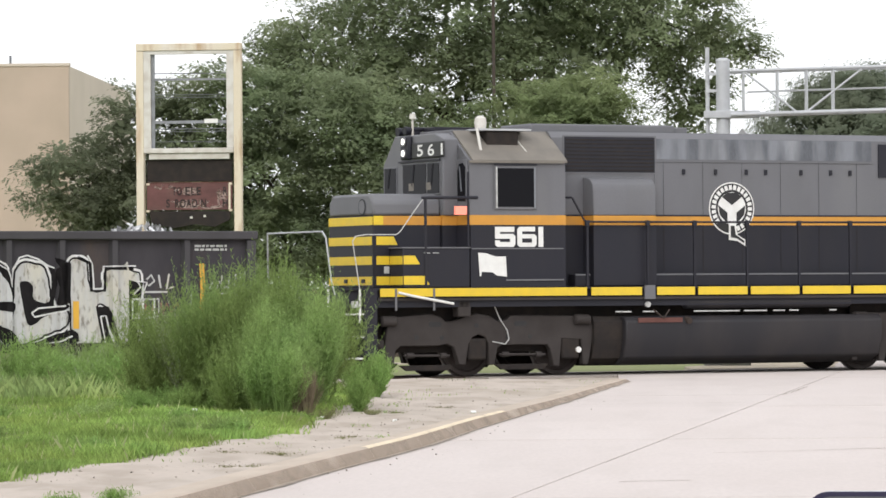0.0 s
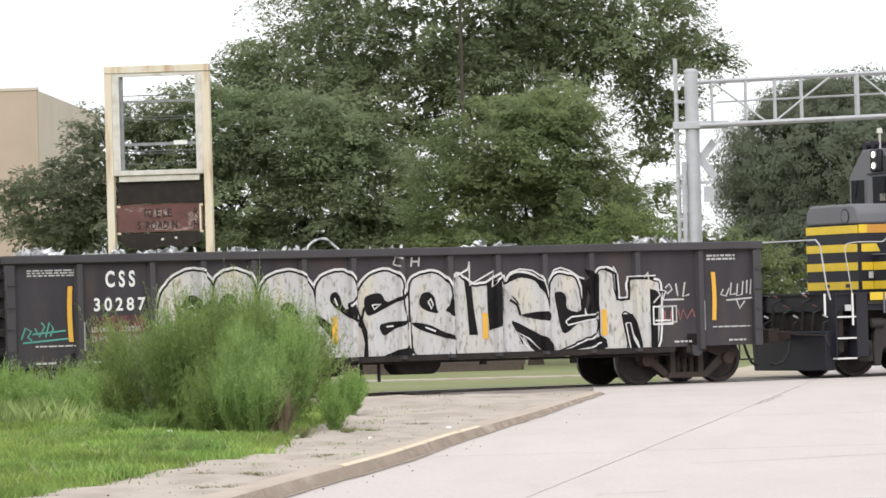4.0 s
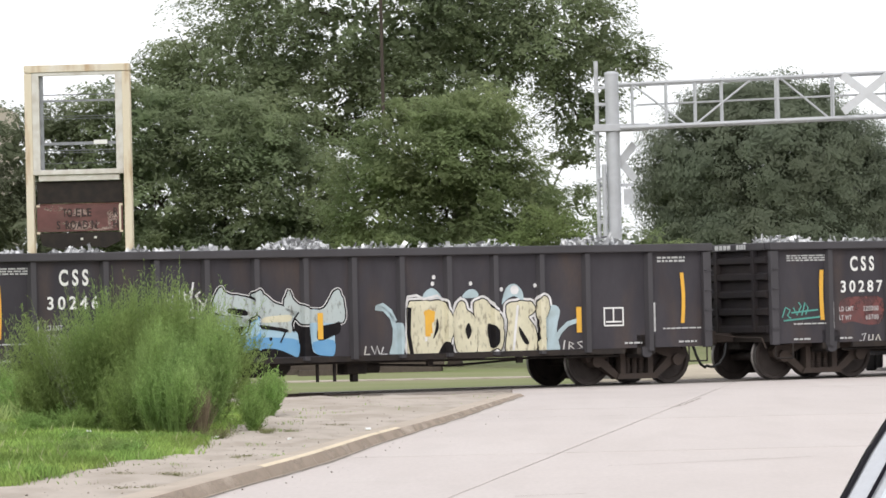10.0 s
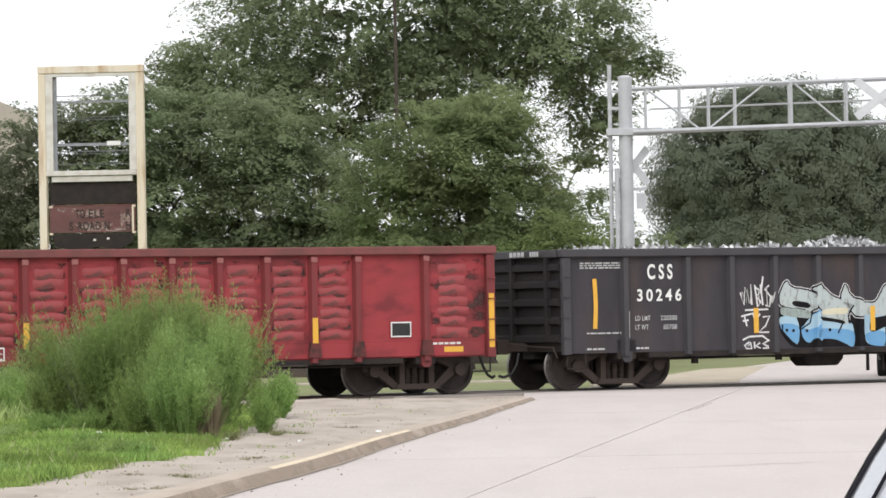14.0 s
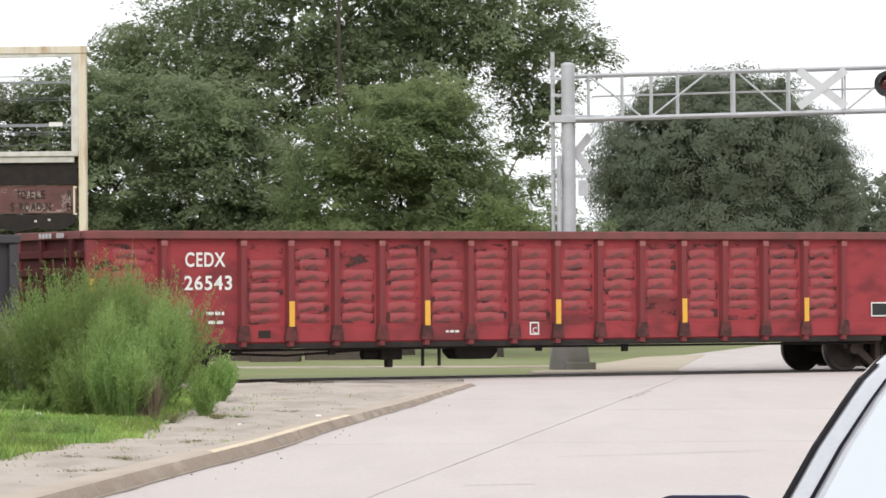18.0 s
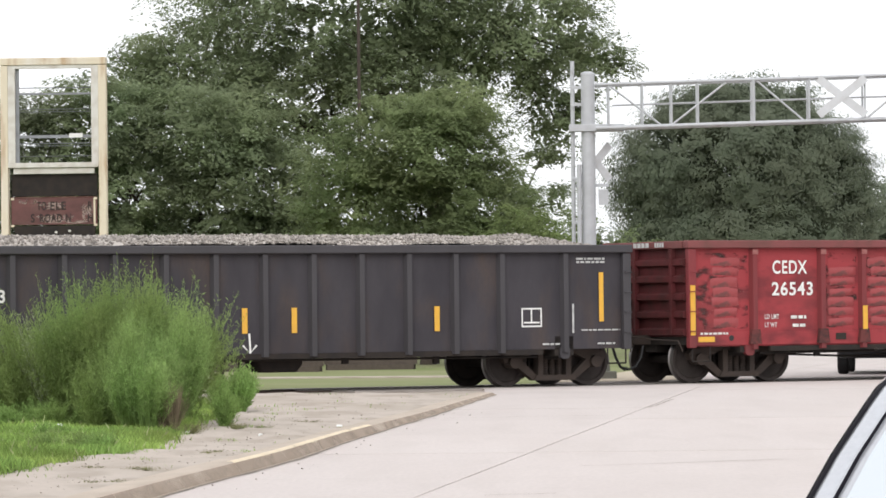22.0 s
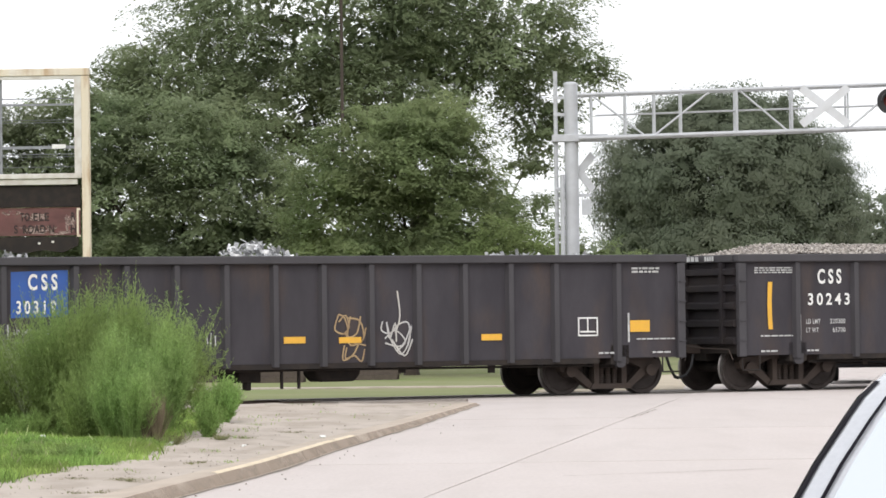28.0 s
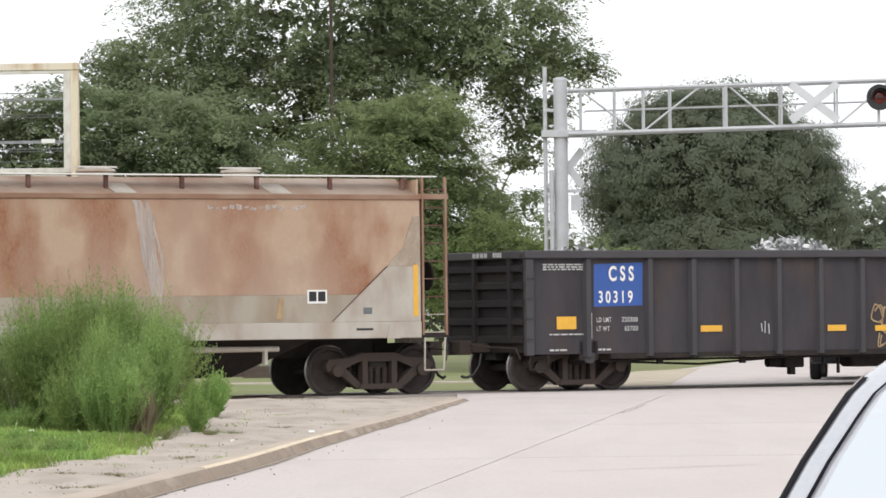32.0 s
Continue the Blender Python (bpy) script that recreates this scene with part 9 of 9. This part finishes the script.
def plate(g, x, z, w, h, mark=False):
    """A small boxed stencil panel."""
    y = -g.SHEET - 0.034
    part("data_panel", Shape().box(x - g.L / 2, x + w - g.L / 2, y - 0.004, y, z, z + h), WHITE_PAINT, g.car, "white-edged data panel")
    part("data_field", Shape().box(x + 0.025 - g.L / 2, x + w - 0.025 - g.L / 2, y - 0.008, y - 0.0045, z + 0.025, z + h - 0.025), RED_RIB if mark else BLACK_PAINT, g.car)


plate(gr, 9.1, 0.80, 0.2, 0.24, True)
lettering("stencil", "C", 0.11, WHITE_PAINT, gr.car, 9.15 - gr.L / 2, -gr.SHEET - 0.045, 0.83)
plate(gr, gr.L - 2.15, 1.08, 0.42, 0.28)
part("dark_panel", Shape().box(3.42 - gr.L / 2, 3.66 - gr.L / 2, -gr.SHEET - 0.04, -gr.SHEET - 0.031, 0.8, 0.93), UNDER, gr.car)
for gg in (g87, g46, g43, g19, gr):
    # reporting mark over the left end, and brake wheel
    s = Shape()
    for j, (a, b) in enumerate(((-0.9, -0.55), (-0.35, 0.25))):
        for i in range(4):
            y0 = a + (b - a) * i / 4
            s.add([(-gg.L / 2 - 0.145, -q, p) for q, p in ((-y0, gg.top - 0.12), (-y0 - (b - a) / 5, gg.top - 0.12), (-y0 - (b - a) / 5, gg.top - 0.03), (-y0, gg.top - 0.03))], [(0, 1, 2, 3)])
    part("stencil", s, STENCIL, gg.car)
    part("brake_wheel", Shape().lathe([(-0.02, 0.25), (0.0, 0.27), (0.02, 0.25), (0.0, 0.23)], 20, "x").moved(gg.L / 2 + 0.2, -0.7, 1.9), UNDER, gg.car)

# ---- loads ----


def scrap_load(g, label, heaps, seed, n=2600):
    """Crumpled metal ribbons in heaps that rise over the rim: (x from the left end, height over the rim, half-width)."""
    r = np.random.default_rng(seed)
    x = r.uniform(0.25, g.L - 0.25, n)
    extra = [r.normal(h[0], h[2] * 0.45, int(330 * h[2] + 260 * h[1] + 12)) for h in heaps]
    x = np.concatenate([x] + extra).clip(0.2, g.L - 0.2)
    n = len(x)
    y = r.uniform(-1.25, 1.25, n)
    top = np.full(n, -0.26)
    for hx, hz, hw in heaps:
        top = np.maximum(top, -0.26 + (hz + 0.26) * np.exp(-((x - hx) / hw) ** 2 * 1.6) * (1 - 0.25 * (np.abs(y) / 1.25) ** 2))
    z = g.top + top - np.abs(r.normal(0, 0.06, n))
    p = np.stack([x - g.L / 2, y, z], 1)
    a = r.normal(size=(n, 3))
    a /= np.linalg.norm(a, axis=1)[:, None]
    b = np.cross(a, r.normal(size=(n, 3)))
    b /= np.linalg.norm(b, axis=1)[:, None]
    c = np.cross(a, b)
    l = r.uniform(0.03, 0.15, (n, 1))
    w = r.uniform(0.01, 0.045, (n, 1))
    v = np.stack([p - a * l - b * w, p - a * l + b * w, p + c * l * 0.5 + b * w, p + c * l * 0.5 - b * w, p + a * l + b * w * 0.7, p + a * l - b * w * 0.7], 1).reshape(-1, 3)
    k = np.arange(n)[:, None] * 6
    f = np.concatenate([k + np.array([0, 1, 2, 3]), k + np.array([3, 2, 4, 5])])
    ob = solid("scrap_load", soup("scrap_load", v, f, SCRAP), SCRAP, label, "scrap metal", "stuff", m=track_turn @ pose(g.u, 0, 0))
    MOVING.append((ob, g.u))
    bed = solid("scrap_bed", Shape().box(-g.L / 2 + 0.1, g.L / 2 - 0.1, -1.4, 1.4, 1.0, g.top - 0.30), SIGN_DARK, "packed dark scrap filling the car", "scrap metal", "stuff", m=track_turn @ pose(g.u, 0, 0))
    MOVING.append((bed, g.u))


scrap_load(g87, "bright shredded metal scrap heaped in the car", [(1.2, 0.12, 0.3), (2.5, 0.07, 0.2), (3.6, 0.08, 0.4), (5.0, 0.08, 0.18), (6.0, 0.06, 0.15), (8.1, 0.04, 0.06), (10.07, 0.09, 0.06), (13.7, 0.10, 0.35)], 41, 200)
scrap_load(g46, "bright shredded metal scrap heaped over the rim", [(1.4, 0.045, 0.5), (2.8, 0.075, 0.55), (4.2, 0.065, 0.28), (5.27, 0.07, 0.3), (7.26, 0.19, 0.5), (8.7, 0.07, 0.4), (9.5, 0.06, 0.08), (10.25, 0.09, 0.15), (11.2, 0.09, 0.28), (13.6, 0.17, 0.35)], 42, 300)
hoop = solid("metal_hoop", Shape().tube([(6.5 - g87.L / 2 + 0.7 * k / 10, 0.05 * math.sin(k), g87.top - 0.1 + 0.33 * math.sin(math.pi * (0.15 + 0.78 * k / 10))) for k in range(11)], 0.022, 6), SCRAP, "bent bright metal hoop sticking out of the scrap", "scrap metal", m=track_turn @ pose(g87.u, 0, 0))
MOVING.append((hoop, g87.u))
scrap_load(g19, "few lumps of crumpled bright metal over the rim", [(2.0, 0.07, 0.2), (6.95, 0.27, 0.14), (7.3, 0.10, 0.10), (12.4, 0.05, 0.15), (14.0, 0.04, 0.15)], 43, 500)
r = np.random.default_rng(44)
nx, ny = 120, 18
pts, h = [], g43.L / 2
for i in range(nx + 1):
    for j in range(ny + 1):
        x, y = -h + 0.2 + (2 * h - 0.4) * i / nx, -1.4 + 2.8 * j / ny
        e = min(1.0, (h - abs(x)) / 1.6)
        pts.append((x, y, g43.top - 0.12 + 0.30 * e * (1 - (abs(y) / 1.4) ** 2 * 0.55) + 0.05 * noise.noise((x * 0.9, y, 3.0))))
stone = Shape().add(pts, [(i * (ny + 1) + j, (i + 1) * (ny + 1) + j, (i + 1) * (ny + 1) + j + 1, i * (ny + 1) + j + 1) for i in range(nx) for j in range(ny)])
ob = solid("stone_bed", stone, STONE_LOAD, "grey crushed stone heap filling the car", "stone", "stuff", m=track_turn @ pose(g43.u, 0, 0))
MOVING.append((ob, g43.u))
n = 12000
pick = r.integers(0, len(pts), n)
c = np.array(pts)[pick] + np.column_stack([r.uniform(-0.08, 0.08, n), r.uniform(-0.09, 0.09, n), r.uniform(-0.01, 0.03, n)])
c[:, 1] = c[:, 1].clip(-1.38, 1.38)
k = r.uniform(0.02, 0.045, (n, 1, 1))
octa = np.array([(1, 0, 0), (0, 1, 0), (-1, 0, 0), (0, -1, 0), (0, 0, 0.8), (0, 0, -0.8)], dtype=float)
v = (c[:, None, :] + (octa[None] + r.uniform(-0.35, 0.35, (n, 6, 3))) * k).reshape(-1, 3)
tri = np.array([(0, 1, 4), (1, 2, 4), (2, 3, 4), (3, 0, 4), (1, 0, 5), (2, 1, 5), (3, 2, 5), (0, 3, 5)])
ob = solid("crushed_stone", soup("crushed_stone", v, (np.arange(n)[:, None, None] * 6 + tri[None]).reshape(-1, 3), STONE_LOAD), STONE_LOAD, "loose grey crushed stones on the heap", "stone", "stuff", m=track_turn @ pose(g43.u, 0, 0))
MOVING.append((ob, g43.u))


# ---- vehicles on the street ----
def ring(z, front, rear, w, rad=0.09, n=5):
    """A rounded rectangle, counter-clockwise from the rear left corner."""
    pts = []
    rad = min(rad, w * 0.6)
    for cx, cy, a0 in ((w - rad, rear + rad, -90), (w - rad, front - rad, 0), (-w + rad, front - rad, 90), (-w + rad, rear + rad, 180)):
        for i in range(n):
            a = radians(a0 + 90 * i / (n - 1))
            pts.append((cx + rad * math.cos(a), cy + rad * math.sin(a), z))
    return pts


MATT_BLACK = material("matt_black_rubber", (0.009, 0.008, 0.012), 0.8, spec=0.08, second=(0.014, 0.013, 0.018), scale=6)


def vehicle(name, label, m, paint, rings, side, width, tyre_r, axles, pane_mat):
    t = thing(name, label, "car", m)
    s = Shape().prism(side, "x", -width / 2, width / 2)
    part("body", s, paint, t, bevel=0.07)
    n = len(rings[0])
    cabin = Shape()
    v = [p for q in rings for p in q]
    f = [(j * n + i, j * n + (i + 1) % n, (j + 1) * n + (i + 1) % n, (j + 1) * n + i) for j in range(len(rings) - 1) for i in range(n)]
    f.append(tuple((len(rings) - 1) * n + i for i in range(n)))
    part("cabin", cabin.add(v, f), paint, t)

    def pane(pname, cols, r0, r1, k0, k1, out):
        """Glass between two columns of the cabin's skin, set a few millimetres proud."""
        q = []
        for r_, k in ((r0, k0), (r0, k1), (r1, k1), (r1, k0)):
            a, b = Vector(rings[r_][cols[0]]), Vector(rings[r_][cols[1]])
            q.append(a.lerp(b, k) + Vector(out))
        part(pname, Shape().add(q, [(0, 1, 2, 3)]), pane_mat, t, "sky-reflecting window glass")

    def strip(pname, cols, r0, r1, k0, k1, out, mat):
        q = []
        for r_, k in ((r0, k0), (r0, k1), (r1, k1), (r1, k0)):
            a, b = Vector(rings[r_][cols[0]]), Vector(rings[r_][cols[1]])
            q.append(a.lerp(b, k) + Vector(out))
        part(pname, Shape().add(q, [(0, 1, 2, 3)]), mat, t)

    last = len(rings) - 3
    for j in range(last):
        pane("rear_glass", (19, 0), j, j + 1, 0.02, 0.98, (0, -0.006, 0.002))
        pane("windscreen", (9, 10), j, j + 1, 0.02, 0.98, (0, 0.006, 0.002))
        for cols, sx in (((4, 5), 0.006), ((14, 15), -0.006)):
            pane("side_glass", cols, j, j + 1, 0.04, 0.47, (sx, 0, 0.002))
            pane("side_glass", cols, j, j + 1, 0.53, 0.95, (sx, 0, 0.002))
            strip("window_trim", cols, j, j + 1, 0.955, 1.0, (sx, 0, 0.002), BLACK_PAINT)
            strip("window_trim", cols, j, j + 1, 0.475, 0.525, (sx, 0, 0.002), BLACK_PAINT)
            strip("window_trim", cols, j, j + 1, 0.0, 0.035, (sx, 0, 0.002), BLACK_PAINT)
        for cols in ((15, 16), (16, 17), (4, 3), (3, 2)):
            strip("window_seal", cols, j, j + 1, 0.0, 1.0 if cols in ((15, 16), (4, 3)) else 0.6, (-0.003 if cols[0] > 10 else 0.003, -0.003, 0.001), MATT_BLACK)
        strip("glass_seal", (19, 0), j, j + 1, -0.004, 0.004, (0, -0.009, 0.002), MATT_BLACK)
        strip("glass_seal", (19, 0), j, j + 1, 0.994, 1.002, (0, -0.009, 0.002), BLACK_PAINT)
    for y in axles:
        for x in (-width / 2 + 0.09, width / 2 - 0.09):
            k = -1 if x < 0 else 1
            tyre = part("wheel", Shape().lathe([(-0.11, tyre_r * 0.66), (-0.115, tyre_r * 0.93), (-0.08, tyre_r), (0.08, tyre_r), (0.115, tyre_r * 0.93), (0.11, tyre_r * 0.66)], 28, "x"), RUBBER, t, "black tyre", at=pose(x + k * 0.02, y, tyre_r))
            part("rim", Shape().lathe([(k * 0.06, tyre_r * 0.1), (k * 0.118, tyre_r * 0.16), (k * 0.10, tyre_r * 0.3), (k * 0.108, tyre_r * 0.6), (k * 0.119, tyre_r * 0.67), (k * 0.05, tyre_r * 0.67)], 20, "x"), GREY_PAINT, tyre, "grey alloy rim")
            part("arch", Shape().prism([(y + (tyre_r + 0.06) * math.cos(a), tyre_r + (tyre_r + 0.06) * math.sin(a)) for a in [math.pi * i / 14 for i in range(15)]] + [(y + (tyre_r + 0.015) * math.cos(a), tyre_r + (tyre_r + 0.015) * math.sin(a)) for a in [math.pi * i / 14 for i in range(14, -1, -1)]], "x", min(k * (width / 2 - 0.1), k * (width / 2 + 0.006)), max(k * (width / 2 - 0.1), k * (width / 2 + 0.006))), BLACK_PAINT, t)
    return t


SILVER = material("silver_car_paint", (0.52, 0.53, 0.56), 0.22, metal=0.35, second=(0.58, 0.59, 0.62), scale=1.0, amount=0.3)
DARK_CAR = material("dark_car_paint", (0.012, 0.013, 0.016), 0.25, second=(0.016, 0.016, 0.018), scale=1.0)
PANE = glass("car_glass", (0.05, 0.06, 0.065), 0.02)
PANE.node_tree.nodes["Principled BSDF"].inputs["Metallic"].default_value = 0.75
PANE.node_tree.nodes["Principled BSDF"].inputs["Base Color"].default_value = (0.68, 0.72, 0.75, 1)
sedan_rings = [ring(0.90, 1.15, -1.75, 0.80, 0.06), ring(1.05, 0.9, -1.55, 0.707, 0.06), ring(1.16, 0.7, -1.395, 0.646, 0.06), ring(1.26, 0.5, -1.25, 0.580, 0.06), ring(1.305, 0.42, -1.15, 0.549, 0.062), ring(1.34, 0.32, -1.05, 0.515, 0.07), ring(1.39, 0.2, -0.9, 0.44, 0.07), ring(1.43, 0.05, -0.75, 0.3, 0.07)]
sedan_side = [(-2.15, 0.28), (-2.25, 0.5), (-2.2, 0.86), (-1.7, 0.93), (1.15, 0.93), (1.9, 0.80), (2.2, 0.62), (2.22, 0.3)]
sedan = vehicle("sedan", "silver sedan stopped in the street, facing the crossing", pose(1.62, 10.4, 0.0, 0, 0, -7), SILVER, sedan_rings, sedan_side, 1.72, 0.31, (-1.35, 1.3), PANE)
mirror = part("mirror", Shape().prism(rounded(-1.143, -0.845, 0.80, 0.964, 0.06), "y", 0.42, 0.52), SILVER, sedan, "silver wing mirror", bevel=0.02)
part("mirror_frame", Shape().prism(rounded(-1.145, -0.843, 0.798, 0.966, 0.06), "y", 0.405, 0.4195), material("dark_blue_plastic", (0.016, 0.012, 0.045), 0.4), mirror)
part("mirror_glass", Shape().prism(rounded(-1.130, -0.858, 0.813, 0.953, 0.05), "y", 0.40, 0.4045), material("mirror_glass", (0.16, 0.165, 0.175), 0.2, metal=0.6), mirror, "grey mirror glass")
part("mirror_stalk", Shape().box(-0.86, -0.74, 0.44, 0.5, 0.86, 0.91), SILVER, sedan)
for x in (-0.72, 0.72):
    part("tail_light", Shape().box(x - 0.13, x + 0.13, -2.262, -2.2, 0.6, 0.82), material("tail_lamp_red", (0.35, 0.02, 0.02), 0.25), sedan, "dark red tail light", bevel=0.02)
part("bumper", Shape().box(-0.84, 0.84, -2.3, -2.2, 0.3, 0.5), SILVER, sedan, bevel=0.03)
suv_rings = [ring(1.08, 1.0, -2.15, 0.86), ring(1.3, 0.7, -2.1, 0.80), ring(1.55, 0.3, -2.0, 0.70), ring(1.66, 0.1, -1.9, 0.62), ring(1.70, 0.0, -1.8, 0.52), ring(1.72, -0.1, -1.7, 0.3)]
suv_side = [(-2.25, 0.36), (-2.3, 0.6), (-2.25, 1.1), (1.0, 1.1), (1.95, 1.0), (2.2, 0.85), (2.25, 0.45), (2.15, 0.34)]
suv = vehicle("suv", "dark SUV waiting on the far side of the crossing", pose(8.98, 88.15, 0.0, 0, 0, 172), DARK_CAR, suv_rings, suv_side, 1.86, 0.365, (-1.4, 1.4), CAB_GLASS)
for x in (-0.68, 0.68):
    part("headlight", Shape().box(x - 0.2, x + 0.2, 2.18, 2.26, 0.72, 0.88), GREY_PAINT, suv, "pale headlight", bevel=0.02)
part("number_plate", Shape().box(-0.16, 0.16, 2.262, 2.27, 0.5, 0.62), STENCIL, suv, "blank pale plate")


# ---- motion: the whole train rolls to the right at about three metres a second ----
ROLLED = [-55.21, -52.49, -49.74, -46.95, -44.13, -41.29, -38.42, -35.53, -32.63, -29.72, -26.80, -23.86, -20.92, -17.97, -15.01, -12.04, -9.05,
          -6.05, -3.04, 0.0, 3.01, 6.05, 9.09, 12.13, 15.17, 18.20, 21.24, 24.27, 27.29, 30.32, 33.36, 36.40, 39.45]


def rolled(t):
    return float(np.interp(t, range(33), ROLLED))


def motions():
    for ob, u in MOVING:
        walk(ob, [(t, track_turn @ pose(u + ROLLED[t], 0, 0)) for t in range(33)])
    for w, r, (x, y, z) in SPINNING:
        rows = []
        n = 192
        for i in range(n + 1):
            t = 32.0 * i / n
            turn = (rolled(t) - ROLLED[0]) / r
            rows.append((t, Matrix.Translation((x, y, z)) @ Matrix.Rotation(turn, 4, "Y")))
        walk(w, rows)


motions()
